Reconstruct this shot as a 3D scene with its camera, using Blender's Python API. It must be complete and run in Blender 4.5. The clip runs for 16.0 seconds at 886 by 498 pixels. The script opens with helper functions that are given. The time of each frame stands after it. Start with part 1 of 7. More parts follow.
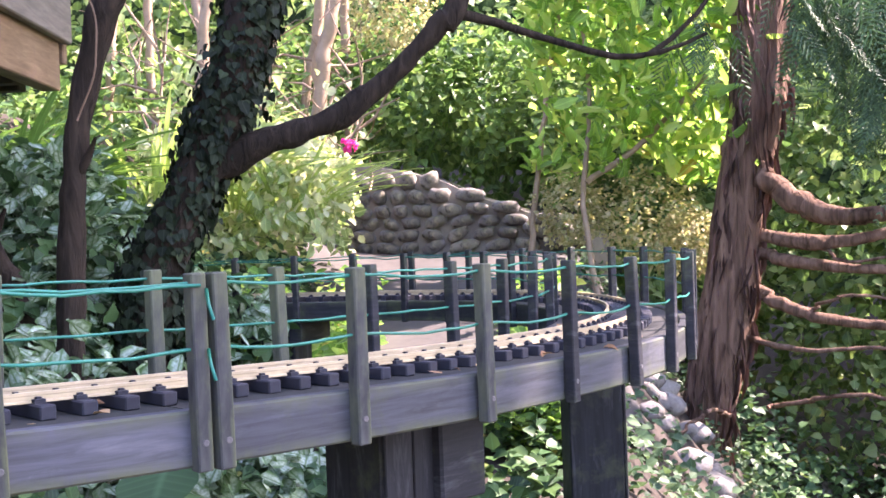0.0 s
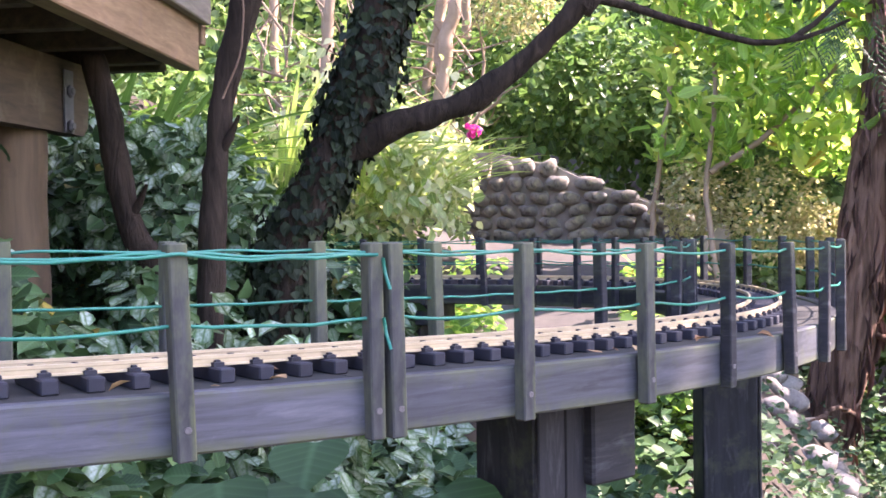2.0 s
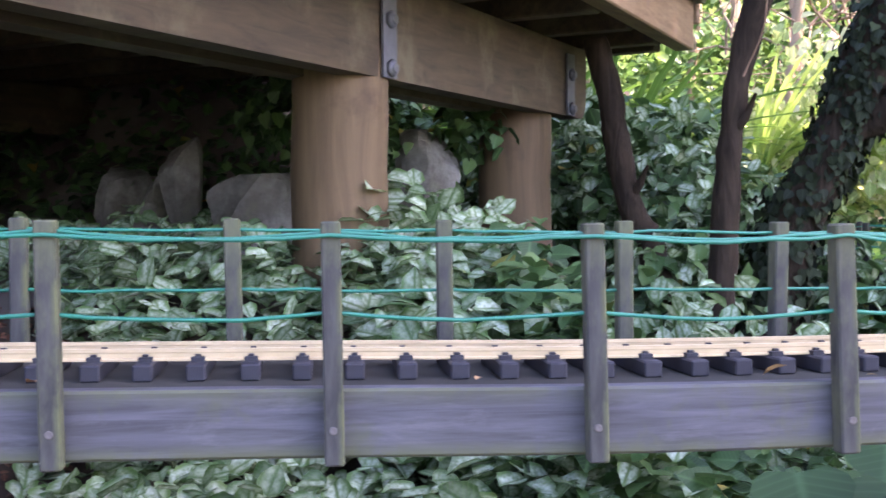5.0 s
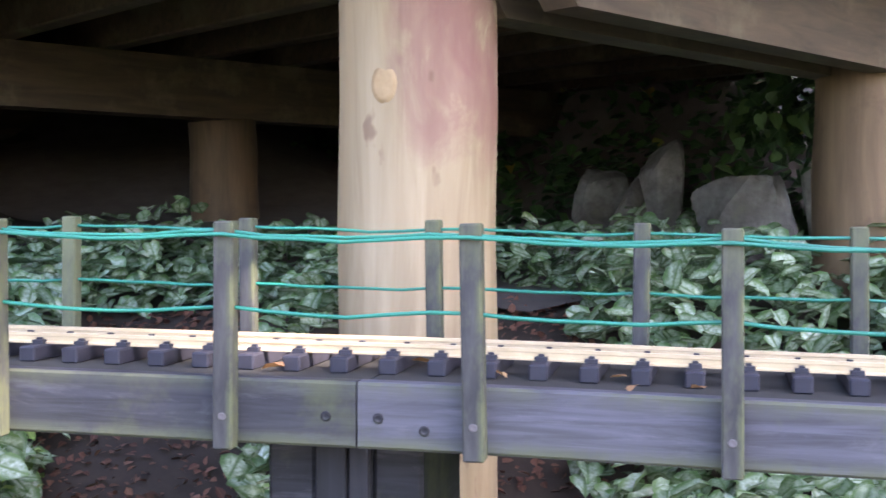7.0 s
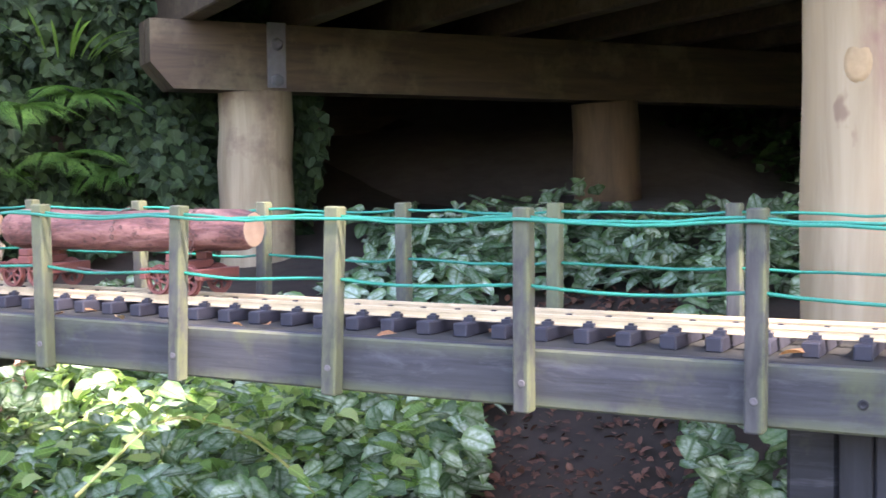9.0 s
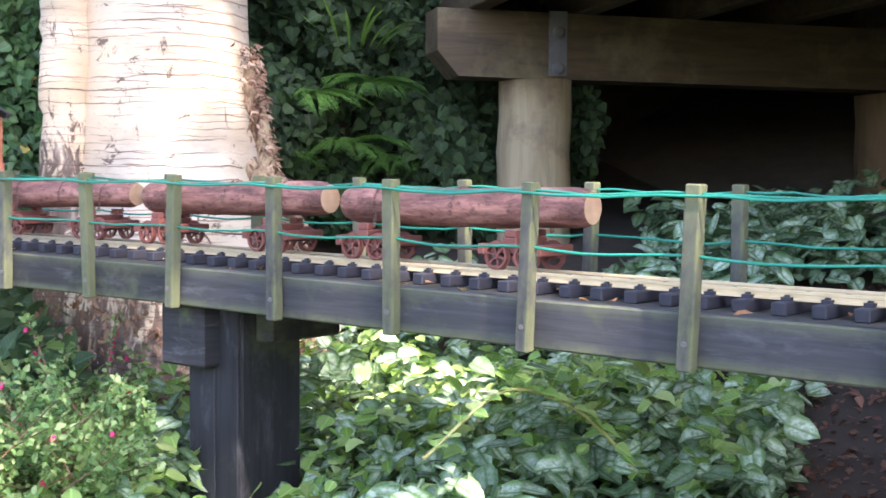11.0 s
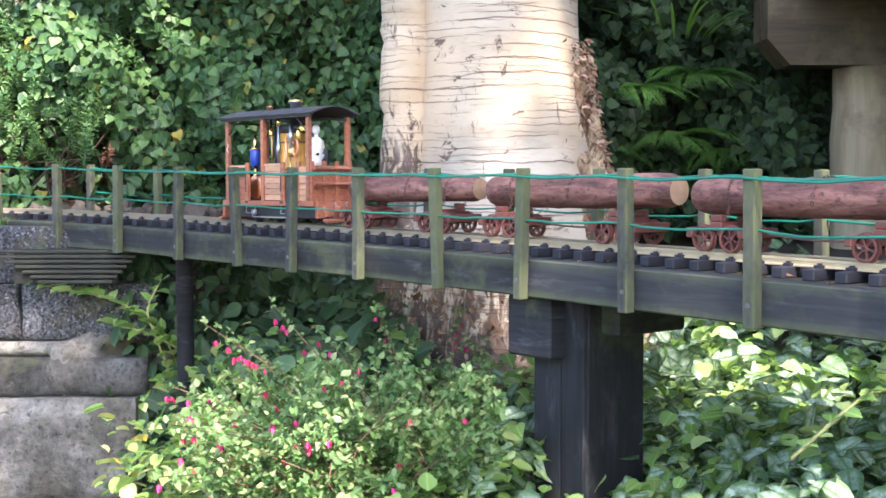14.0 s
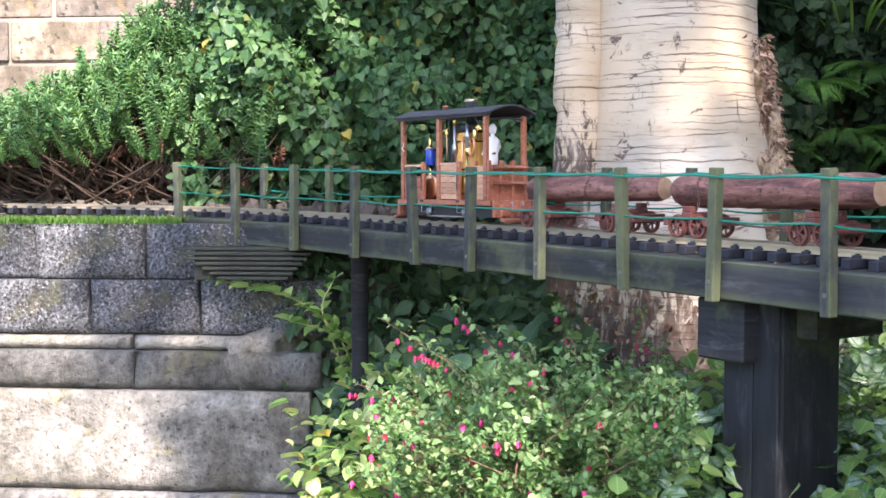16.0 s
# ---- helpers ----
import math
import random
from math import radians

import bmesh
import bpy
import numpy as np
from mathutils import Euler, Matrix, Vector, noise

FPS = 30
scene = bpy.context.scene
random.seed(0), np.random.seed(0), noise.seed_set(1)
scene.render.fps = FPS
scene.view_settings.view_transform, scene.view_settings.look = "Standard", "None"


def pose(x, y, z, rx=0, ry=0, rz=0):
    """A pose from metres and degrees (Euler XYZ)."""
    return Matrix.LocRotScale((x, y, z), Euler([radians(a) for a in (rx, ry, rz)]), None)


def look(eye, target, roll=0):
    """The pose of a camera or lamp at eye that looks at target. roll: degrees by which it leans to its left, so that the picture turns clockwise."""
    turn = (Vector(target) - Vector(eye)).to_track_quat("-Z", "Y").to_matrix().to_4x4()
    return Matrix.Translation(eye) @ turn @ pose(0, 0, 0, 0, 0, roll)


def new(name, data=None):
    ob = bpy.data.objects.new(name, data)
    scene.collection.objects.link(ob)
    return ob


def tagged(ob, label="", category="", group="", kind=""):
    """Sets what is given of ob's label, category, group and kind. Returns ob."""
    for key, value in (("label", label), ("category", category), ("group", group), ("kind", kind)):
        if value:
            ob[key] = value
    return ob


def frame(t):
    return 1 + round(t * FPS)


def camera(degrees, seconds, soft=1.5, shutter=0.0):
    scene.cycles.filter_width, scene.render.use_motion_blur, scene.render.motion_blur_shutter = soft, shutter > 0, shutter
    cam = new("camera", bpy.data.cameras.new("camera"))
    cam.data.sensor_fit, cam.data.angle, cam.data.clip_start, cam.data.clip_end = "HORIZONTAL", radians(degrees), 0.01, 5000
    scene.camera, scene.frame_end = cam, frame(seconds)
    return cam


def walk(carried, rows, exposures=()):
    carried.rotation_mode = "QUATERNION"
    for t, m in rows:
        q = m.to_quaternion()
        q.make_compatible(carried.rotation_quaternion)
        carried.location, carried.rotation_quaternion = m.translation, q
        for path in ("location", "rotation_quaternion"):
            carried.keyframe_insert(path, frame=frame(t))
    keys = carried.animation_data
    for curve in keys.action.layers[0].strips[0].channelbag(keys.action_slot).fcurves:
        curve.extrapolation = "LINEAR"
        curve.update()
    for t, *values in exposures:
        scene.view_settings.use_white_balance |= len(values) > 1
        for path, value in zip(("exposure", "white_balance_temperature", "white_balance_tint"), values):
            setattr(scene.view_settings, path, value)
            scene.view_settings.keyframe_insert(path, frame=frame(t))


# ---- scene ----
cam = camera(40.5, 16.0, 1.6, 0.2)

# seconds, eye, a point looked at, roll
PATH = [
    (0, (0.24, 0.102, 0.981), (0.097, 2.097, 0.951), -2.1),
    (0.5, (0.231, 0.105, 0.977), (0.058, 2.098, 0.942), -1.9),
    (1, (0.22, 0.102, 0.974), (0.007, 2.09, 0.936), -1.6),
    (1.5, (0.205, 0.101, 0.971), (-0.056, 2.083, 0.932), -1.2),
    (2, (0.185, 0.098, 0.97), (-0.131, 2.072, 0.927), -0.8),
    (2.5, (0.168, 0.092, 0.968), (-0.215, 2.055, 0.924), -0.7),
    (3, (0.146, 0.091, 0.967), (-0.327, 2.034, 0.921), -0.7),
    (3.5, (0.117, 0.085, 0.966), (-0.47, 1.996, 0.919), -0.6),
    (4, (0.088, 0.08, 0.966), (-0.62, 1.95, 0.922), -0.4),
    (4.2, (0.075, 0.08, 0.965), (-0.684, 1.93, 0.925), -0.4),
    (6.3, (-0.069, 0.007, 0.982), (-1.388, 1.508, 0.895), -0.2),
    (6.5, (-0.087, -0.005, 0.98), (-1.458, 1.449, 0.909), 0.1),
    (7, (-0.113, -0.03, 0.977), (-1.602, 1.304, 0.913), 0.1),
    (7.5, (-0.128, -0.045, 0.983), (-1.714, 1.171, 0.91), -0.3),
    (8, (-0.145, -0.088, 0.986), (-1.802, 1.029, 0.906), -0.3),
    (8.5, (-0.164, -0.122, 0.983), (-1.893, 0.879, 0.895), -0.3),
    (9, (-0.178, -0.151, 0.984), (-1.968, 0.737, 0.886), -0.6),
    (9.5, (-0.192, -0.17, 0.984), (-2.027, 0.62, 0.882), -0.8),
    (10, (-0.199, -0.199, 0.986), (-2.068, 0.506, 0.881), -0.9),
    (10.2, (-0.203, -0.216, 0.983), (-2.081, 0.464, 0.878), -0.4),
    (12.3, (-0.206, -0.279, 0.961), (-2.184, 0.003, 0.855), -0.6),
    (12.5, (-0.207, -0.284, 0.961), (-2.19, -0.031, 0.855), -0.7),
    (13, (-0.211, -0.298, 0.961), (-2.201, -0.112, 0.856), -0.7),
    (13.5, (-0.216, -0.310, 0.962), (-2.21, -0.187, 0.854), -0.4),
    (14, (-0.219, -0.317, 0.962), (-2.215, -0.255, 0.852), -0.1),
    (14.5, (-0.218, -0.345, 0.964), (-2.215, -0.343, 0.852), -0.0),
    (15, (-0.22, -0.361, 0.964), (-2.215, -0.434, 0.85), -0.1),
    (15.5, (-0.221, -0.374, 0.962), (-2.213, -0.504, 0.853), -0.0),
    (16, (-0.223, -0.375, 0.965), (-2.213, -0.543, 0.851), -0.1),
]


walk(cam, [(t, look(eye, aim, roll)) for t, eye, aim, roll in PATH], [(0, 3.15, 6700, 40), (3.5, 3.12, 6700, 42), (7, 3.44, 6750, 34), (9, 3.48, 6750, 32), (10.2, 3.24, 6700, 29), (12.5, 2.95, 6700, 18), (14, 2.72, 6600, 19), (15.4, 2.6, 6500, 20), (16, 2.44, 6500, 20)])


# ---------------------------------------------------------------- light
SUN_EL, SUN_AZ = 46.0, 72.0          # degrees; azimuth from +y towards +x, where the sun stands
world = bpy.data.worlds.new("sky")
scene.world = world
world.use_nodes = True
_n = world.node_tree.nodes
sky = _n.new("ShaderNodeTexSky")
sky.sky_type, sky.sun_disc = "NISHITA", False
sky.sun_elevation, sky.sun_rotation = radians(SUN_EL), radians(SUN_AZ)
_n["Background"].inputs[1].default_value = 0.15
world.node_tree.links.new(sky.outputs[0], _n["Background"].inputs[0])
sun_dir = Vector((math.sin(radians(SUN_AZ)) * math.cos(radians(SUN_EL)), math.cos(radians(SUN_AZ)) * math.cos(radians(SUN_EL)), math.sin(radians(SUN_EL))))
sun = new("sun", bpy.data.lights.new("sun", "SUN"))
sun.data.energy, sun.data.angle, sun.data.color = 3.6, radians(0.6), (1.0, 0.93, 0.82)
sun.matrix_world = look(sun_dir * 30, (0, 0, 0))

# ---------------------------------------------------------------- helpers
RNG = np.random.default_rng(7)


def part(name, bm, material, parent=None, label=""):
    me = bpy.data.meshes.new(name)
    bm.to_mesh(me)
    bm.free()
    if material:
        me.materials.append(material)
    ob = new(name, me)
    ob.parent = parent
    if label:
        ob["label"] = label
    return ob


def thing(name, label, category, group="", kind=""):
    return tagged(new(name), label, category, group, kind)


def share(name, me, m, parent):
    ob = new(name, me)
    ob.parent = parent
    ob.matrix_basis = m
    return ob


def box(bm, x0, x1, y0, y1, z0, z1, m=None, bev=0.0):
    r = bmesh.ops.create_cube(bm, size=1.0)
    vs = r["verts"]
    for v in vs:
        v.co = Vector((x0 + (v.co.x + .5) * (x1 - x0), y0 + (v.co.y + .5) * (y1 - y0), z0 + (v.co.z + .5) * (z1 - z0)))
    if bev:
        es = list({e for v in vs for e in v.link_edges})
        nb = bmesh.ops.bevel(bm, geom=es, offset=bev, segments=1, affect="EDGES")
        vs = list({v for f in nb["faces"] for v in f.verts} | {v for v in vs if v.is_valid})
    if m is not None:
        for v in vs:
            v.co = m @ v.co
    return vs


def tube(bm, pts, radii, sides=8, cap=True):
    """A round bar along pts, with one radius for each point."""
    pts = [Vector(p) for p in pts]
    if not hasattr(radii, "__len__"):
        radii = [radii] * len(pts)
    radii = [float(r) for r in radii]
    rings = []
    up, a = Vector((0, 0, 1)), None
    for i, p in enumerate(pts):
        d = (pts[min(i + 1, len(pts) - 1)] - pts[max(i - 1, 0)]).normalized()
        a = d.cross(up if abs(d.z) < 0.95 else Vector((1, 0, 0))).normalized() if a is None else (a - d * a.dot(d)).normalized()
        b = a.cross(d)
        rings.append([bm.verts.new(p + radii[i] * (math.cos(2 * math.pi * k / sides) * a + math.sin(2 * math.pi * k / sides) * b)) for k in range(sides)])
    for r0, r1 in zip(rings, rings[1:]):
        for k in range(sides):
            f = bm.faces.new((r0[k], r0[(k + 1) % sides], r1[(k + 1) % sides], r1[k]))
            f.smooth = True
    if cap:
        bm.faces.new(rings[0])
        bm.faces.new(rings[-1][::-1])
    return rings


def lathe(bm, profile, m=None, sides=16):
    """A turned form round z from (radius, height) pairs."""
    rings = []
    for r, z in profile:
        ring = []
        for k in range(sides):
            co = Vector((r * math.cos(2 * math.pi * k / sides), r * math.sin(2 * math.pi * k / sides), z))
            ring.append(bm.verts.new(m @ co if m is not None else co))
        rings.append(ring)
    for r0, r1 in zip(rings, rings[1:]):
        for k in range(sides):
            f = bm.faces.new((r0[k], r0[(k + 1) % sides], r1[(k + 1) % sides], r1[k]))
            f.smooth = True
    bm.faces.new(rings[0][::-1])
    bm.faces.new(rings[-1])


def spline(pts, step):
    """Even points along a smooth curve through pts."""
    p = np.array(pts, float)
    p = np.vstack([2 * p[0] - p[1], p, 2 * p[-1] - p[-2]])
    out = []
    for i in range(1, len(p) - 2):
        t = np.linspace(0, 1, 24, endpoint=False)[:, None]
        a, b, c, d = p[i - 1], p[i], p[i + 1], p[i + 2]
        out.append(.5 * (2 * b + (c - a) * t + (2 * a - 5 * b + 4 * c - d) * t**2 + (3 * b - a - 3 * c + d) * t**3))
    out = np.vstack(out + [p[-2:-1]])
    s = np.r_[0, np.cumsum(np.linalg.norm(np.diff(out[:, :3], axis=0), axis=1))]
    n = max(2, int(round(s[-1] / step)) + 1)
    q = np.linspace(0, s[-1], n)
    return q, np.stack([np.interp(q, s, out[:, k]) for k in range(out.shape[1])], 1)


# ---------------------------------------------------------------- materials
def mat(name, build, rough=0.6, metal=0.0, spec=0.5):
    m = bpy.data.materials.new(name)
    m.use_nodes = True
    nt = m.node_tree
    b = nt.nodes["Principled BSDF"]
    b.inputs["Roughness"].default_value = rough
    b.inputs["Metallic"].default_value = metal
    b.inputs["Specular IOR Level"].default_value = spec
    build(nt, b)
    return m


def coords(nt, scale=(1, 1, 1), generated="Object", rot=(0, 0, 0)):
    tc = nt.nodes.new("ShaderNodeTexCoord")
    mp = nt.nodes.new("ShaderNodeMapping")
    mp.inputs["Scale"].default_value = scale
    mp.inputs["Rotation"].default_value = rot
    nt.links.new(tc.outputs[generated], mp.inputs[0])
    return mp.outputs[0]


def tex(nt, vec, scale, detail=4, rough=.55, dist=0.0):
    n = nt.nodes.new("ShaderNodeTexNoise")
    n.inputs["Scale"].default_value, n.inputs["Detail"].default_value = scale, detail
    n.inputs["Roughness"].default_value, n.inputs["Distortion"].default_value = rough, dist
    nt.links.new(vec, n.inputs["Vector"])
    return n.outputs["Fac"]


def ramp(nt, fac, stops):
    r = nt.nodes.new("ShaderNodeValToRGB")
    e = r.color_ramp.elements
    while len(e) < len(stops):
        e.new(.5)
    for k, (pos, col) in zip(e, stops):
        k.position = pos
        k.color = (*col, 1) if not isinstance(col, (int, float)) else (col, col, col, 1)
    nt.links.new(fac, r.inputs[0])
    return r.outputs[0]


def mix(nt, a, b, fac, kind="MIX"):
    n = nt.nodes.new("ShaderNodeMix")
    n.data_type, n.blend_type = "RGBA", kind
    for s, v in (("Factor", fac), (6, a), (7, b)):
        sock = n.inputs[0] if s == "Factor" else n.inputs[s]
        if isinstance(v, (int, float)):
            sock.default_value = v
        elif isinstance(v, tuple):
            sock.default_value = (*v, 1)
        else:
            nt.links.new(v, sock)
    return n.outputs[2]


def bump(nt, b, h, strength=.4, dist=.002):
    n = nt.nodes.new("ShaderNodeBump")
    n.inputs["Strength"].default_value, n.inputs["Distance"].default_value = strength, dist
    nt.links.new(h, n.inputs["Height"])
    nt.links.new(n.outputs[0], b.inputs["Normal"])


def wood(name, dark, light, scale=18, grain=(1, 12, 12), rough=.6, spot=None, spot_amt=.62, bumps=.4, isl=True):
    def f(nt, b):
        v = coords(nt, grain)
        g = tex(nt, v, scale, 6, .6, .6)
        c = ramp(nt, g, [(.3, dark), (.7, light)])
        if isl:
            oi = nt.nodes.new("ShaderNodeObjectInfo")
            c = mix(nt, c, mix(nt, c, (.5, .5, .5), 1.0, "MULTIPLY"), ramp(nt, oi.outputs["Random"], [(0, 0.0), (1, .55)]))
        if spot:
            s = tex(nt, coords(nt), 9, 5, .65)
            c = mix(nt, c, spot, ramp(nt, s, [(spot_amt - .06, 0.0), (spot_amt + .1, .85)]))
        nt.links.new(c, b.inputs["Base Color"])
        bump(nt, b, g, bumps, .0015)
    return mat(name, f, rough)


def plain(name, col, rough=.5, metal=0.0, var=.35, scale=60, bumps=.15):
    def f(nt, b):
        n = tex(nt, coords(nt), scale, 5, .6)
        n2 = tex(nt, coords(nt), scale / 9, 3, .5)
        d = tuple(x * (1 - var) for x in col)
        l = tuple(min(1, x * (1 + var)) for x in col)
        c = mix(nt, ramp(nt, n, [(.25, d), (.75, l)]), ramp(nt, n2, [(.25, d), (.75, l)]), .5)
        nt.links.new(c, b.inputs["Base Color"])
        bump(nt, b, n, bumps, .001)
    return mat(name, f, rough, metal)


def leaf_mat(name, c0, c1, c2, rough=.42, trans=.35, silver=None, tint=None, dead=0.0, spec=.4):
    """Leaves: colour differs from leaf to leaf, with a pale midrib, side veins, some silver, and light shining through."""
    c0, c1, c2 = ((r * 1.06 + .003, g * .96, b * 1.08 + .002) for r, g, b in (c0, c1, c2))

    def f(nt, b):
        g = nt.nodes.new("ShaderNodeNewGeometry")
        uv = nt.nodes.new("ShaderNodeUVMap")
        sep = nt.nodes.new("ShaderNodeSeparateXYZ")
        nt.links.new(uv.outputs[0], sep.inputs[0])
        c = ramp(nt, g.outputs["Random Per Island"], [(0, c0), (.5, c1), (.975, c2)] + ([(.993, (.36, .27, .05))] if dead else []))
        n = tex(nt, coords(nt), 7, 3, .5)
        c = mix(nt, c, mix(nt, c, (.45, .5, .45), 1.0, "MULTIPLY"), ramp(nt, n, [(.35, 0.0), (.7, .7)]))
        rib = ramp(nt, sep.outputs[0], [(.44, 0.0), (.49, 1.0), (.51, 1.0), (.56, 0.0)])
        if silver:
            edge = ramp(nt, sep.outputs[0], [(.14, 0.0), (.30, 1.0), (.43, 1.0), (.485, .1), (.515, .1), (.57, 1.0), (.70, 1.0), (.86, 0.0)])
            tip = ramp(nt, sep.outputs[1], [(.05, .2), (.2, 1.0), (.75, 1.0), (.95, .1)])
            blot = ramp(nt, tex(nt, coords(nt), 160, 3, .6), [(.35, .25), (.6, 1.0)])
            much = ramp(nt, g.outputs["Random Per Island"], [(0, .15), (.35, .6), (1, 1.0)])
            c = mix(nt, c, silver, mix(nt, mix(nt, edge, tip, 1.0, "MULTIPLY"), mix(nt, blot, much, 1.0, "MULTIPLY"), 1.0, "MULTIPLY"))
        else:
            c = mix(nt, c, tuple(min(1, x * 1.6 + .02) for x in c1), mix(nt, rib, (.5, .5, .5), 1.0, "MULTIPLY"))
        fold = nt.nodes.new("ShaderNodeMath")
        fold.operation = "PINGPONG"
        fold.inputs[1].default_value = .5
        nt.links.new(sep.outputs[0], fold.inputs[0])
        slant = nt.nodes.new("ShaderNodeMath")
        slant.operation = "MULTIPLY_ADD"
        slant.inputs[1].default_value = .75
        nt.links.new(fold.outputs[0], slant.inputs[0])
        nt.links.new(sep.outputs[1], slant.inputs[2])
        beat = nt.nodes.new("ShaderNodeMath")
        beat.operation = "PINGPONG"
        beat.inputs[1].default_value = .07
        nt.links.new(slant.outputs[0], beat.inputs[0])
        vein = ramp(nt, beat.outputs[0], [(.0, 1.0), (.016, .25), (.04, 0.0)])
        c = mix(nt, c, tuple(min(1, x * 1.5 + .015) for x in c1), mix(nt, vein, (.35, .35, .35), 1.0, "MULTIPLY"))
        nt.links.new(c, b.inputs["Base Color"])
        bump(nt, b, beat.outputs[0], .35, .004)
        t = nt.nodes.new("ShaderNodeBsdfTranslucent")
        tc = mix(nt, c, (1.0, .98, .45), .28, "OVERLAY") if tint is None else mix(nt, c, tint, .5)
        nt.links.new(tc, t.inputs[0])
        ms = nt.nodes.new("ShaderNodeMixShader")
        ms.inputs[0].default_value = trans
        nt.links.new(b.outputs[0], ms.inputs[1])
        nt.links.new(t.outputs[0], ms.inputs[2])
        nt.links.new(ms.outputs[0], nt.nodes["Material Output"].inputs[0])
    return mat(name, f, rough, spec=spec)


def bark_mat(name, dark, light, scale=14, stretch=.18, moss=None, bumps=1.0, dist=.012, lo=.3, hi=.68):
    def f(nt, b):
        v = coords(nt, (1, 1, stretch))
        g = tex(nt, v, scale, 8, .65, .8)
        c = ramp(nt, g, [(lo, dark), (hi, light)])
        if moss:
            c = mix(nt, c, moss, ramp(nt, tex(nt, coords(nt), 5, 4), [(.5, 0.0), (.7, .6)]))
        nt.links.new(c, b.inputs["Base Color"])
        bump(nt, b, g, bumps, dist)
    return mat(name, f, .9, spec=.15)


def black_timber(name, gain=1.0, moss=.58, grain=(1.5, 1.5, 22), scuff=(3, 3, 14)):
    """Black-stained timber with weathered grey-blue faces, scuffs and moss along its damp parts."""
    def f(nt, b):
        tcg = coords(nt, grain)
        g = tex(nt, tcg, 7, 6, .6, .5)
        c = ramp(nt, g, [(.3, tuple(gain * x for x in (.030, .031, .036))), (.7, tuple(gain * x for x in (.068, .071, .084)))])
        s = tex(nt, coords(nt, scuff), 4, 6, .7, .4)
        c = mix(nt, c, (.17, .172, .19), ramp(nt, s, [(.55, 0.0), (.76, .5)]))
        m = tex(nt, coords(nt), 11, 5, .7)
        c = mix(nt, c, (.085, .10, .045), ramp(nt, m, [(moss, 0.0), (moss + .16, .7)]))
        oi = nt.nodes.new("ShaderNodeObjectInfo")
        c = mix(nt, c, mix(nt, c, (.6, .62, .62), 1.0, "MULTIPLY"), oi.outputs["Random"])
        uv = nt.nodes.new("ShaderNodeUVMap")
        sep = nt.nodes.new("ShaderNodeSeparateXYZ")
        nt.links.new(uv.outputs[0], sep.inputs[0])
        rim = ramp(nt, sep.outputs[1], [(.0, 0.0), (.012, 1.0), (.08, .8), (.24, .1), (.70, .03), (.88, .4), (.985, .9), (1.0, 0.0)])
        patchy = ramp(nt, tex(nt, coords(nt), 16, 5, .7), [(.30, 0.0), (.54, 1.0)])
        c = mix(nt, c, (.074, .085, .048), mix(nt, rim, patchy, 1.0, "MULTIPLY"))
        nt.links.new(c, b.inputs["Base Color"])
        bump(nt, b, g, .35, .0012)
    return mat(name, f, .72, spec=.3)


def mossy_post(name):
    def f(nt, b):
        g = tex(nt, coords(nt, (6, 6, 1)), 22, 6, .6, .4)
        c = ramp(nt, g, [(.3, (.028, .030, .031)), (.7, (.068, .071, .066))])
        m = tex(nt, coords(nt, (1, 1, .5)), 26, 5, .7)
        oi = nt.nodes.new("ShaderNodeObjectInfo")
        r = nt.nodes.new("ShaderNodeMath")
        r.operation = "ADD"
        nt.links.new(m, r.inputs[0])
        nt.links.new(ramp(nt, oi.outputs["Random"], [(0, 0.0), (.7, .12), (1, .3)]), r.inputs[1])
        c = mix(nt, c, (.115, .13, .068), ramp(nt, r.outputs[0], [(.50, 0.0), (.80, .85)]))
        tc = nt.nodes.new("ShaderNodeTexCoord")
        sp = nt.nodes.new("ShaderNodeSeparateXYZ")
        nt.links.new(tc.outputs["Object"], sp.inputs[0])
        mr = nt.nodes.new("ShaderNodeMapRange")
        mr.inputs["From Min"].default_value, mr.inputs["From Max"].default_value = .0015, .0055
        nt.links.new(sp.outputs[0], mr.inputs[0])
        strip = mix(nt, mr.outputs[0], ramp(nt, tex(nt, coords(nt, (1, 1, .6)), 60, 4, .7), [(.36, .1), (.58, 1.0)]), 1.0, "MULTIPLY")
        c = mix(nt, c, (.088, .10, .052), strip)
        nt.links.new(c, b.inputs["Base Color"])
        bump(nt, b, g, .5, .001)
    return mat(name, f, .85, spec=.25)


M_BLACK = black_timber("black_stained_timber", .42, .52)
M_GREYSTAIN = black_timber("grey_weathered_stain", 1.5, .58)
M_BLACKUP = black_timber("black_stained_upright", .42, .54, (16, 16, 1.2), (9, 9, 2))
M_MIDSTAIN = black_timber("dull_black_stain", .82, .55)
M_DULLSTAIN = black_timber("dark_weathered_stain", .62, .60)
M_POST = mossy_post("weathered_post_wood")
M_DECKDARK = plain("dark_deck_board", (.017, .018, .014), .95, var=.5, scale=40)
M_RIB = plain("weathered_ribbed_board", (.034, .036, .025), .85, var=.4, scale=50)
M_SLEEPER = plain("dark_plastic_sleeper", (.016, .017, .025), .7, var=.4, scale=90)


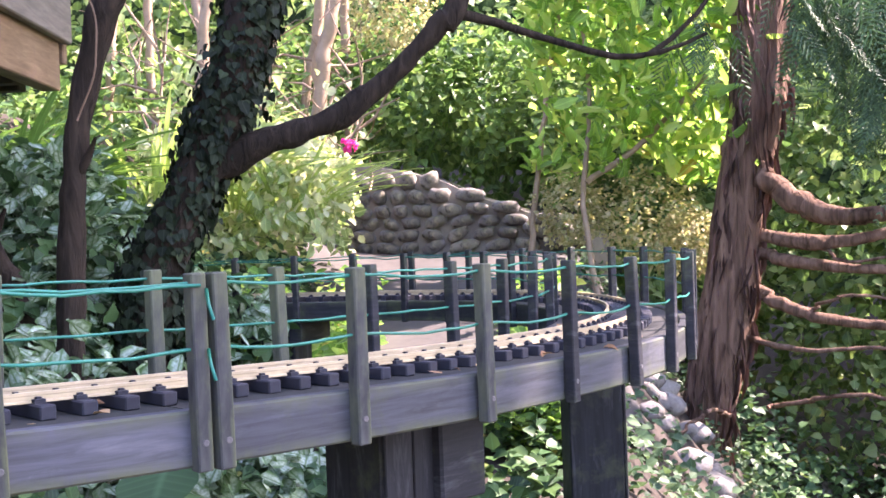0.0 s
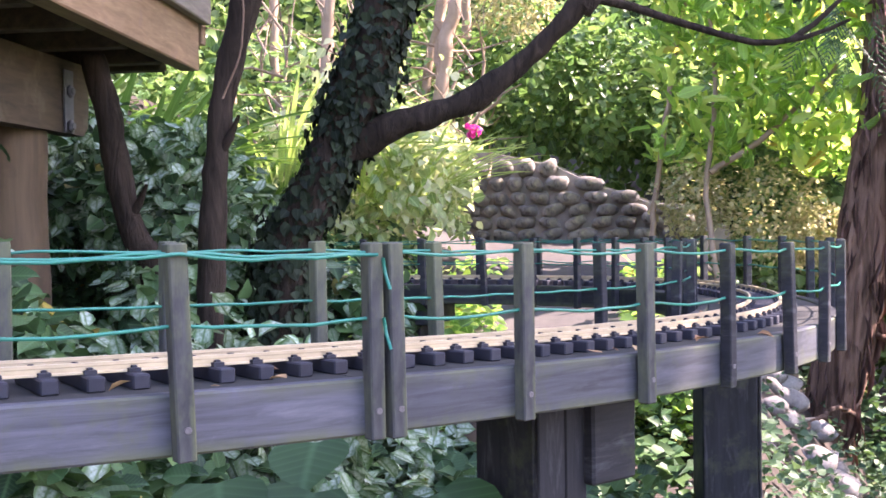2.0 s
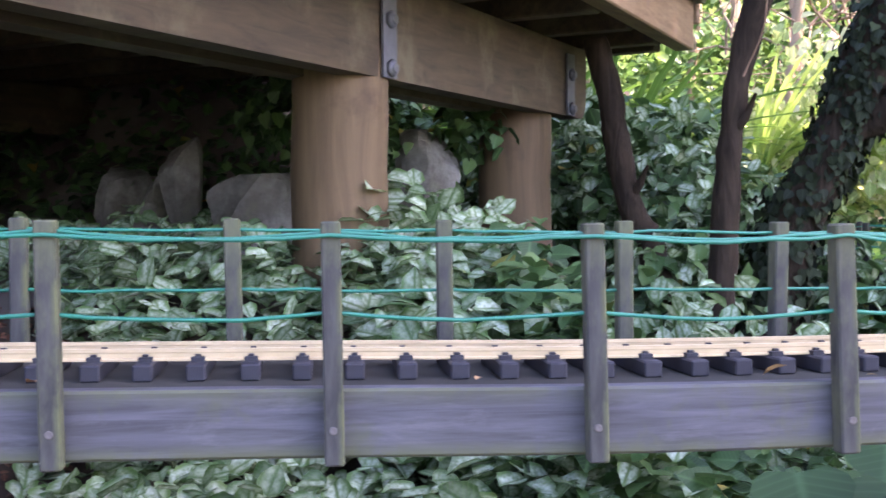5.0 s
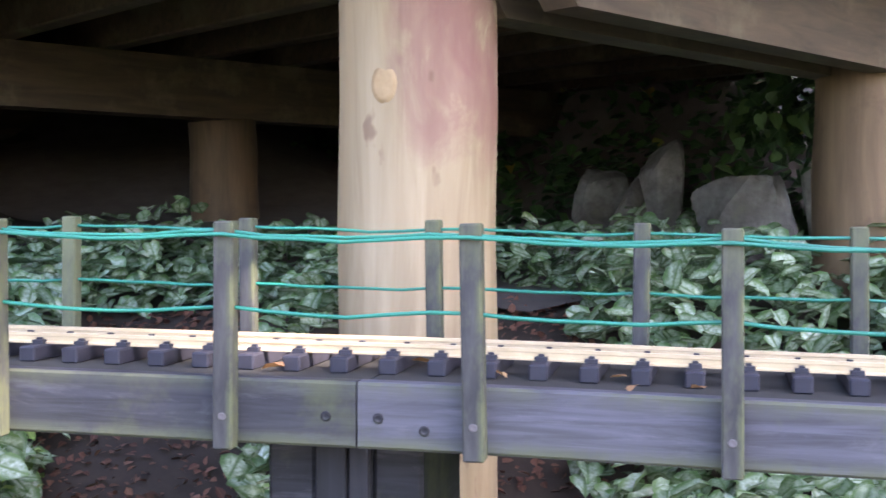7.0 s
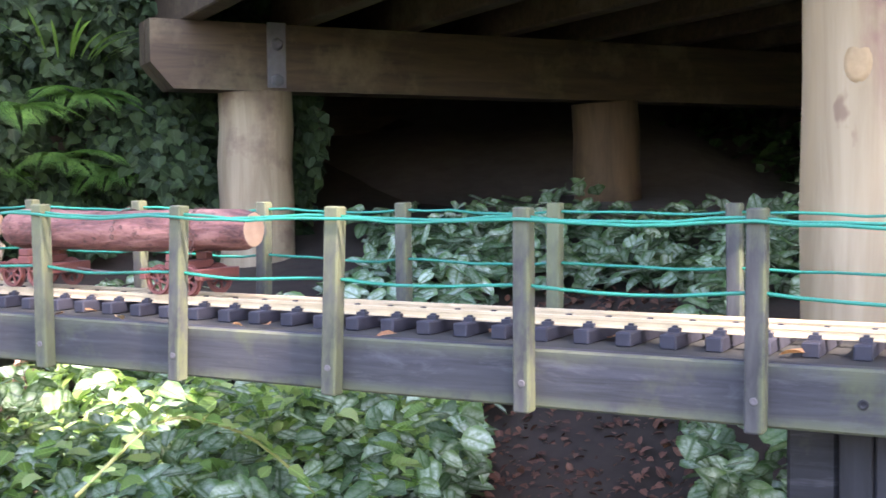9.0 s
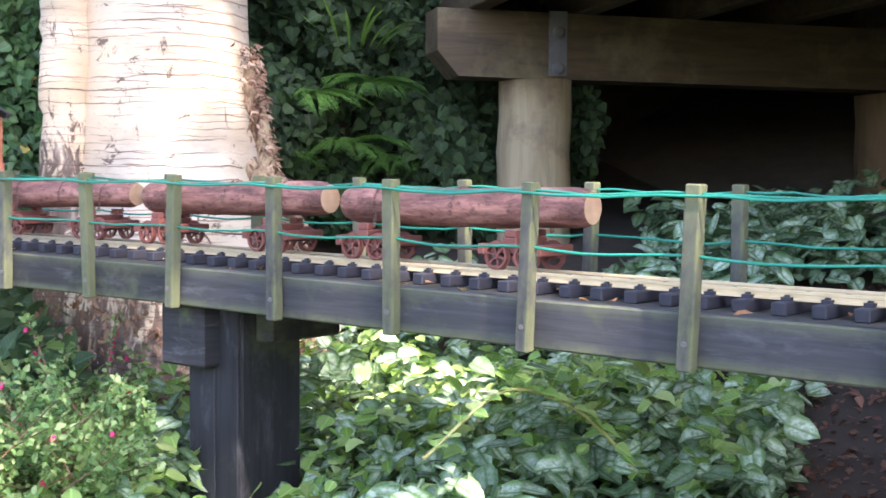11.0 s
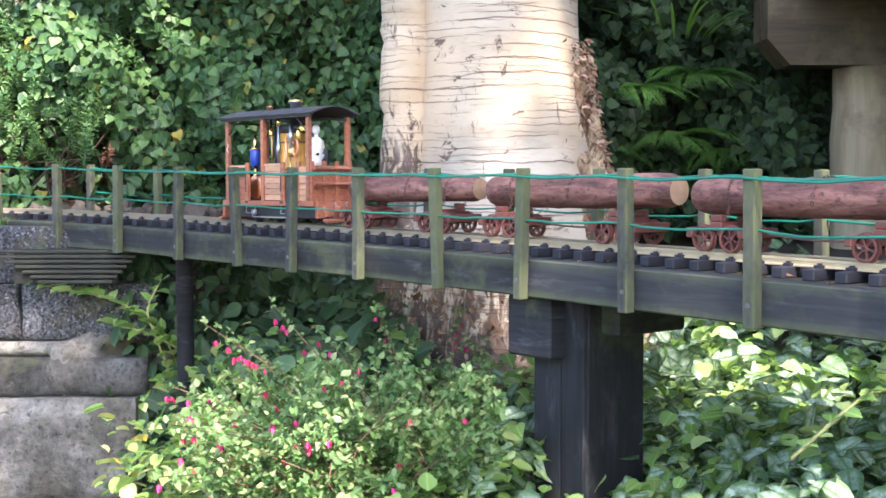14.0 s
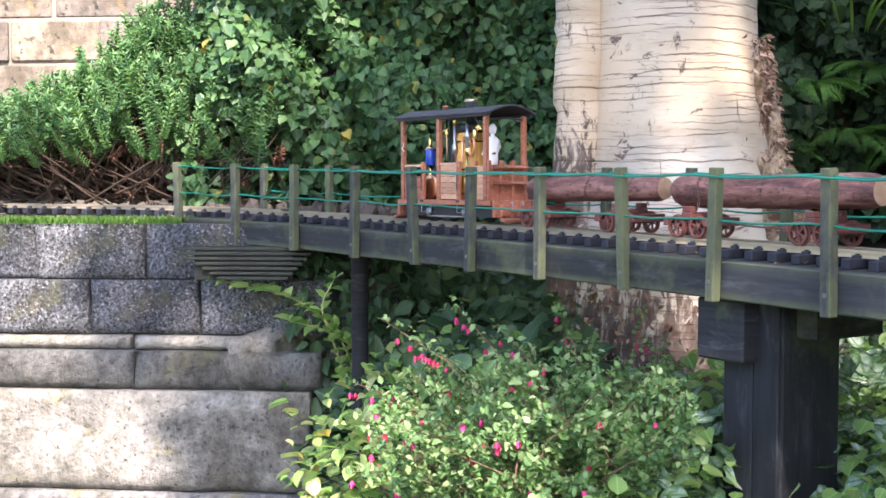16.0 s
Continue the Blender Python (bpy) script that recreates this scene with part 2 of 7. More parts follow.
def rail_brass(nt, b):
    """Brass, with the dimmer light towards the bridge's end put into its colour."""
    n = tex(nt, coords(nt), 50, 5, .6)
    c = ramp(nt, n, [(.3, (.45, .36, .215)), (.7, (.56, .455, .285))])
    sp = nt.nodes.new("ShaderNodeSeparateXYZ")
    nt.links.new(coords(nt), sp.inputs[0])
    mr = nt.nodes.new("ShaderNodeMapRange")
    mr.inputs["From Min"].default_value, mr.inputs["From Max"].default_value = -1.25, -2.05
    mr.inputs["To Max"].default_value = .8
    nt.links.new(sp.outputs[0], mr.inputs[0])
    nt.links.new(mix(nt, c, (.15, .135, .105), mr.outputs[0]), b.inputs["Base Color"])


M_RAIL = mat("weathered_brass_rail", rail_brass, .55, .2)
M_WIRE = plain("green_coated_wire", (.0, .150, .098), .45, var=.25, scale=30, bumps=.03)
M_SCREW = plain("zinc_screw", (.10, .095, .095), .6, .3)
M_REDWOOD = wood("varnished_red_wood", (.27, .080, .042), (.49, .19, .11), 16, (2, 14, 14), .45, bumps=.2)
M_PALEWOOD = wood("pale_pink_planking", (.46, .225, .125), (.66, .38, .24), 16, (2, 14, 14), .45, bumps=.15)
M_BOILER = wood("honey_boiler_lagging", (.55, .25, .05), (.85, .48, .12), 14, (14, 14, 1), .35, bumps=.15)
M_BLACKMETAL = plain("black_painted_metal", (.030, .031, .036), .45, .3, var=.3)
M_ROOF = plain("black_felt_roof", (.045, .043, .048), .7, var=.35, scale=45)
M_BRASS = plain("polished_brass", (.80, .55, .20), .25, 1.0, var=.15, bumps=.03)
M_COPPER = plain("copper_pipe", (.75, .36, .20), .3, 1.0, var=.15, bumps=.03)
M_STEEL = plain("dull_steel", (.40, .40, .43), .35, .9, var=.2, bumps=.05)
M_STRAP = plain("dull_galvanised_strap", (.13, .135, .145), .6, .4, var=.35)
M_BLUE = plain("blue_enamel", (.015, .05, .33), .3, var=.15, bumps=.02)
M_WHITE = plain("white_paint", (.78, .76, .74), .6, var=.06, bumps=.03)
M_RUST = plain("red_brown_painted_iron", (.165, .055, .042), .65, .1, var=.35)
M_CHAIN = plain("rusty_chain", (.13, .075, .06), .6, .5, var=.4)


def log_bark(nt, b):
    """Peeled red-brown bark: streaks along the log, dark pits and paler scraped patches."""
    g = tex(nt, coords(nt, (.22, 1, 1)), 85, 7, .68, .5)
    c = ramp(nt, g, [(.34, (.060, .024, .019)), (.52, (.185, .078, .059)), (.70, (.35, .175, .135))])
    pits = ramp(nt, tex(nt, coords(nt, (.7, 1, 1)), 190, 4, .65), [(.33, .8), (.44, 0.0)])
    c = mix(nt, c, (.045, .020, .016), pits)
    worn = ramp(nt, tex(nt, coords(nt, (.5, 1, 1)), 24, 4, .6), [(.55, 0.0), (.72, .55)])
    c = mix(nt, c, (.42, .23, .17), worn)
    nt.links.new(c, b.inputs["Base Color"])
    bump(nt, b, g, 1.0, .004)


M_LOGBARK = mat("log_bark", log_bark, .62, spec=.4)
M_LOGEND = wood("sawn_log_end", (.34, .20, .11), (.56, .39, .25), 30, (1, 1, 1), .7)
M_RIM = wood("treated_pine", (.20, .12, .06), (.36, .235, .13), 9, (8, .8, 8), .7, spot=(.20, .13, .10), spot_amt=.64, bumps=.3)
M_PILEGREY = wood("weathered_grey_pile", (.22, .175, .105), (.38, .31, .20), 7, (5, 5, .5), .8, spot=(.15, .10, .07), spot_amt=.60, bumps=.4)
M_KNOT = plain("wood_knot", (.36, .25, .13), .8, var=.4, scale=90)
# pile brown made darker to include the shade under the deck
M_PILEBROWN = wood("shaded_brown_pile", (.080, .052, .026), (.165, .110, .056), 7, (5, 5, .5), .8, spot=(.06, .035, .02), spot_amt=.58, bumps=.4)


def stained_pile(name):
    """Pale pine with a red-brown streak down one side and a few dark spots."""
    def f(nt, b):
        g = tex(nt, coords(nt, (5, 5, .5)), 7, 6, .6, .6)
        c = ramp(nt, g, [(.3, (.225, .165, .088)), (.7, (.375, .295, .178))])
        long = tex(nt, coords(nt, (9, 9, .8)), 3.0, 5, .6, .4)
        c = mix(nt, c, (.30, .215, .115), ramp(nt, long, [(.52, 0.0), (.68, .55)]))
        tc = nt.nodes.new("ShaderNodeTexCoord")
        sp = nt.nodes.new("ShaderNodeSeparateXYZ")
        nt.links.new(tc.outputs["Object"], sp.inputs[0])
        wav = tex(nt, coords(nt, (1, 1, .55)), 16, 5, .65, .5)
        side = nt.nodes.new("ShaderNodeMapRange")
        side.inputs["From Min"].default_value, side.inputs["From Max"].default_value = -1.035, -.985
        nt.links.new(sp.outputs[0], side.inputs[0])
        high = nt.nodes.new("ShaderNodeMapRange")
        high.inputs["From Min"].default_value, high.inputs["From Max"].default_value = .98, 1.13
        nt.links.new(sp.outputs[2], high.inputs[0])
        m = mix(nt, mix(nt, side.outputs[0], high.outputs[0], 1.0, "MULTIPLY"), ramp(nt, wav, [(.32, 0.0), (.62, 1.0)]), 1.0, "MULTIPLY")
        c = mix(nt, c, (.20, .085, .070), ramp(nt, m, [(.10, 0.0), (.34, .62), (.75, .85)]))
        spots = ramp(nt, tex(nt, coords(nt, (1, 1, .6)), 26, 3, .5), [(.69, 0.0), (.74, .7)])
        c = mix(nt, c, (.15, .085, .05), spots)
        nt.links.new(c, b.inputs["Base Color"])
        bump(nt, b, g, .4, .0015)
    return mat(name, f, .75)


M_PILE = stained_pile("round_pine_pile")
# bearer and joist brown, darkened in place of the deck's own shade
M_BEAM = wood("shaded_weathered_bearer", (.046, .031, .016), (.102, .070, .036), 8, (8, .8, 8), .75, spot=(.12, .10, .055), spot_amt=.58)
M_SOIL = plain("damp_bark_soil", (.034, .025, .017), .95, var=.6, scale=34, bumps=1.0)
M_BARK_DARK = bark_mat("dark_tree_bark", (.008, .006, .004), (.046, .033, .023), 40, .16, bumps=1.0, dist=.012)
M_BARK_RED = bark_mat("stringy_red_bark", (.042, .024, .016), (.255, .155, .108), 34, .06, bumps=1.0, dist=.02)
M_TWIG = plain("brown_stem", (.14, .085, .05), .8, var=.4, scale=50)
M_VINE = plain("green_vine_stem", (.30, .30, .10), .6, var=.3, scale=60)
M_DRYCANE = plain("dry_cane", (.22, .155, .10), .8, var=.5, scale=30)
M_PALESTEM = plain("pale_cane", (.27, .19, .125), .7, var=.35, scale=30)
L_IVY = leaf_mat("ivy_leaf", (.018, .062, .020), (.042, .118, .034), (.092, .195, .055), .48, .22, dead=1, spec=.3)
# ivy green darkened to carry the shade of the bank by the deck
L_IVYSHADED = leaf_mat("shaded_ivy_leaf", (.010, .030, .012), (.020, .052, .018), (.040, .088, .026), .6, .2, spec=.18)
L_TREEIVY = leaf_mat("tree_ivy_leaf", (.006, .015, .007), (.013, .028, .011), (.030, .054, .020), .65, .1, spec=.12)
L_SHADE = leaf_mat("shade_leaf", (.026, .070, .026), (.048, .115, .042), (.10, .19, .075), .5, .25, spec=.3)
L_LAMIUM = leaf_mat("silver_dead_nettle_leaf", (.055, .145, .042), (.090, .21, .062), (.14, .28, .085), .5, .3, silver=(.64, .75, .64))
L_LAMGREEN = leaf_mat("green_ground_leaf", (.12, .27, .055), (.24, .43, .10), (.42, .57, .21), .45, .42)
L_LIME = leaf_mat("yellow_green_leaf", (.12, .25, .055), (.23, .41, .10), (.54, .58, .25), .45, .45, dead=1)
L_BIG = leaf_mat("broad_leaf", (.018, .062, .020), (.030, .10, .028), (.055, .14, .036), .5, .28, spec=.3)
# bright yellow-green: part of the sun's glow is in the leaf colour
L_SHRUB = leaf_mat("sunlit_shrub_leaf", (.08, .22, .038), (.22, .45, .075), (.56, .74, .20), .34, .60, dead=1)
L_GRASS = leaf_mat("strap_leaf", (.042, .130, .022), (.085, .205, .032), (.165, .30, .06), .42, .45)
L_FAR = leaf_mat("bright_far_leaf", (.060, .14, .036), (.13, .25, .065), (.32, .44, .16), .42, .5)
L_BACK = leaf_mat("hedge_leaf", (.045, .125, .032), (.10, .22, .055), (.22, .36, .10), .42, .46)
# greens paled so that full sun is put into these leaves' colour
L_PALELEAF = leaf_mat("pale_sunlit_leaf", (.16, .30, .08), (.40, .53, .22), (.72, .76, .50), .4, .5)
L_PALESTRAP = leaf_mat("pale_strap_leaf", (.14, .28, .05), (.28, .44, .10), (.50, .62, .26), .45, .5)
L_PALEBUSH = leaf_mat("pale_bush_leaf", (.22, .27, .09), (.38, .40, .18), (.55, .52, .30), .5, .4)
L_FERN = leaf_mat("fern_frond", (.036, .125, .020), (.062, .185, .028), (.10, .25, .042), .65, .4)
L_HEBE = leaf_mat("small_shrub_leaf", (.045, .140, .046), (.088, .225, .072), (.20, .36, .12), .45, .38)
L_FUCHSIA = leaf_mat("fuchsia_leaf", (.058, .150, .040), (.125, .265, .072), (.34, .48, .20), .5, .42)
L_CONIFER = leaf_mat("cypress_spray", (.018, .060, .022), (.032, .095, .032), (.06, .14, .04), .55, .25)
L_STRIP = leaf_mat("loose_bark_strip", (.050, .029, .020), (.13, .078, .055), (.25, .160, .115), .9, .05)
L_BROWN = leaf_mat("dead_needle", (.075, .036, .020), (.125, .062, .032), (.19, .10, .055), .8, .12)
L_TORN = leaf_mat("torn_bark", (.10, .055, .03), (.27, .17, .10), (.52, .41, .29), .8, .1)
L_LITTER = leaf_mat("dry_leaf", (.20, .10, .04), (.34, .20, .08), (.52, .38, .16), .8, .2)
L_PINK = leaf_mat("pink_flower", (.55, .02, .18), (.72, .03, .26), (.80, .10, .35), .5, .4, tint=(.9, .1, .4))
L_FUCHSIAFLOWER = leaf_mat("fuchsia_flower", (.42, .012, .05), (.56, .02, .11), (.70, .06, .28), .5, .3, tint=(.8, .06, .25))


def birch_mat(name="white_birch_bark", foot=None):
    def f(nt, b):
        v = coords(nt)
        n = tex(nt, coords(nt, (1, 1, 3)), 6, 6, .65)
        c = ramp(nt, n, [(.3, (.32, .265, .195)), (.6, (.49, .435, .345))])
        big = tex(nt, v, 3.2, 3, .5)
        c = mix(nt, c, (.56, .40, .24), ramp(nt, big, [(.48, 0.0), (.66, .6)]))
        def bands(scale, distort, lo, hi, gate_scale, g0, g1):
            wv = nt.nodes.new("ShaderNodeTexWave")
            wv.bands_direction = "Z"
            for key, val in (("Scale", scale), ("Distortion", distort), ("Detail", 5.0), ("Detail Scale", .28), ("Detail Roughness", .62)):
                wv.inputs[key].default_value = val
            nt.links.new(v, wv.inputs["Vector"])
            gate = ramp(nt, tex(nt, coords(nt, (1, 1, 2.4)), gate_scale, 4, .6), [(g0, 0.0), (g1, 1.0)])
            return mix(nt, ramp(nt, wv.outputs["Fac"], [(lo, 0.0), (hi, 1.0)]), gate, 1.0, "MULTIPLY")
        lines = mix(nt, bands(15.0, 5.0, .958, .985, 6, .42, .56), bands(26.0, 6.5, .940, .985, 9, .47, .60), 1.0, "ADD")
        c = mix(nt, c, (.15, .095, .065), mix(nt, lines, (.78, .78, .78), 1.0, "MULTIPLY"))
        flake = ramp(nt, tex(nt, coords(nt, (1, 1, 4.5)), 22, 5, .7, .4), [(.60, 0.0), (.66, .75)])
        c = mix(nt, c, (.36, .255, .17), flake)
        s = tex(nt, coords(nt, (1, 1, 1.6)), 17, 6, .72, .6)
        c = mix(nt, c, (.085, .050, .036), ramp(nt, s, [(.615, 0.0), (.645, .9)]))
        if foot:
            sp = nt.nodes.new("ShaderNodeSeparateXYZ")
            nt.links.new(v, sp.inputs[0])
            up = nt.nodes.new("ShaderNodeMapRange")
            up.inputs["From Min"].default_value, up.inputs["From Max"].default_value = foot[1], foot[0]
            nt.links.new(sp.outputs[2], up.inputs[0])
            cr = tex(nt, coords(nt, (1, 1, .32)), 42, 8, .75, .9)
            grow = nt.nodes.new("ShaderNodeMath")
            grow.operation = "MULTIPLY_ADD"
            grow.inputs[1].default_value = .24
            nt.links.new(up.outputs[0], grow.inputs[0])
            nt.links.new(cr, grow.inputs[2])
            fib = ramp(nt, tex(nt, coords(nt, (1, 1, .3)), 60, 5, .7, .5), [(.34, (.030, .018, .014)), (.55, (.10, .062, .046)), (.72, (.34, .29, .24))])
            c = mix(nt, c, fib, ramp(nt, grow.outputs[0], [(.60, 0.0), (.66, .95)]))
        nt.links.new(c, b.inputs["Base Color"])
        h = mix(nt, n, lines, .5)
        bump(nt, b, h, .6, .006)
    return mat(name, f, .7)


M_BIRCHTRUNK = birch_mat("birch_trunk_bark", (.70, .90))
M_BIRCHSTEM = birch_mat("birch_stem_bark", (.90, 1.15))


def block_mat(name, d, l, moss, scale=90, pits=.85, coarse=0):
    def f(nt, b):
        n = tex(nt, coords(nt), scale, 6, .75)
        n2 = tex(nt, coords(nt), 7, 5, .65)
        c = ramp(nt, n, [(.32, d), (.68, l)])
        c = mix(nt, c, mix(nt, c, (.35, .34, .30), 1.0, "MULTIPLY"), ramp(nt, n2, [(.40, 0.0), (.60, .9)]))
        pit = ramp(nt, tex(nt, coords(nt), scale * 1.9, 3, .6), [(.30, pits), (.42, 0.0)])
        c = mix(nt, c, mix(nt, c, (.22, .21, .20), 1.0, "MULTIPLY"), pit)
        if coarse:
            hole = ramp(nt, tex(nt, coords(nt), coarse, 3, .62), [(.42, .85), (.51, 0.0)])
            grit = ramp(nt, tex(nt, coords(nt), coarse * .8, 4, .7), [(.54, 0.0), (.66, .6)])
            c = mix(nt, c, mix(nt, c, (.16, .15, .14), 1.0, "MULTIPLY"), hole)
            c = mix(nt, c, tuple(min(.6, v * 1.7) for v in l), grit)
            lich = ramp(nt, tex(nt, coords(nt), 14, 5, .7), [(.60, 0.0), (.66, .65)])
            c = mix(nt, c, mix(nt, c, (1.7, 1.5, 1.2), 1.0, "MULTIPLY"), lich)
            pit = mix(nt, pit, hole, .7, "ADD")
        n3 = tex(nt, coords(nt), 11, 4, .6)
        c = mix(nt, c, moss, ramp(nt, n3, [(.60, 0.0), (.72, .6)]))
        oi = nt.nodes.new("ShaderNodeObjectInfo")
        c = mix(nt, c, mix(nt, c, (.62, .64, .72), 1.0, "MULTIPLY"), oi.outputs["Random"])
        nt.links.new(c, b.inputs["Base Color"])
        bump(nt, b, mix(nt, n, pit, .4, "SUBTRACT"), 1.0, .008)
    return mat(name, f, .9)


M_BLOCK = block_mat("grey_concrete_block", (.075, .076, .082), (.33, .335, .35), (.13, .13, .06), 130, coarse=190)
M_CONCRETE = block_mat("stained_concrete", (.19, .175, .15), (.46, .43, .37), (.33, .27, .09), 60, .7)
M_LEDGE = block_mat("mossy_concrete", (.085, .082, .068), (.29, .275, .23), (.17, .17, .06), 60, .7)
M_STONE = block_mat("round_field_stone", (.22, .20, .17), (.40, .37, .32), (.33, .30, .16), 25)
M_MORTAR = plain("mortar", (.22, .19, .155), .9, var=.3, scale=30, bumps=.5)
M_ROCK = block_mat("pale_rock_slab", (.19, .19, .165), (.34, .335, .29), (.15, .17, .09), 18, .12)
M_BRICK = block_mat("pale_sandstone", (.22, .175, .125), (.33, .27, .205), (.36, .23, .07), 20)
M_PEBBLE = plain("ballast_stone", (.085, .070, .056), .9, var=.5, scale=40)


# ---------------------------------------------------------------- the line of the trestle
# outer edge, from the block wall along the near side, round the hairpin and back behind: x, y, height of the post tops
OUTER = [(-2.70, -2.6, 1.012), (-2.68, -1.9, 1.008), (-2.60, -1.38, 1.004), (-2.49, -1.08, 1.001), (-2.41, -.945, .997), (-2.33, -.815, .993), (-2.19, -.685, .989), (-2.075, -.58, .987),
         (-1.965, -.48, .985), (-1.85, -.38, .983), (-1.73, -.28, .981), (-1.605, -.18, .979), (-1.475, -.085, .977), (-1.35, .009, .975), (-1.22, .103, .973),
         (-1.082, .199, .972), (-.945, .297, .971), (-.805, .397, .970), (-.672, .495, .969), (-.54, .588, .9665), (-.40, .688, .964), (-.262, .783, .961),
         (-.13, .888, .959), (-.01, 1.008, .956), (.09, 1.12, .953), (.193, 1.255, .9485), (.28, 1.395, .945), (.358, 1.528, .9425), (.42, 1.665, .941),
         (.465, 1.82, .940), (.49, 1.99, .939), (.495, 2.2, .938), (.455, 2.45, .937), (.36, 2.68, .936), (.2, 2.86, .935), (0, 2.98, .934), (-.25, 3.06, .933), (-.5, 3.11, .932), (-.72, 3.14, .931)]
LS, LP = spline(OUTER, 0.002)
_k = np.hanning(121)
_k /= _k.sum()
LP = np.stack([np.convolve(np.pad(LP[:, i], 60, mode="edge"), _k, "valid") for i in range(3)], 1)
LD = np.gradient(LP[:, :2], axis=0)
LD /= np.linalg.norm(LD, axis=1)[:, None]
LN = np.stack([-LD[:, 1], LD[:, 0]], 1)      # towards the inside
LP[:, :2] += .0058 * LN
WIDE = .205


def on_line(s, n=0.0, z=0.0):
    """The place s along the line, n inside its outer edge, z above the post tops."""
    i = min(max(s / (LS[1] - LS[0]), 0), len(LS) - 1.001)
    k, f = int(i), i - int(i)
    p, d, nn = LP[k] * (1 - f) + LP[k + 1] * f, LD[k] * (1 - f) + LD[k + 1] * f, LN[k] * (1 - f) + LN[k + 1] * f
    return Vector((p[0] + n * nn[0], p[1] + n * nn[1], p[2] + z)), math.atan2(d[1], d[0])


def s_of(x, y):
    return float(LS[np.argmin((LP[:, 0] - x)**2 + (LP[:, 1] - y)**2)])


def n_of(x, y):
    """Signed distance inside the outer edge, for arrays."""
    x, y = np.asarray(x, float), np.asarray(y, float)
    q = np.stack([x.ravel(), y.ravel()], 1)
    c, d, nn = LP[::20, :2], LD[::20], LN[::20]
    out = np.empty(len(q))
    for a in range(0, len(q), 4000):
        df = q[a:a + 4000, None] - c[None]
        k = (df**2).sum(-1).argmin(1)
        dd = df[np.arange(len(k)), k]
        side = np.sign((dd * nn[k]).sum(-1))
        out[a:a + 4000] = np.linalg.norm(dd, axis=1) * np.where(side == 0, 1, side)
    return out.reshape(x.shape)


def smooth(a, b, v):
    t = np.clip((v - a) / (b - a), 0, 1)
    return t * t * (3 - 2 * t)


def wob(x, y, f=1.0):
    return (np.sin(x * 5.1 * f + 1.3) * np.cos(y * 4.3 * f + .4) + .5 * np.sin(x * 11.7 * f + y * 9.1 * f))


def ground_z(x, y):
    x, y = np.asarray(x, float), np.asarray(y, float)
    n = n_of(x, y)
    za = np.interp(n, [-6, -3, -1, -.4, 0, .3, .6, 1.0, 1.5, 2.3, 2.9, 3.5, 6], [-.3, -.05, .18, .36, .50, .57, .63, .80, .88, .97, 1.2, 1.7, 2.3])
    zb = .36 + .18 * np.clip(y - 2.75, 0, 3) + .12 * np.clip(y - 5.75, 0, 40) - np.clip((x - .45) * 1.0, 0, .85) * smooth(2, 3.5, y) - np.clip((x - .45) * .25, 0, .3) + .25 * smooth(-.3, -1.4, x)
    w = smooth(.28, .85, x * .8 + y * .6)
    z = za * (1 - w) + zb * w
    z = z - .2 * smooth(-1.85, -2.1, x) * smooth(-.62, -.85, y)
    terrace = smooth(-2.46, -2.50, x) * smooth(-.78, -.86, y)
    z = z * (1 - terrace) + .893 * terrace
    bank = smooth(-2.84, -3.0, x) * smooth(-1.1, -.95, y) * smooth(.75, .55, y)
    z = z * (1 - bank) + (1.9 + .1 * np.abs(y)) * bank
    back = smooth(-1.5, -1.9, x) * smooth(2.3, 2.9, y)
    z = np.maximum(z, z * (1 - back) + 1.22 * back)
    shut = np.maximum(smooth(-4.3, -4.9, x) * smooth(.3, .7, y), smooth(2.55, 2.95, y) * smooth(-1.9, -2.3, x))
    z = np.maximum(z, z * (1 - shut) + 1.62 * shut)
    return z + .012 * wob(x, y) * (1 - terrace)


def build_ground():
    def axis(lo, hi, c0, c1, fine, far):
        a = list(np.arange(c0, c1, fine))
        st, v = fine, c1
        while v < hi:
            a.append(v)
            st = min(st * 1.25, far)
            v += st
        a.append(hi)
        st, v = fine, c0
        while v > lo:
            st = min(st * 1.25, far)
            v -= st
            a.insert(0, max(v, lo))
        return np.array(a)
    xs, ys = axis(-60, 60, -3.2, 1.6, .05, 8), axis(-60, 80, -2.2, 5.2, .05, 8)
    X, Y = np.meshgrid(xs, ys, indexing="ij")
    Z = ground_z(X, Y)
    nx, ny = X.shape
    v = np.stack([X, Y, Z], -1).reshape(-1, 3)
    i = (np.arange(nx - 1)[:, None] * ny + np.arange(ny - 1)[None]).ravel()
    f = np.stack([i, i + ny, i + ny + 1, i + 1], 1)
    me = bpy.data.meshes.new("ground")
    me.from_pydata(v.tolist(), [], f.tolist())
    me.polygons.foreach_set("use_smooth", [True] * len(f))
    me.materials.append(M_SOIL)
    return tagged(new("ground", me), "dark damp soil and bark litter of a sloping garden bed", "ground", kind="structure")


ground = build_ground()


# ---------------------------------------------------------------- trestle
S_END = s_of(-2.49, -1.08)
S_FAR = LS[-1] - .02
trestle = thing("trestle_bridge", "black-stained timber garden railway trestle with wire railings", "bridge")


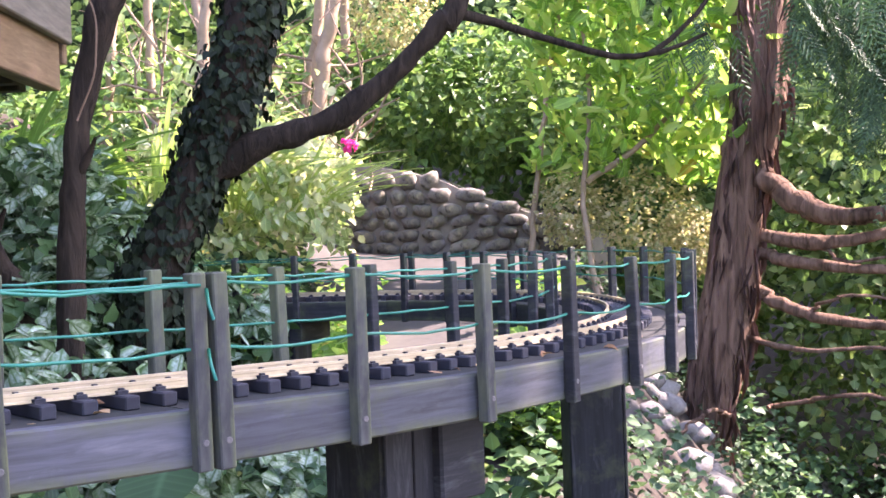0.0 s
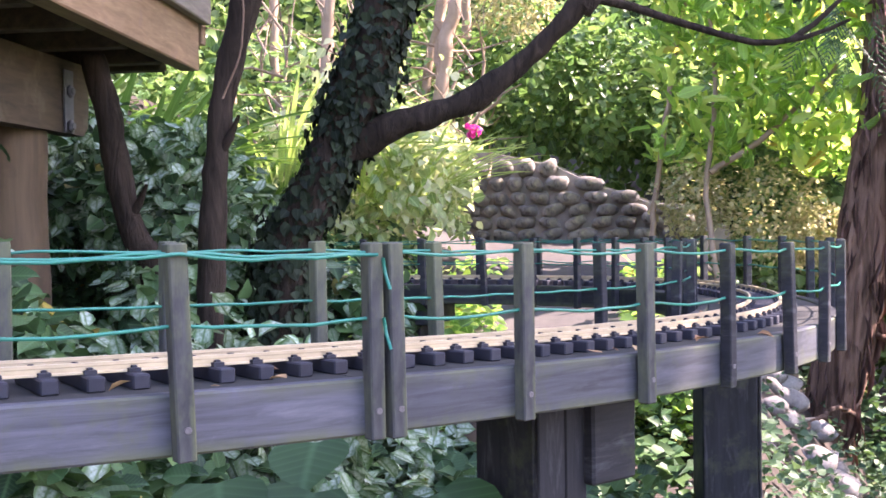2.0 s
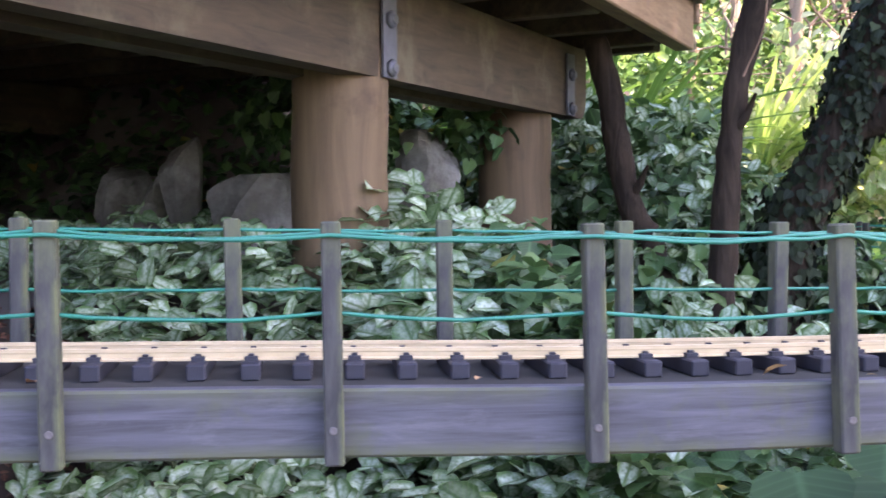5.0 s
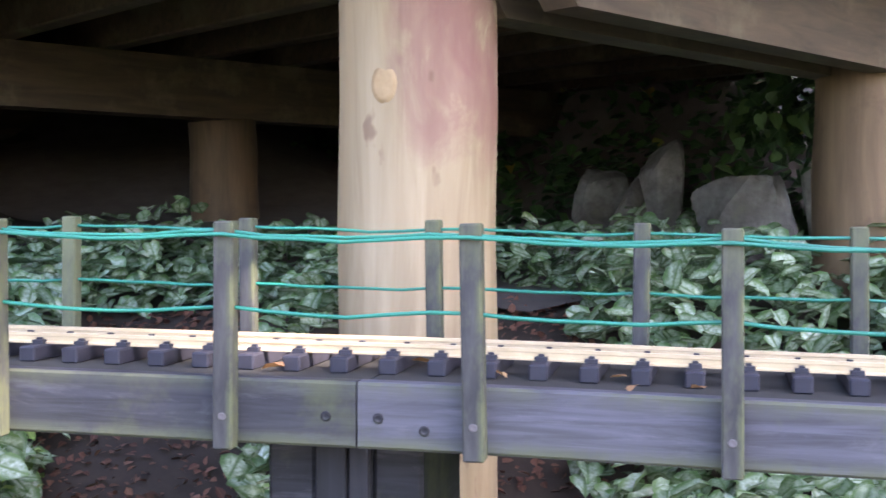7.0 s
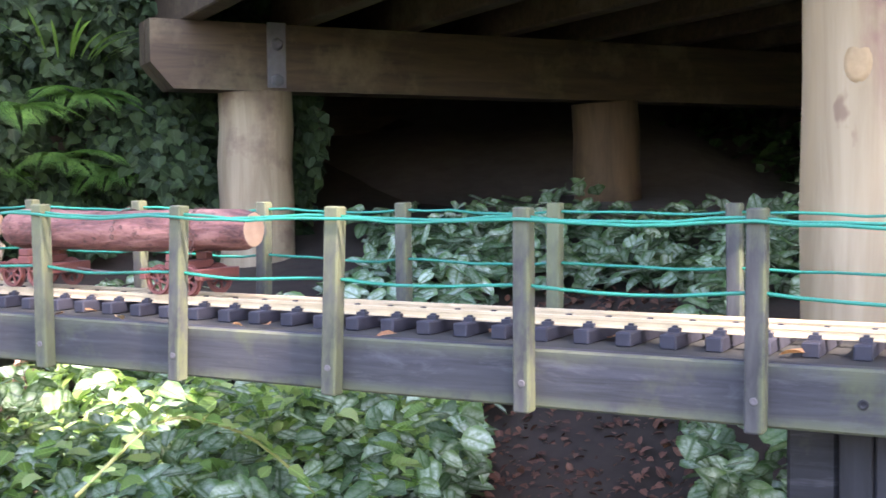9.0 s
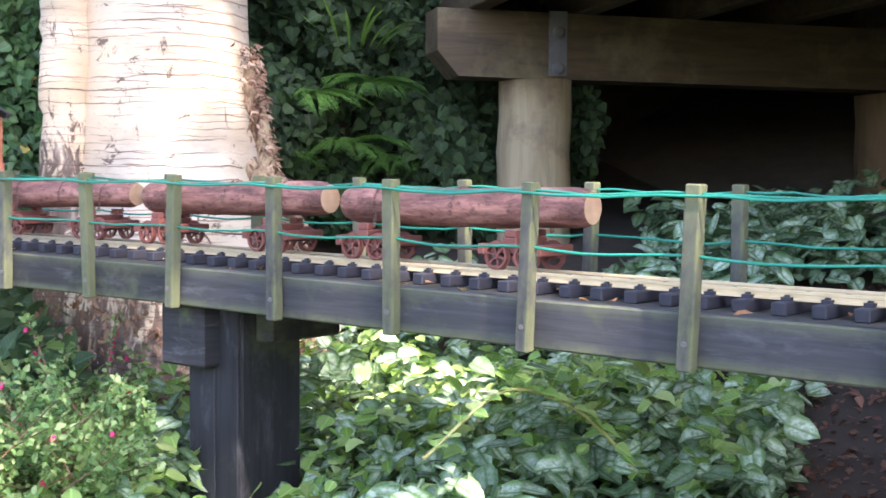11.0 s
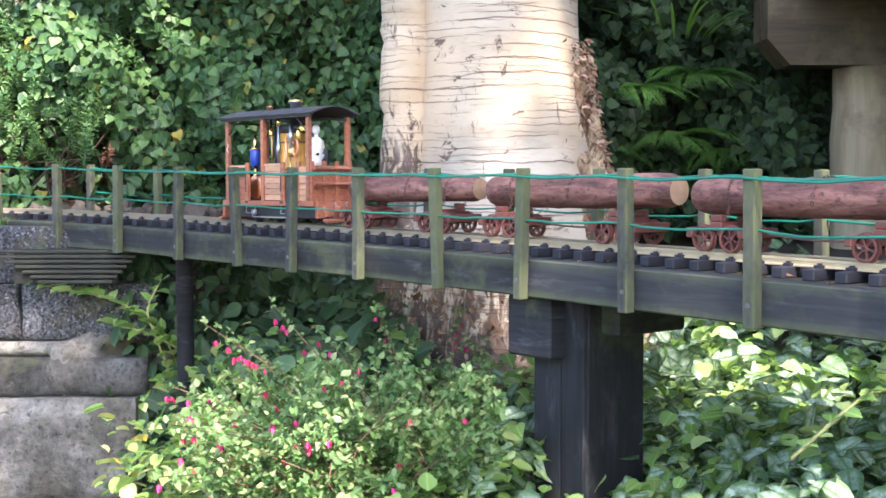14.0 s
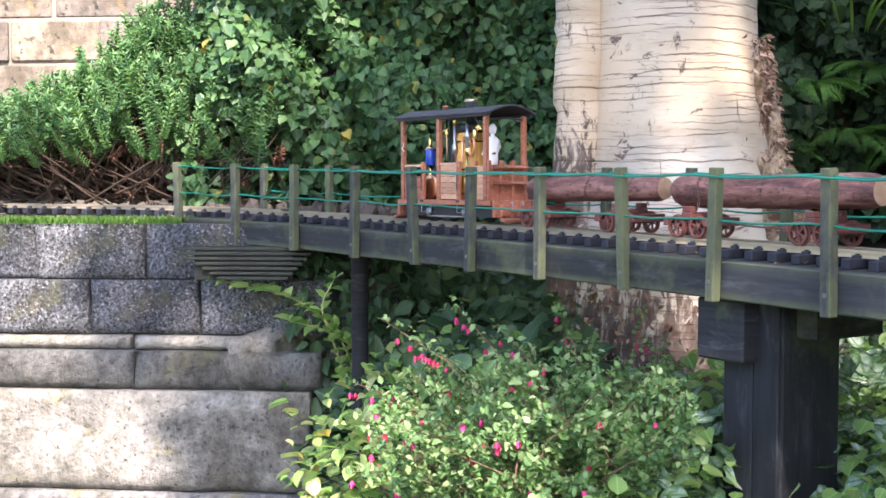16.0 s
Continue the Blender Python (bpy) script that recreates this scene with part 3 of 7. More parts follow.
def sweep(name, s0, s1, n0, n1, z0, z1, material, parent, label="", step=.04, bev=.002):
    bm = bmesh.new()
    rings = []
    for s in np.linspace(s0, s1, max(2, int((s1 - s0) / step) + 1)):
        prof = [(n0 + bev, z0), (n1 - bev, z0), (n1, z0 + bev), (n1, z1 - bev), (n1 - bev, z1), (n0 + bev, z1), (n0, z1 - bev), (n0, z0 + bev)] if bev else [(n0, z0), (n1, z0), (n1, z1), (n0, z1)]
        rings.append([bm.verts.new(on_line(s, n, z)[0]) for n, z in prof])
    k = len(rings[0])
    lay = bm.loops.layers.uv.new("UVMap")
    high = {}
    for j, r in enumerate(rings):
        for v, (n, z) in zip(r, prof):
            high[v] = (j * step, (z - z0) / (z1 - z0))
    for a, b in zip(rings, rings[1:]):
        for i in range(k):
            f = bm.faces.new((a[i], b[i], b[(i + 1) % k], a[(i + 1) % k]))
            for lp in f.loops:
                lp[lay].uv = high[lp.vert]
    bm.faces.new(rings[0])
    bm.faces.new(rings[-1][::-1])
    bmesh.ops.recalc_face_normals(bm, faces=bm.faces)
    return part(name, bm, material, parent, label)


joints = [S_END - .01, s_of(-1.605, -.18), s_of(-.735, .448), s_of(-.01, 1.008), s_of(.42, 1.665), s_of(.455, 2.45), s_of(0, 2.98), S_FAR]
STAINS = [M_BLACK, M_MIDSTAIN, M_GREYSTAIN, M_GREYSTAIN, M_DULLSTAIN, M_BLACK, M_BLACK]
for a, b, st in zip(joints, joints[1:], STAINS):
    sweep("fascia_board", a + .0006, b - .0006, 0, .016, -.150, -.1055, st, trestle)
    sweep("fascia_board", a + .0006, b - .0006, WIDE - .016, WIDE, -.150, -.1055, M_BLACK, trestle)
    sweep("deck_board", a + .001, b - .001, .0175, WIDE - .0175, -.122, -.1085, M_DECKDARK, trestle, bev=0)

# plugged bolt holes beside one joint
s0 = s_of(-.735, .448)
for ds, z in ((-.021, -.129), (.015, -.129), (.046, -.136)):
    p, a = on_line(s0 + ds, -.0004, z)
    bm = bmesh.new()
    lathe(bm, [(.0036, 0), (.0036, .0008), (.0016, .0008), (.0012, -.001)], pose(0, 0, 0, 90, 0, 0), 9)
    ob = part("bolt_plug", bm, M_BLACK, trestle)
    ob.matrix_basis = Matrix.Translation(p) @ Euler((0, 0, a)).to_matrix().to_4x4()

# posts, on both sides, with a screw low on each outer one
POSTS = [(-2.49, -1.08), (-2.41, -.945), (-2.33, -.815), (-2.19, -.685), (-2.075, -.58), (-1.965, -.48), (-1.85, -.38), (-1.73, -.28), (-1.605, -.18), (-1.475, -.085), (-1.35, .009), (-1.22, .103),
         (-1.082, .199), (-.945, .297), (-.805, .397), (-.672, .495), (-.54, .588), (-.40, .688), (-.262, .783), (-.13, .888), (-.0175, 1.0), (-.003, 1.0155), (.09, 1.12), (.193, 1.255), (.28, 1.395), (.358, 1.528), (.42, 1.665)]
post_s = [s_of(*p) for p in POSTS]
post_s[10] += .004
post_s[11] += .009
post_s[12] += .003
post_s[20], post_s[21] = s_of(-.01, 1.008) - .0095, s_of(-.01, 1.008) + .0095
s = post_s[-1] + .15
while s < S_FAR:
    post_s.append(s)
    s += .158


def post_mesh(h):
    bm = bmesh.new()
    box(bm, -.0065, .0065, -.013, 0, -h, 0, bev=.0012)
    me = bpy.data.meshes.new("post")
    bm.to_mesh(me)
    bm.free()
    me.materials.append(M_POST)
    return me


def screw_mesh():
    bm = bmesh.new()
    lathe(bm, [(.0027, 0), (.0027, .0004), (.0021, .0006), (.0008, .0002)], pose(0, 0, 0, 90, 0, 0), 10)
    me = bpy.data.meshes.new("screw")
    bm.to_mesh(me)
    bm.free()
    me.materials.append(M_SCREW)
    return me


ME_POST, ME_SCREW = post_mesh(.1525), screw_mesh()
# far posts use a black copy: their backlit look is in the colour
ME_POSTBACKLIT = ME_POST.copy()
ME_POSTBACKLIT.materials.clear()
ME_POSTBACKLIT.materials.append(M_BLACK)
S_BACKLIT = s_of(.193, 1.255) + .05
for k, s in enumerate(post_s):
    p, a = on_line(s, -.0005)
    m = Matrix.Translation(p) @ Euler((random.gauss(0, .012), random.gauss(0, .016), a)).to_matrix().to_4x4() @ Matrix.Diagonal((random.uniform(.93, 1.1), 1, 1, 1))
    po = share("post", ME_POSTBACKLIT if s > S_BACKLIT else ME_POST, m, trestle)
    share("screw", ME_SCREW, Matrix.Translation((random.uniform(-.001, .001), -.0131, -.130)), po)
inner_s = []
s = S_END + .03
while s < S_FAR - .05:
    inner_s.append(s)
    s += .166
for s in inner_s:
    p, a = on_line(s, WIDE + .0135)
    m = Matrix.Translation(p) @ Euler((random.gauss(0, .012), random.gauss(0, .014), a)).to_matrix().to_4x4()
    share("post", ME_POSTBACKLIT if s > S_BACKLIT else ME_POST, m, trestle)


def wire(n, z, s_list, sag, name="railing_wire"):
    bm = bmesh.new()
    pts = []
    for a, b in zip(s_list, s_list[1:]):
        for t in np.linspace(0, 1, 7)[:-1]:
            w = .0012 * math.sin(a * 37 + t * 5) + random.gauss(0, .0005)
            pts.append(on_line(a + (b - a) * t, n + random.gauss(0, .0005), z - sag * 4 * t * (1 - t) + w)[0])
    pts.append(on_line(s_list[-1], n, z)[0])
    tube(bm, pts, .00145, 6)
    return part(name, bm, M_WIRE, trestle, "green plastic-coated wire")


cut = 21
for lst in (post_s[:cut], post_s[cut:]):
    wire(-.0075, -.0075, lst, .002)
    wire(-.0065, -.0580, lst, .0025)
wire(-.0155, -.0095, post_s[3:21], .0012)
wire(WIDE + .007, -.008, inner_s, .002)
wire(WIDE + .007, -.056, inner_s, .0025)
# loose wire ends at the doubled post
for z in (-.012, -.058):
    bm = bmesh.new()
    c, a = on_line(post_s[20] + .006, -.014, z)
    tube(bm, [c, c + Vector((.002, -.002, -.012)), c + Vector((.006, -.004, -.024))], .0014, 6)
    part("wire_end", bm, M_WIRE, trestle, "cut green wire end")


# rails and sleepers
def sleeper_mesh():
    bm = bmesh.new()
    box(bm, -.0066, .0066, -.046, .046, 0, .0115, bev=.0012)
    for y in (-.0225, .0225):
        for d in (-1, 1):
            box(bm, -.0045, .0045, y + d * .0055 - .003, y + d * .0055 + .003, .0115, .0148)
            box(bm, -.002, .002, y + d * .0048 - .0018, y + d * .0048 + .0018, .0148, .0166)
    me = bpy.data.meshes.new("sleeper")
    bm.to_mesh(me)
    bm.free()
    me.materials.append(M_SLEEPER)
    return me


track = thing("railway_track", "narrow-gauge garden railway track with brass rails on dark sleepers", "track")
ME_SLEEPER = sleeper_mesh()
TRK = WIDE / 2
s = .1
while s < S_FAR:
    p, a = on_line(s, TRK, -.1085)
    share("sleeper", ME_SLEEPER, Matrix.Translation(p) @ Euler((0, 0, a + random.gauss(0, .012))).to_matrix().to_4x4(), track)
    s += .0352
for d in (-.0225, .0225):
    bm = bmesh.new()
    prof = [(-.0035, 0), (.0035, 0), (.0035, .0012), (.0010, .0020), (.0010, .0052), (.0017, .0058), (.0017, .0082), (-.0017, .0082), (-.0017, .0058), (-.0010, .0052), (-.0010, .0020), (-.0035, .0012)]
    rings = []
    for s in np.arange(.05, S_FAR, .03):
        rings.append([bm.verts.new(on_line(s, TRK + d + y, -.0968 + z)[0]) for y, z in prof])
    for a, b in zip(rings, rings[1:]):
        for i in range(len(prof)):
            bm.faces.new((a[i], b[i], b[(i + 1) % len(prof)], a[(i + 1) % len(prof)]))
    bm.faces.new(rings[0])
    bm.faces.new(rings[-1][::-1])
    bmesh.ops.recalc_face_normals(bm, faces=bm.faces)
    part("rail", bm, M_RAIL, track, "weathered brass rail")


# piers: a boxed column, two cross-heads and a cheek plate
def pier(s, wide=.085, deep=.10, foot=.25, blocks=(), name="trestle_pier", at=None):
    """A boxed column; blocks are bearers bolted to its head: x0, x1, y0, y1, height."""
    c, a = on_line(s, TRK, -.1505)
    if at:
        c = Vector((*at, c.z))
    th = thing(name, "black-stained boxed timber pier under the trestle", "pier", "trestle piers")
    th.matrix_basis = Matrix.Translation((c.x, c.y, 0)) @ Euler((0, 0, a)).to_matrix().to_4x4()
    top = c.z
    bm = bmesh.new()
    box(bm, -wide / 2, wide / 2, -deep / 2, deep / 2, foot, top - .001, bev=.003)
    part("column", bm, M_BLACKUP, th)
    for x0, x1 in ((-wide / 2 + .0005, .004 - .0008), (.004 + .0008, wide / 2 - .0005)):
        bm = bmesh.new()
        box(bm, x0, x1, -deep / 2 - .006, -deep / 2 - .0002, foot, top - .003, bev=.0012)
        part("cladding_board", bm, M_BLACKUP, th)
    for x0, x1, y0, y1, h in blocks:
        bm = bmesh.new()
        box(bm, x0, x1, y0, y1, top - h, top - .001, bev=.003)
        part("cross_head", bm, M_BLACK, th)
    return th


pier(s_of(-1.56, -.15) - .050, .085, .10, blocks=[(-.062, .012, -.082, .07, .074), (.0431, .072, -.03, .09, .045)])
pier(s_of(-.73, .445) - .026, .040, .10, blocks=[(-.057, -.021, -.0495, .09, .20), (.021, .057, -.0495, .09, .20)])
pier(s_of(.10, 1.13), .074, .09, at=(.069, 1.385), blocks=[(.033, .104, -.064, .05, .113)])
pier(s_of(.48, 2.30), .100, .10, at=(.345, 2.36))
pier(s_of(-.33, 3.08), blocks=[(.043, .079, -.09, .09, .052), (-.079, -.043, -.09, .09, .052)])
bm = bmesh.new()
pc, _ = on_line(s_of(-2.19, -.685) - .03, .02, 0)
tube(bm, [(pc.x, pc.y, .42), (pc.x, pc.y, pc.z - .151)], .0145, 12)
tagged(part("support_pole", bm, M_BLACK), "slim dark round pole propping the trestle", "pole")

# ribbed board under the end of the trestle
rb = new("ribbed_board")
bm = bmesh.new()
box(bm, -2.375, -2.362, -1.01, -.83, .785, .846)
part("backing", bm, M_DECKDARK, rb)
for k in range(7):
    bm = bmesh.new()
    z = .786 + .0088 * k
    box(bm, -2.361 - .002 * k, -2.347 - .002 * k, -.965 - .085 * k / 6, -.835 + .05 * k / 6, z, z + .0056, bev=.001)
    part("slat", bm, M_RIB, rb)
tagged(rb, "dark grooved decking board wedged under the bridge end", "board")


# ---------------------------------------------------------------- the raised deck over the line: piles, bearers, joists
def pile(x, y, z0, z1, r, label, material=None):
    bm = bmesh.new()
    n = 9
    pts = [(x + random.gauss(0, .002), y + random.gauss(0, .002), z0 + (z1 - z0) * k / n) for k in range(n + 1)]
    tube(bm, pts, [r * (1.03 - .05 * k / n) for k in range(n + 1)], 28)
    return tagged(part("deck_pile", bm, material or M_PILE), label, "pile", "deck piles")


def beam(name, x0, x1, y0, y1, z0, z1, material, label, cat="beam", group="", chamfer=None):
    bm = bmesh.new()
    box(bm, x0, x1, y0, y1, z0, z1, bev=.004)
    return tagged(part(name, bm, material), label, cat, group)


pile(-1.063, .788, .2, 1.34, .083, "pale round pine pile with a knot and a red-brown stain")
near_pile = bpy.data.objects["deck_pile"]
bm = bmesh.new()
lathe(bm, [(.018, -.006), (.017, -.0012), (.011, -.0002), (.004, .0002)], Matrix.Translation((-1.0290, .7120, 1.101)) @ Vector((.0345, -.074, 0)).to_track_quat("Z", "Y").to_matrix().to_4x4() @ Matrix.Diagonal((.8, 1.15, 1, 1)), 18)
part("knot", bm, M_KNOT, near_pile, "brown ringed knot")
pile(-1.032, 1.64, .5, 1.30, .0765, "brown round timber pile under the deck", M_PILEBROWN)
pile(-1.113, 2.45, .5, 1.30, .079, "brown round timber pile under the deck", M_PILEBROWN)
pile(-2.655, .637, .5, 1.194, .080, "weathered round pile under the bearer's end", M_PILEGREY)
# the darker brown stands for the gloom round this pile
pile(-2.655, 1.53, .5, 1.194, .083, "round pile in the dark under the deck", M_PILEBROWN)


def bearer(x, y0, y1, z0, label, gap=.003, lean=0.0, h=.158):
    """A pair of planks on edge, gap from their middle line; the low corner of each end is cut off."""
    th = thing("deck_bearer", label, "bearer", "deck bearers")
    for sx in (-1, 1):
        bm = bmesh.new()
        xa, xb = sorted((x + sx * gap, x + sx * (gap + .045)))
        prof = [(y0, z0 + .052), (y0 + .046, z0), (y1 - .03, z0), (y1 - .008, z0 + .022), (y1, z0 + .06), (y1, z0 + h), (y0, z0 + h)]
        k = len(prof)
        a = [bm.verts.new((xa + lean * (y - y0), y, z)) for y, z in prof]
        b = [bm.verts.new((xb + lean * (y - y0), y, z)) for y, z in prof]
        bm.faces.new(a)
        bm.faces.new(b[::-1])
        for i in range(k):
            bm.faces.new((a[i], b[i], b[(i + 1) % k], a[(i + 1) % k]))
        bmesh.ops.recalc_face_normals(bm, faces=bm.faces)
        part("plank", bm, M_BEAM, th)
    return th


def bracket(th, x, y, z, sx):
    bm = bmesh.new()
    box(bm, x, x + sx * .004, y - .020, y + .020, z - .06, z + .075, bev=0)
    for dz in (-.045, .03):
        lathe(bm, [(.014, 0), (.014, .006), (.008, .006), (.008, .011)], pose(x + sx * .004, y, z + dz, 0, 90 * sx, 0), 6)
    part("steel_strap", bm, M_STRAP, th, "galvanised strap with bolts")


b1 = bearer(-.9635, .80, 2.66, 1.175, "brown treated-pine double bearer under the deck", .026, -.075)
b2 = bearer(-2.648, .402, 4.2, 1.195, "brown treated-pine double bearer with a cut corner", h=.139)
bracket(b1, -.952, 1.66, 1.235, 1)
bracket(b1, -1.018, 2.53, 1.235, 1)
bracket(b2, -2.5995, .665, 1.262, 1)
bearer(-4.1, .6, 4.2, 1.178, "brown double bearer in the dark under the deck")
deck = thing("timber_deck", "raised timber garden deck seen from below", "deck")
EDGE0, EDGE1 = Vector((-.632, .45)), Vector((-.868, 2.80))


def edge_x(y):
    return EDGE0.x + (EDGE1.x - EDGE0.x) * (y - EDGE0.y) / (EDGE1.y - EDGE0.y)


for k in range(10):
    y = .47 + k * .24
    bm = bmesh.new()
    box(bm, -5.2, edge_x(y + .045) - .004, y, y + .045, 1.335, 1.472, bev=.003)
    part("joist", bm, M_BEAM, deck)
ang = math.atan2(EDGE1.y - EDGE0.y, EDGE1.x - EDGE0.x)
length = (EDGE1 - EDGE0).length
em = Matrix.Translation((EDGE0.x, EDGE0.y, 0)) @ Euler((0, 0, ang)).to_matrix().to_4x4()
bm = bmesh.new()
box(bm, -.05, length, -.046, -.002, 1.335, 1.472, m=em, bev=.003)
part("rim_joist", bm, M_RIM, deck, "brown treated-pine rim joist")
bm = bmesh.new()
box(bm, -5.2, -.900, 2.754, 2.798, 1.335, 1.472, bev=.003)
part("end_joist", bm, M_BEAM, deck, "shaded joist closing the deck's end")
bm = bmesh.new()
box(bm, -5.2, -.82, 2.824, 2.848, 1.40, 1.60, bev=.003)
part("end_fascia", bm, M_RIM, deck, "pine fascia board across the deck's end")
bm = bmesh.new()
box(bm, -.05, length + .018, -.072, -.048, 1.444, 1.60, m=em, bev=.003)
part("fascia", bm, wood("grey_pine", (.16, .132, .098), (.29, .25, .195), 9, (8, .8, 8), .7), deck, "greyed pine fascia board")
for k in range(23):
    y = .46 + k * .102
    bm = bmesh.new()
    box(bm, -5.3, edge_x(y + .10) - .003, y, y + .1015, 1.474, 1.497)
    part("decking_board", bm, M_BEAM, deck)


# ---------------------------------------------------------------- leaves
TEMPLATES = {
    # half widths and how far along the leaf they lie
    "ovate": dict(side=[(.42, .30), (.34, .66)], fold=.16, droop=.10),
    "oval": dict(side=[(.24, .07), (.42, .28), (.38, .55), (.18, .84)], fold=.14, droop=.16),
    "round": dict(side=[(.34, .03), (.50, .24), (.38, .56), (.16, .85)], fold=.10, droop=.18),
    "broad": dict(side=[(.30, .03), (.46, .20), (.50, .40), (.42, .62), (.24, .84)], fold=.10, droop=.22),
    "lance": dict(side=[(.17, .28), (.14, .66)], fold=.10, droop=.14),
    "strap": dict(side=[(.011, .12), (.017, .30), (.019, .50), (.016, .70), (.010, .88)], fold=.012, droop=.60),
}


def leaf_mesh(name, P, A, N, size, shape, material, wide=1.0):
    """One mesh of many leaves: places P, axes A, face normals N, lengths size."""
    t = TEMPLATES[shape]
    sd = t["side"]
    q = len(sd)
    loc = np.array([(0, 0, 0)] + [(0, a, 0) for w, a in sd] + [(0, 1, 0)] + [(-w, a, 1) for w, a in sd] + [(w, a, 1) for w, a in sd], float)
    loc[:, 0] *= wide
    nv, widest = len(loc), max(w for w, a in sd) * wide
    lift = loc[:, 2] * t["fold"] - t["droop"] * loc[:, 1]**2
    uv = np.stack([.5 + loc[:, 0] / (2.2 * widest), loc[:, 1]], 1)
    tri = []
    for e in (q + 2, 2 * q + 2):
        edge = [0] + [e + i for i in range(q)] + [q + 1]
        for i in range(q + 1):
            if i:
                tri.append((i, edge[i], edge[i + 1]))
            if i < q:
                tri.append((i, edge[i + 1], i + 1))
    faces = np.array([f if f[1] < 2 * q + 2 and f[2] < 2 * q + 2 else f[::-1] for f in tri])
    P, A, N = np.asarray(P, float), np.asarray(A, float), np.asarray(N, float)
    A = A / (np.linalg.norm(A, axis=1)[:, None] + 1e-9)
    B = np.cross(A, N)
    B /= np.linalg.norm(B, axis=1)[:, None] + 1e-9
    C = np.cross(B, A)
    k, sz = len(P), np.asarray(size, float)[:, None, None]
    bend = RNG.normal(1, .35, (k, 1, 1))
    V = P[:, None] + sz * (loc[None, :, 0:1] * B[:, None] + loc[None, :, 1:2] * A[:, None] + lift[None, :, None] * bend * C[:, None])
    F = (faces[None] + nv * np.arange(k)[:, None, None]).reshape(-1, 3)
    me = bpy.data.meshes.new(name)
    me.vertices.add(nv * k)
    me.vertices.foreach_set("co", V.ravel())
    me.loops.add(F.size)
    me.loops.foreach_set("vertex_index", F.ravel())
    me.polygons.add(len(F))
    me.polygons.foreach_set("loop_start", np.arange(0, F.size, 3))
    me.polygons.foreach_set("use_smooth", np.ones(len(F), bool))
    lay = me.uv_layers.new(name="UVMap")
    lay.data.foreach_set("uv", uv[F.ravel() % nv].ravel())
    me.materials.append(material)
    me.update(calc_edges=True)
    return me


def rand_dirs(k, flat=0.0):
    d = RNG.normal(size=(k, 3))
    d[:, 2] *= 1 - flat
    return d / np.linalg.norm(d, axis=1)[:, None]


def unit(v):
    return v / (np.linalg.norm(v, axis=-1, keepdims=True) + 1e-9)


def stuff(name, me, label, category):
    return tagged(new(name, me), label, category, kind="stuff")


def blob_leaves(centres, radii, k, lean=(0, 0, .6), hollow=.55):
    """Leaf places and outward axes in the shells of several uneven clumps."""
    c, r = np.asarray(centres, float), np.asarray(radii, float)
    if r.ndim == 1:
        r = np.stack([r] * 3, 1)
    i = RNG.integers(0, len(c), k)
    d = rand_dirs(k)
    rad = hollow + (1 - hollow) * RNG.random(k)**.5
    rad *= 1 + .22 * np.sin(d[:, 0] * 7 + i) * np.cos(d[:, 1] * 6 + d[:, 2] * 5)
    P = c[i] + d * r[i] * rad[:, None]
    A = unit(d * .6 + rand_dirs(k) * .8 - np.array([0, 0, .25]))
    N = unit(d * .5 + rand_dirs(k) * .45 + np.array(lean))
    return P, A, N


def cover(k, xr, yr, keep, h0, h1, lift=1.0):
    """Leaf places over the ground, in the stretch that keep(x, y, n) allows."""
    x, y = RNG.uniform(*xr, 4 * k), RNG.uniform(*yr, 4 * k)
    n = n_of(x, y)
    ok = keep(x, y, n)
    x, y = x[ok][:k], y[ok][:k]
    z = ground_z(x, y) + (h0 + (h1 - h0) * RNG.random(len(x))**1.3) * (1 + .35 * wob(x, y, 2.0)) * lift
    P = np.stack([x, y, z], 1)
    A = rand_dirs(len(x), .55)
    A[:, 2] -= .15
    N = unit(rand_dirs(len(x)) * .45 + np.array([.05, -.25, .9]))
    return P, unit(A), N


# ---------------------------------------------------------------- block wall, terrace and house wall
def rough_block(w, h, d, seed, rough=.006):
    """A split-faced block: front face at x = 0, towards +x."""
    rs = np.random.default_rng(seed)
    bm = bmesh.new()
    ny, nz = min(60, max(8, int(w / .011))), max(4, min(12, int(h / .011)))
    def face(i, j):
        u, v = w * i / ny, h * j / nz
        n = rough * (1.5 * noise.noise(Vector((seed * 7.3, u * 14, v * 16))) + .8 * noise.noise(Vector((seed * 3.1, u * 45, v * 45))) + rs.uniform(-.35, .35))
        rim = min(i, ny - i, j * 1.4, (nz - j) * 1.4)
        return bm.verts.new((n - (.009 if rim < .5 else .003 if rim < 1.5 else 0), u, v))
    grid = [[face(i, j) for j in range(nz + 1)] for i in range(ny + 1)]
    for i in range(ny):
        for j in range(nz):
            bm.faces.new((grid[i][j], grid[i + 1][j], grid[i + 1][j + 1], grid[i][j + 1])).smooth = True
    back = [bm.verts.new((-d, y, z)) for y, z in ((0, 0), (w, 0), (w, h), (0, h))]
    bm.faces.new(back[::-1])
    bm.faces.new([grid[i][0] for i in range(ny, -1, -1)] + [back[0], back[1]])
    bm.faces.new([grid[i][nz] for i in range(ny + 1)] + [back[2], back[3]])
    bm.faces.new([grid[0][j] for j in range(nz + 1)] + [back[3], back[0]])
    bm.faces.new([grid[ny][j] for j in range(nz, -1, -1)] + [back[1], back[2]])
    bmesh.ops.recalc_face_normals(bm, faces=bm.faces)
    return bm


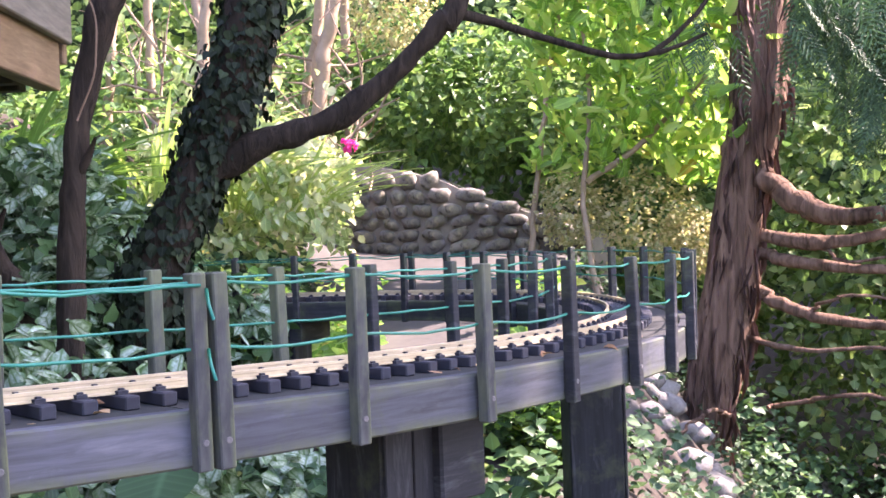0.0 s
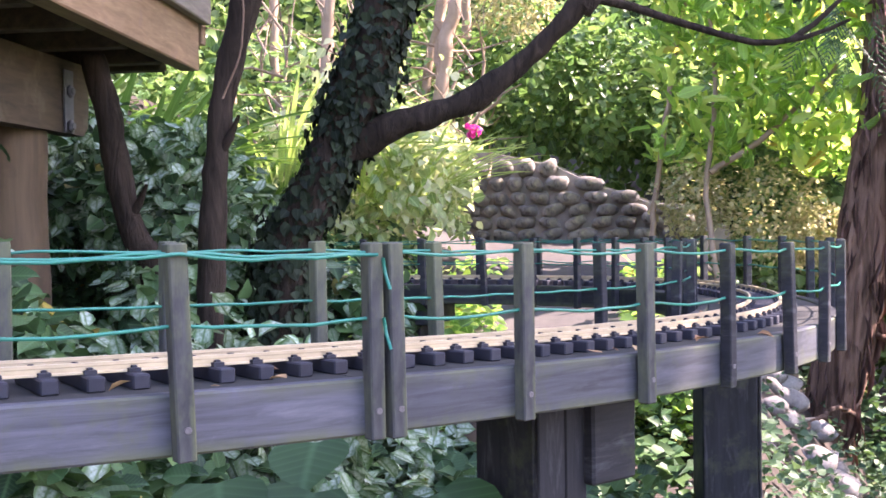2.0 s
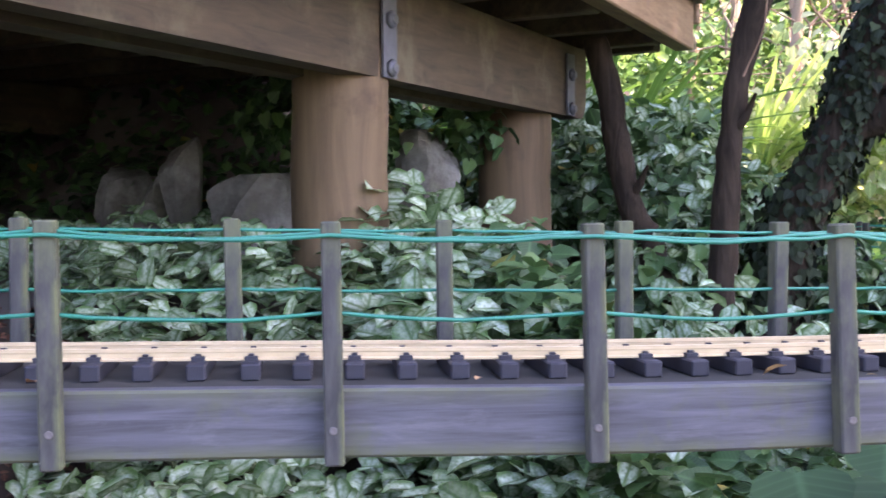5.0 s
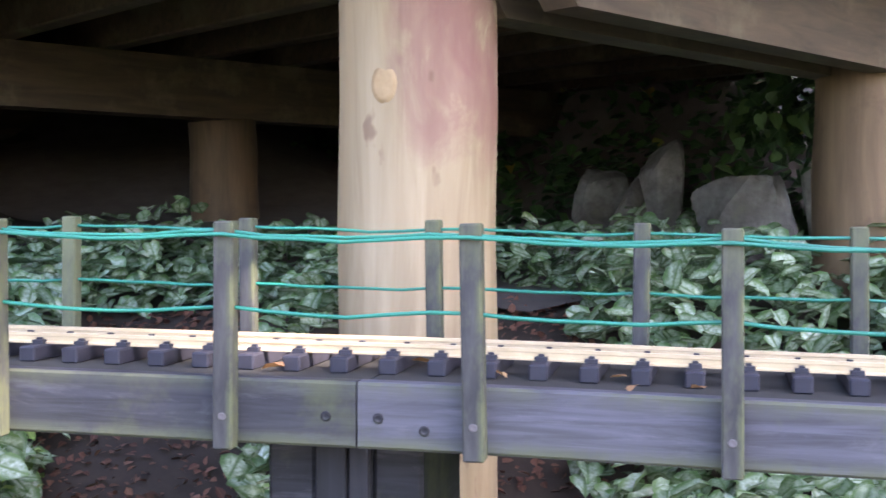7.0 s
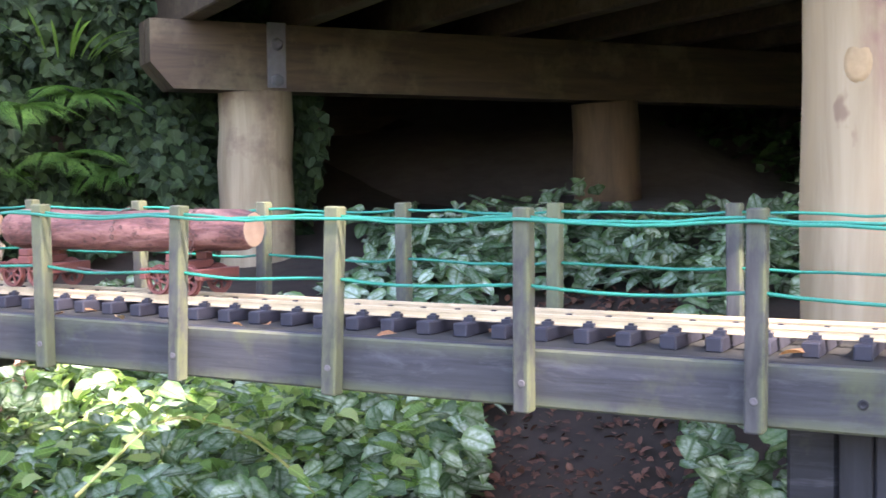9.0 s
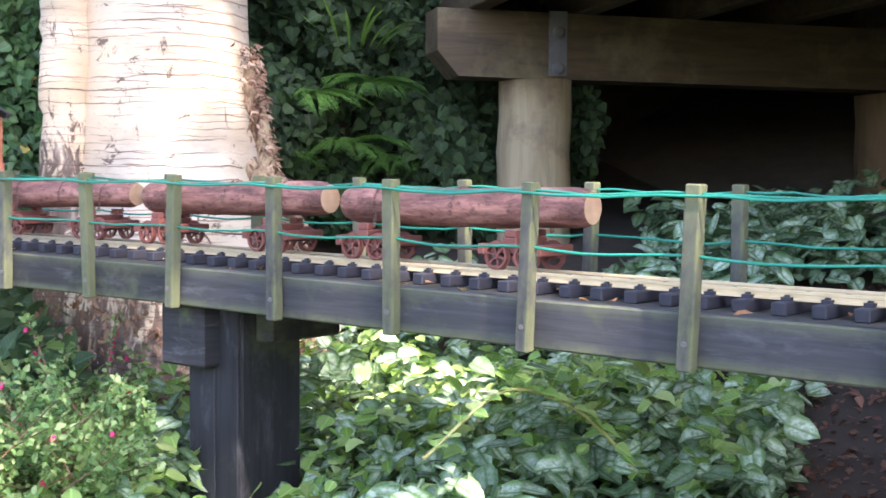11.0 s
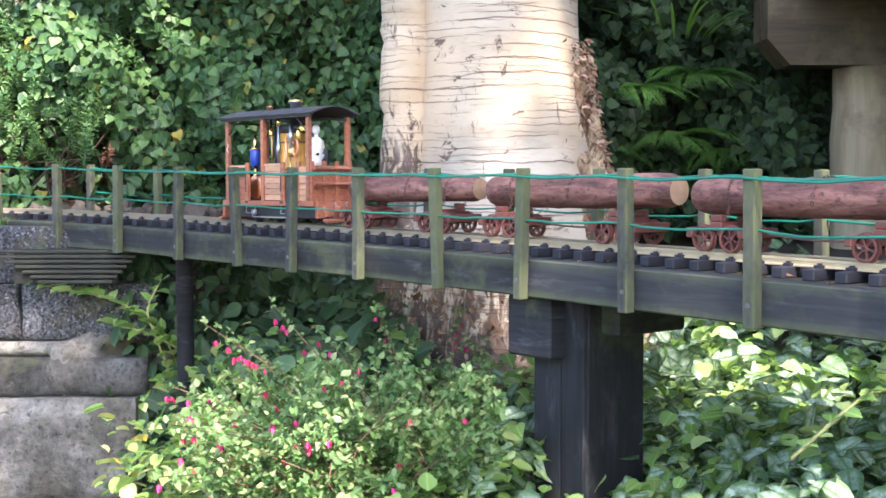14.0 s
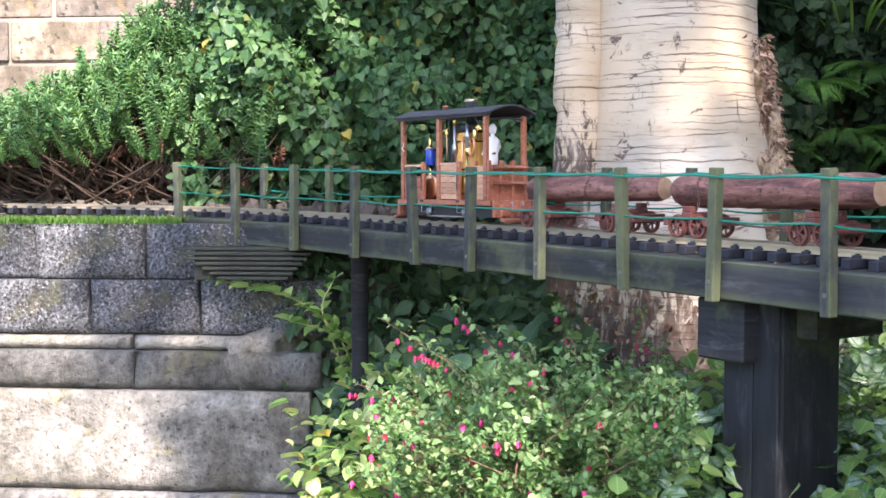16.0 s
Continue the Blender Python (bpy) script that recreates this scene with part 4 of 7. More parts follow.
wall = tagged(new("wall_terrace"), "low retaining wall of split grey concrete blocks on a concrete footing", "wall", kind="structure")
k = 0
for row, (z0, z1, off, xx) in enumerate([(.782, .884, -1.118, -2.408), (.679, .780, -1.012, -2.400)]):
    y = off + .2127 if row == 0 else off
    first = True
    while y > -3.2:
        w = .2115
        if row == 0 and first:
            w = .226
            y = off + .226
        if row == 1 and first:
            w = .244
            first = False
            ob = part("block", rough_block(w, z1 - z0, .16, 40), M_BLOCK, wall)
            ob.location = (xx, off, z0)
            y = off
            continue
        first = False
        ob = part("block", rough_block(w - .005, z1 - z0, .16, k), M_BLOCK, wall)
        ob.location = (xx + .004 * math.sin(k * 2.3), y - w, z0)
        y -= w
        k += 1
for y0, y1, z0, z1, dx in [(-1.135, -.87, .652, .676, .006), (-3.2, -1.145, .652, .676, .004)]:
    ob = part("ledge_stone", rough_block(y1 - y0, z1 - z0, .16, int(-y0 * 50), .004), M_CONCRETE, wall)
    ob.location = (-2.392 + dx, y0, z0)
for y0, y1 in [(-1.13, -.78), (-3.2, -1.133)]:
    ob = part("footing_course", rough_block(y1 - y0, .068, .2, int(-y0 * 70), .006), M_LEDGE, wall)
    ob.location = (-2.366, y0, .582)
for y0, y1, z0, z1, x in [(-3.2, -.80, .395, .579, -2.352), (-3.2, -.60, .18, .392, -2.345)]:
    ob = part("concrete_face", rough_block(y1 - y0, z1 - z0, .25, int(z0 * 99), .007), M_CONCRETE, wall)
    ob.location = (x, y0, z0)
ob = part("rubble_stone", rough_block(.20, .22, .2, 5, .02), M_CONCRETE, wall)
ob.matrix_basis = Matrix.Translation((-2.40, -.87, .42)) @ Euler((0, 0, .55)).to_matrix().to_4x4()
ob = part("rubble_stone", rough_block(.21, .105, .12, 9, .022), M_CONCRETE, wall)
ob.matrix_basis = Matrix.Translation((-2.362, -.925, .575)) @ Euler((.30, -.30, .22)).to_matrix().to_4x4()

# turf on the wall and ballast stones beside the track
x, y = RNG.uniform(-2.56, -2.40, 9000), RNG.uniform(-2.6, -1.06, 9000)
P = np.stack([x, y, np.full(9000, .884)], 1)
A = unit(rand_dirs(9000) * .5 + np.array([.2, 0, 1]))
stuff("turf", leaf_mesh("turf", P, A, rand_dirs(9000), RNG.uniform(.007, .017, 9000), "lance", L_GRASS, .8), "short bright green turf on the wall", "grass")
bm = bmesh.new()
for k in range(420):
    y = random.uniform(-2.4, -.55)
    px = -2.80 - .10 * random.random() + (.06 if y < -1.2 else .12)
    r = random.uniform(.008, .026)
    v0 = len(bm.verts)
    bmesh.ops.create_icosphere(bm, subdivisions=1, radius=r, matrix=Matrix.Translation((px, y, .893 + r * .4)) @ Euler((random.random() * 6, random.random() * 6, 0)).to_matrix().to_4x4() @ Matrix.Diagonal((1.2, .9, .6, 1)))
tagged(part("ballast", bm, M_PEBBLE), "loose grey and brown stones beside the track", "stones", kind="stuff")

house = tagged(new("wall_house"), "sunlit old house wall of pale squared sandstone blocks", "wall", kind="structure")
bm = bmesh.new()
box(bm, -5.3, -5.06, -7, .2, .2, 4.2)
part("backing", bm, M_MORTAR, house)
bmb = bmesh.new()
box(bmb, 0, .11, 0, .372, 0, .168, bev=.008)
ME_BRICK = bpy.data.meshes.new("stone_block")
bmb.to_mesh(ME_BRICK)
bmb.free()
ME_BRICK.materials.append(M_BRICK)
for r in range(6):
    for c in range(9):
        share("stone_block", ME_BRICK, Matrix.Translation((-5.155 + random.gauss(0, .006), -4.1 + c * .382 + (.19 if r % 2 else 0), 1.10 + r * .178)), house)


# ---------------------------------------------------------------- stone wall at the back
stonewall = tagged(new("wall_stone"), "sloping retaining wall of round field stones set in mortar", "wall", kind="structure")
bm = bmesh.new()
pr = [(-.95, .6, 1.33), (-.60, .6, 1.315), (-.38, .6, 1.272), (-.17, .6, 1.22), (.04, .6, 1.12), (.60, .6, .93)]
f0 = [bm.verts.new((x, 5.55 - .10 * (x + .5), z0)) for x, z0, z1 in pr]
f1 = [bm.verts.new((x, 5.65 - .10 * (x + .5), z1)) for x, z0, z1 in pr]
g1 = [bm.verts.new((x, 6.05 - .10 * (x + .5), z1 + .02)) for x, z0, z1 in pr]
for i in range(len(pr) - 1):
    bm.faces.new((f0[i], f0[i + 1], f1[i + 1], f1[i]))
    bm.faces.new((f1[i], f1[i + 1], g1[i + 1], g1[i]))
part("mortar_bed", bm, M_MORTAR, stonewall)


def stone(seed, rx, ry, rz, sub=2, rug=.0, boxy=1.0):
    bm = bmesh.new()
    bmesh.ops.create_icosphere(bm, subdivisions=sub, radius=1.0)
    for v in bm.verts:
        if boxy != 1:
            v.co = Vector([math.copysign(abs(c)**boxy, c) for c in v.co]) * .8
        n = noise.noise(v.co * 1.1 + Vector((seed * 3.1, 0, 0)))
        v.co = v.co * (1 + .28 * n + rug * (abs(noise.noise(v.co * 2.4 + Vector((seed, 2, 0)))) - .25))
        v.co = Vector((v.co.x * rx, v.co.y * ry, v.co.z * rz))
    for f in bm.faces:
        f.smooth = True
    return bm


random.seed(4)
rowz = .82
k = 0
while rowz < 1.28:
    h = random.uniform(.055, .085)
    x = -.80 + random.uniform(0, .06)
    while x < .50:
        big = x > -.22
        w = random.uniform(.075, .125) * (1.35 if big else 1)
        topz = float(np.interp(x, [p[0] for p in pr], [p[2] for p in pr]))
        if rowz + h * .5 < topz - .02:
            ob = part("stone", stone(k, w * .56, .060, h * .64, 2, .35, .78), M_STONE, stonewall)
            t = (rowz - .6) / .65
            ob.matrix_basis = Matrix.Translation((x + w / 2, 5.55 + .10 * t - .10 * (x + .5) - .014, rowz + h / 2)) @ Euler((0, random.gauss(0, .25), 0)).to_matrix().to_4x4()
            k += 1
        x += w * 1.02
    rowz += h * .98
random.seed(1)

# earth path behind the hairpin
bm = bmesh.new()
xs, ys = np.linspace(-.75, .55, 14), np.linspace(3.22, 5.5, 24)
g = [[bm.verts.new((a, b, float(ground_z(a, b)) + .02)) for b in ys] for a in xs]
for i in range(13):
    for j in range(23):
        bm.faces.new((g[i][j], g[i + 1][j], g[i + 1][j + 1], g[i][j + 1])).smooth = True
tagged(part("path", bm, plain("bare_earth", (.062, .056, .050), .95, var=.4, scale=22, bumps=.8)), "bare pinkish-brown earth path below the stone wall", "path", kind="structure")

# pale slabs of rock standing in the bank under the deck
for i, (x, y, z, w, h, lean, rz) in enumerate([(-1.232, 2.30, .875, .060, .150, .05, .15), (-1.59, 2.12, .84, .112, .150, .10, .45), (-1.80, 2.16, .84, .050, .150, -.18, .6), (-1.93, 2.2, .84, .050, .140, .25, .6),
                                                (-2.07, 2.22, .86, .060, .125, -.20, .75), (-1.44, 2.26, .85, .07, .145, .15, .5)]):
    rs = np.random.default_rng(i + 3)
    cuts = [(unit(rs.normal(size=3) * np.array([1, .5, .8])), rs.uniform(.50, .86)) for _ in range(13)]
    bm = bmesh.new()
    bmesh.ops.create_icosphere(bm, subdivisions=4, radius=1.0)
    for v in bm.verts:
        d = np.array(v.co)
        far = min([1.3] + [q / (d @ n) for n, q in cuts if d @ n > .05])
        grain = 1 + .05 * noise.noise(v.co * 3.0 + Vector((i, 0, 0)))
        v.co = Vector((d[0] * w * (1.25 + .4 * d[2]), d[1] * .05, d[2] * h * 1.15)) * far * grain
    ob = part("rock_slab", bm, M_ROCK)
    ob.matrix_basis = Matrix.Translation((x, y, z + h * .80)) @ Euler((-.15, lean, rz)).to_matrix().to_4x4()
    tagged(ob, "pale weathered slab of rock set upright in the bank", "rock", "rock slabs in the bank")


# ---------------------------------------------------------------- trees
def limb(pts, radii, wobble=.01, sides=14, rough=.0, seg=.05):
    n = max(4, int(sum((Vector(b) - Vector(a)).length for a, b in zip(pts, pts[1:])) / seg))
    _, q = spline([(*p, r) for p, r in zip(pts, radii)], .02)
    idx = np.linspace(0, len(q) - 1, min(n, len(q))).astype(int)
    q = q[idx]
    bm = bmesh.new()
    rings = tube(bm, [Vector(p[:3]) + Vector((random.gauss(0, wobble), random.gauss(0, wobble), 0)) for p in q], list(q[:, 3]), sides)
    if rough:
        for r, p in zip(rings, q):
            for v in r:
                d = v.co - Vector(p[:3])
                v.co += d * rough * (noise.noise(Vector((v.co.x * 9, v.co.y * 9, v.co.z * 1.6))) + .5 * noise.noise(v.co * 22))
    return bm


def ivy_on(pts, radii, k, size, material=None):
    """Ivy leaves round a limb."""
    _, q = spline([(*p, r) for p, r in zip(pts, radii)], .01)
    i = RNG.integers(0, len(q), k)
    d = rand_dirs(k, .3)
    P = q[i, :3] + d * (q[i, 3] * (.97 + .55 * RNG.random(k)**3 * (.4 + np.abs(wob(q[i, 2] * 2.0, d[:, 0])))))[:, None]
    keep = wob(q[i, 2] * 1.6 + d[:, 0], d[:, 1] * 1.5 + q[i, 2]) > -.55
    P, d, k = P[keep], d[keep], int(keep.sum())
    A = unit(rand_dirs(k) * .45 + d * .25 + np.array([0, 0, -.8]))
    return leaf_mesh("ivy", P, A, unit(d + rand_dirs(k) * .3), RNG.uniform(*size, k), "round", material or L_TREEIVY)


# the forked, ivy-clad tree behind the hairpin
tree = thing("forked_tree", "dark leaning tree with ivy-clad trunk and a long bare limb", "tree")
T1 = [(-.66, 2.66, .35), (-.60, 2.65, .80), (-.56, 2.65, .945), (-.515, 2.65, 1.02), (-.455, 2.65, 1.14), (-.405, 2.65, 1.265), (-.345, 2.65, 1.44), (-.27, 2.66, 1.8), (-.16, 2.7, 2.6), (-.05, 2.8, 3.6)]
R1 = [.074, .060, .056, .050, .053, .058, .056, .054, .048, .03]
T2 = [(-.43, 2.65, 1.135), (-.368, 2.645, 1.162), (-.305, 2.64, 1.187), (-.156, 2.64, 1.232), (-.031, 2.64, 1.320), (.07, 2.64, 1.424), (.107, 2.65, 1.462), (.33, 2.75, 1.95), (.7, 2.9, 2.6)]
R2 = [.042, .034, .029, .026, .0245, .0235, .023, .020, .013]
T3 = [(.08, 2.66, 1.45), (.211, 2.8, 1.434), (.335, 2.8, 1.385), (.459, 2.8, 1.354), (.559, 2.8, 1.362), (.66, 2.82, 1.40)]
R3 = [.014, .010, .0085, .0075, .006, .004]
T4 = [(.52, 2.8, 1.357), (.575, 2.8, 1.392), (.636, 2.8, 1.452), (.70, 2.82, 1.56)]
part("trunk", limb(T1, R1, .002, 18, .3, .03), M_BARK_DARK, tree)
part("limb", limb(T2, R2, .0008, 18, .45, .014), M_BARK_DARK, tree)
part("limb", limb(T3, R3, .004, 8), M_BARK_DARK, tree)
part("limb", limb(T4, [.007, .006, .005, .003], .003, 8), M_BARK_DARK, tree)
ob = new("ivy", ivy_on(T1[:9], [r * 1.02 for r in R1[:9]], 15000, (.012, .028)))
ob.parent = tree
P, A, N = blob_leaves([(-.2, 3.4, 3.6), (.6, 3.6, 3.4), (-.9, 3.5, 3.5), (.2, 4.2, 3.9)], [.6, .5, .5, .6], 2600)
ob = new("crown", leaf_mesh("crown", P, A, N, RNG.uniform(.06, .11, len(P)), "ovate", L_BACK))
ob.parent = tree

# slender trunks by the deck's corner
for pts, rad in [([(-.59, 2.2, .35), (-.585, 2.2, .80), (-.578, 2.2, .98), (-.568, 2.2, 1.10), (-.556, 2.2, 1.20), (-.535, 2.2, 1.284), (-.503, 2.2, 1.39), (-.46, 2.2, 1.52), (-.36, 2.2, 2.2)], [.026, .024, .0235, .023, .0235, .025, .028, .026, .020]),
                 ([(-.76, 2.5, .5), (-.815, 2.5, .86), (-.850, 2.5, .93), (-.873, 2.5, .99), (-.897, 2.5, 1.093), (-.915, 2.5, 1.215), (-.936, 2.5, 1.291), (-.945, 2.5, 1.334)], [.030, .028, .0265, .026, .025, .025, .025, .025])]:
    tr = thing("slender_tree", "slim dark bare trunk beside the deck", "tree", "slim trunks by the deck")
    part("trunk", limb(pts, rad, 0, 20, .5, .012), M_BARK_DARK, tr)
    p = Vector(pts[3])
    part("stub", limb([p, p + Vector((.03, -.01, .03)), p + Vector((.05, -.015, .07))], [rad[3] * .5, rad[3] * .35, rad[3] * .12], .001, 8), M_BARK_DARK, tr)

# the red-barked conifer
conifer = thing("cypress_tree", "large red-brown stringy-barked conifer with low bare branches", "tree")
CT = [(.80, 4.7, -.25), (.855, 4.7, .06), (.91, 4.7, .33), (.955, 4.7, .54), (.998, 4.7, .75), (1.030, 4.7, .97), (1.066, 4.71, 1.18), (1.125, 4.73, 1.39), (1.145, 4.76, 1.72), (1.24, 4.8, 3.5)]


def fluted_trunk():
    """Stringy bark: long ribs that run up the trunk, swelling and parting."""
    _, q = spline([(*p, r) for p, r in zip(CT, [.13, .098, .098, .100, .098, .092, .090, .100, .104, .08])], .03)
    bm = bmesh.new()
    sides, rings = 64, []
    for p in q:
        ring = []
        for k in range(sides):
            a = 2 * math.pi * k / sides
            v = Vector((math.cos(a) * 7, math.sin(a) * 7, p[2] * 2.2))
            f = 1 + .16 * noise.noise(v) + .10 * noise.noise(v * 2.3) + .06 * abs(noise.noise(Vector((math.cos(a) * 2, math.sin(a) * 2, p[2] * 5))))
            ring.append(bm.verts.new((p[0] + p[3] * f * math.cos(a), p[1] + p[3] * f * math.sin(a), p[2])))
        rings.append(ring)
    for r0, r1 in zip(rings, rings[1:]):
        for k in range(sides):
            bm.faces.new((r0[k], r0[(k + 1) % sides], r1[(k + 1) % sides], r1[k])).smooth = True
    return bm


part("trunk", fluted_trunk(), M_BARK_RED, conifer)
k = 340
zz = RNG.uniform(.0, 2.0, k)
aa = RNG.uniform(3.4, 5.9, k)
rr0 = np.interp(zz, [0, .8, 1.1, 1.4, 2], [.098, .098, .09, .10, .104])
P = np.stack([np.interp(zz, [p[2] for p in CT], [p[0] for p in CT]) + rr0 * np.cos(aa), 4.7 + rr0 * np.sin(aa), zz], 1)
ob = new("loose_bark", leaf_mesh("loose_bark", P, unit(np.stack([RNG.normal(0, .15, k), RNG.normal(0, .15, k), -np.ones(k)], 1)), np.stack([np.cos(aa), np.sin(aa), np.zeros(k)], 1), RNG.uniform(.06, .20, k), "lance", L_STRIP, .07))
ob.parent = conifer
for pts, rad in [([(1.17, 4.80, 1.30), (1.33, 4.62, 1.10), (1.50, 4.5, 1.02), (1.68, 4.45, 1.05), (1.95, 4.4, 1.16)], [.05, .042, .032, .022, .014]),
                 ([(1.22, 4.74, .97), (1.40, 4.6, .93), (1.55, 4.52, .94), (1.8, 4.5, .985), (2.3, 4.4, 1.02)], [.032, .026, .022, .020, .012]),
                 ([(1.22, 4.74, .90), (1.36, 4.6, .86), (1.6, 4.5, .83), (2.0, 4.45, .83), (2.5, 4.4, .80)], [.026, .022, .018, .015, .012]),
                 ([(1.20, 4.73, .76), (1.36, 4.6, .68), (1.52, 4.55, .64), (1.75, 4.5, .62), (2.3, 4.4, .60)], [.028, .022, .018, .014, .010]),
                 ([(1.18, 4.73, .58), (1.35, 4.5, .55), (1.6, 4.4, .56), (2.1, 4.3, .50)], [.012, .009, .007, .005]),
                 ([(1.36, 4.62, .68), (1.5, 4.5, .74), (1.65, 4.45, .73), (1.9, 4.4, .78)], [.008, .006, .005, .003]),
                 ([(1.40, 4.6, .93), (1.5, 4.5, .86), (1.7, 4.45, .88), (1.85, 4.4, .84)], [.007, .006, .005, .003]),
                 ([(1.10, 4.66, .30), (.98, 4.4, .36), (.84, 4.2, .30), (.7, 4.0, .22)], [.010, .008, .006, .004]),
                 ([(1.25, 4.7, .32), (1.5, 4.4, .40), (1.8, 4.3, .36), (2.2, 4.2, .42)], [.010, .008, .006, .004])]:
    part("branch", limb([(x - .14, y - .06, z - .04) for x, y, z in pts], rad, .010, 10, .3, .03), M_BARK_RED, conifer)


def sprays(anchors, k, length, spread, size):
    """Flat drooping fronds: side twigs in one plane, each with a few scale leaves."""
    Ps, As, Ns = [], [], []
    for c in anchors:
        for _ in range(k):
            o = np.array(c) + RNG.normal(0, spread, 3)
            d = unit(np.array([RNG.normal(0, .35), RNG.normal(0, .35), -1.0]))
            L = length * RNG.uniform(.5, 1.2)
            side = unit(np.cross(d, rand_dirs(1)[0]))
            for t in np.linspace(.05, 1, 14):
                p = o + d * L * t
                for sg in (-1, 1):
                    tw = unit(d * .9 + side * sg * .8)
                    for f in range(1 + int(3.2 * math.sin(math.pi * min(1, t + .12)))):
                        Ps.append(p + tw * .013 * f)
                        As.append(tw)
                        Ns.append(np.cross(d, side))
    return leaf_mesh("spray", Ps, unit(np.array(As)), np.array(Ns), RNG.uniform(*size, len(Ps)), "lance", L_CONIFER, .9)


anch = [(1.17 + .085 * a, 3.75 + .06 * b, 1.62 + .03 * b) for a in range(6) for b in range(4)] + [(1.32, 3.7, 1.36), (1.42, 3.7, 1.40), (1.52, 3.7, 1.42), (1.46, 3.8, 1.34), (1.30, 3.8, 1.46), (1.56, 3.8, 1.30), (.83, 4.1, 1.64)] + [(1.42 + .14 * a, 4.4, 1.75 - .12 * b) for a in range(5) for b in range(4)]
ob = new("spray", sprays(anch, 9, .30, .06, (.014, .022)))
ob.parent = conifer
P, A, N = blob_leaves([(1.5, 4.9, 4.3), (1.4, 5.3, 4.8)], [.6, .6], 1600)
ob = new("crown", leaf_mesh("crown", P, A, N, RNG.uniform(.06, .10, len(P)), "lance", L_CONIFER))
ob.parent = conifer

# the birch behind the near line
birch = thing("birch_tree", "thick white birch trunk with peeling bark and a rough flaring foot", "tree")
bc = Vector((-2.305, -.155, 0))


def birch_trunk():
    bm = bmesh.new()
    rings = []
    prof = [(.50, .25), (.56, .235), (.62, .22), (.67, .208), (.72, .196), (.76, .187), (.80, .178), (.85, .171), (.90, .164), (.95, .158), (1.0, .152), (1.05, .148), (1.1, .145), (1.17, .142), (1.25, .139), (1.4, .136), (1.6, .134), (1.9, .130), (2.6, .12), (3.6, .10)]
    sides = 48
    for z, r in prof:
        ring = []
        for k in range(sides):
            a = 2 * math.pi * k / sides
            foot = max(0, (1.0 - z)) * 2
            rr = r * (1 + .035 * math.sin(3 * a + 1) + .03 * noise.noise(Vector((math.cos(a) * 2, math.sin(a) * 2, z * 3))) + foot * .22 * max(0, math.cos(2.5 * a + .6)) * noise.noise(Vector((math.cos(a) * 3, math.sin(a) * 3, 5))) * 2)
            low = min(1, max(0, (1.13 - z) / .35))
            rr += .055 * low * max(0, math.cos(a - 1.25))**3 * (1 + .8 * noise.noise(Vector((a * 3, z * 14, 0))))
            rr += .006 * low * noise.noise(Vector((math.cos(a) * 9, math.sin(a) * 9, z * 20)))
            ring.append(bm.verts.new((bc.x + rr * math.cos(a), bc.y + rr * math.sin(a), z)))
        rings.append(ring)
    for r0, r1 in zip(rings, rings[1:]):
        for k in range(sides):
            bm.faces.new((r0[k], r0[(k + 1) % sides], r1[(k + 1) % sides], r1[k])).smooth = True
    bm.faces.new(rings[-1])
    return bm


part("trunk", birch_trunk(), M_BIRCHTRUNK, birch)
part("stem", limb([(-2.275, -.335, .5), (-2.275, -.318, .9), (-2.277, -.312, 1.2), (-2.285, -.31, 1.9)], [.066, .048, .040, .034], .002, 26, .35, .015), M_BIRCHSTEM, birch, "second white stem")
torn = bark_mat("torn_bark_flank", (.10, .052, .03), (.56, .43, .28), 30, .35, bumps=1.0, dist=.02, lo=.40, hi=.62)
for da, z1 in ((1.18, 1.16), (.98, 1.02), (1.42, 1.06)):
    u = Vector((math.cos(da), math.sin(da), 0))
    part("torn_flank", limb([bc + u * .235 + Vector((0, 0, .55)), bc + u * .205 + Vector((0, 0, .80)), bc + u * .165 + Vector((0, 0, .97)), bc + u * .135 + Vector((0, 0, z1))], [.055, .042, .028, .012], .004, 22, .6, .012), torn, birch, "brown torn bark on the flaring foot")
k = 900
fa, fz = RNG.normal(1.15, .17, k), RNG.uniform(.86, 1.20, k)
fr = np.interp(fz, [.86, .97, 1.2], [.225, .185, .142]) + RNG.uniform(-.004, .012, k)
P = np.stack([bc.x + fr * np.cos(fa), bc.y + fr * np.sin(fa), fz], 1)
ob = new("peeling_bark", leaf_mesh("peeling_bark", P, unit(rand_dirs(k) * .6 + np.array([.25, .35, -.5])), unit(rand_dirs(k) * .5 + np.array([.5, .6, 0])), RNG.uniform(.005, .017, k), "lance", L_TORN, 1.0))
ob.parent = birch
ob["kind"] = "stuff"
k = 700
P = np.stack([-2.08 + RNG.normal(0, .03, k), RNG.uniform(-.36, .10, k), RNG.uniform(.55, .80, k)], 1)
ob = new("peeling_bark", leaf_mesh("peeling_bark", P, unit(rand_dirs(k) * .7 + np.array([.3, 0, -.7])), unit(rand_dirs(k) * .4 + np.array([.9, 0, .1])), RNG.uniform(.006, .018, k), "lance", L_TORN, 1.3))
ob.parent = birch
ob["kind"] = "stuff"
P, A, N = blob_leaves([(-2.3, .1, 3.8), (-2.9, .5, 3.5), (-2.0, .7, 4.0), (-3.0, -.7, 3.6)], [.55, .5, .5, .45], 1500)
ob = new("crown", leaf_mesh("crown", P, A, N, RNG.uniform(.05, .08, len(P)), "ovate", L_BACK))
ob.parent = birch


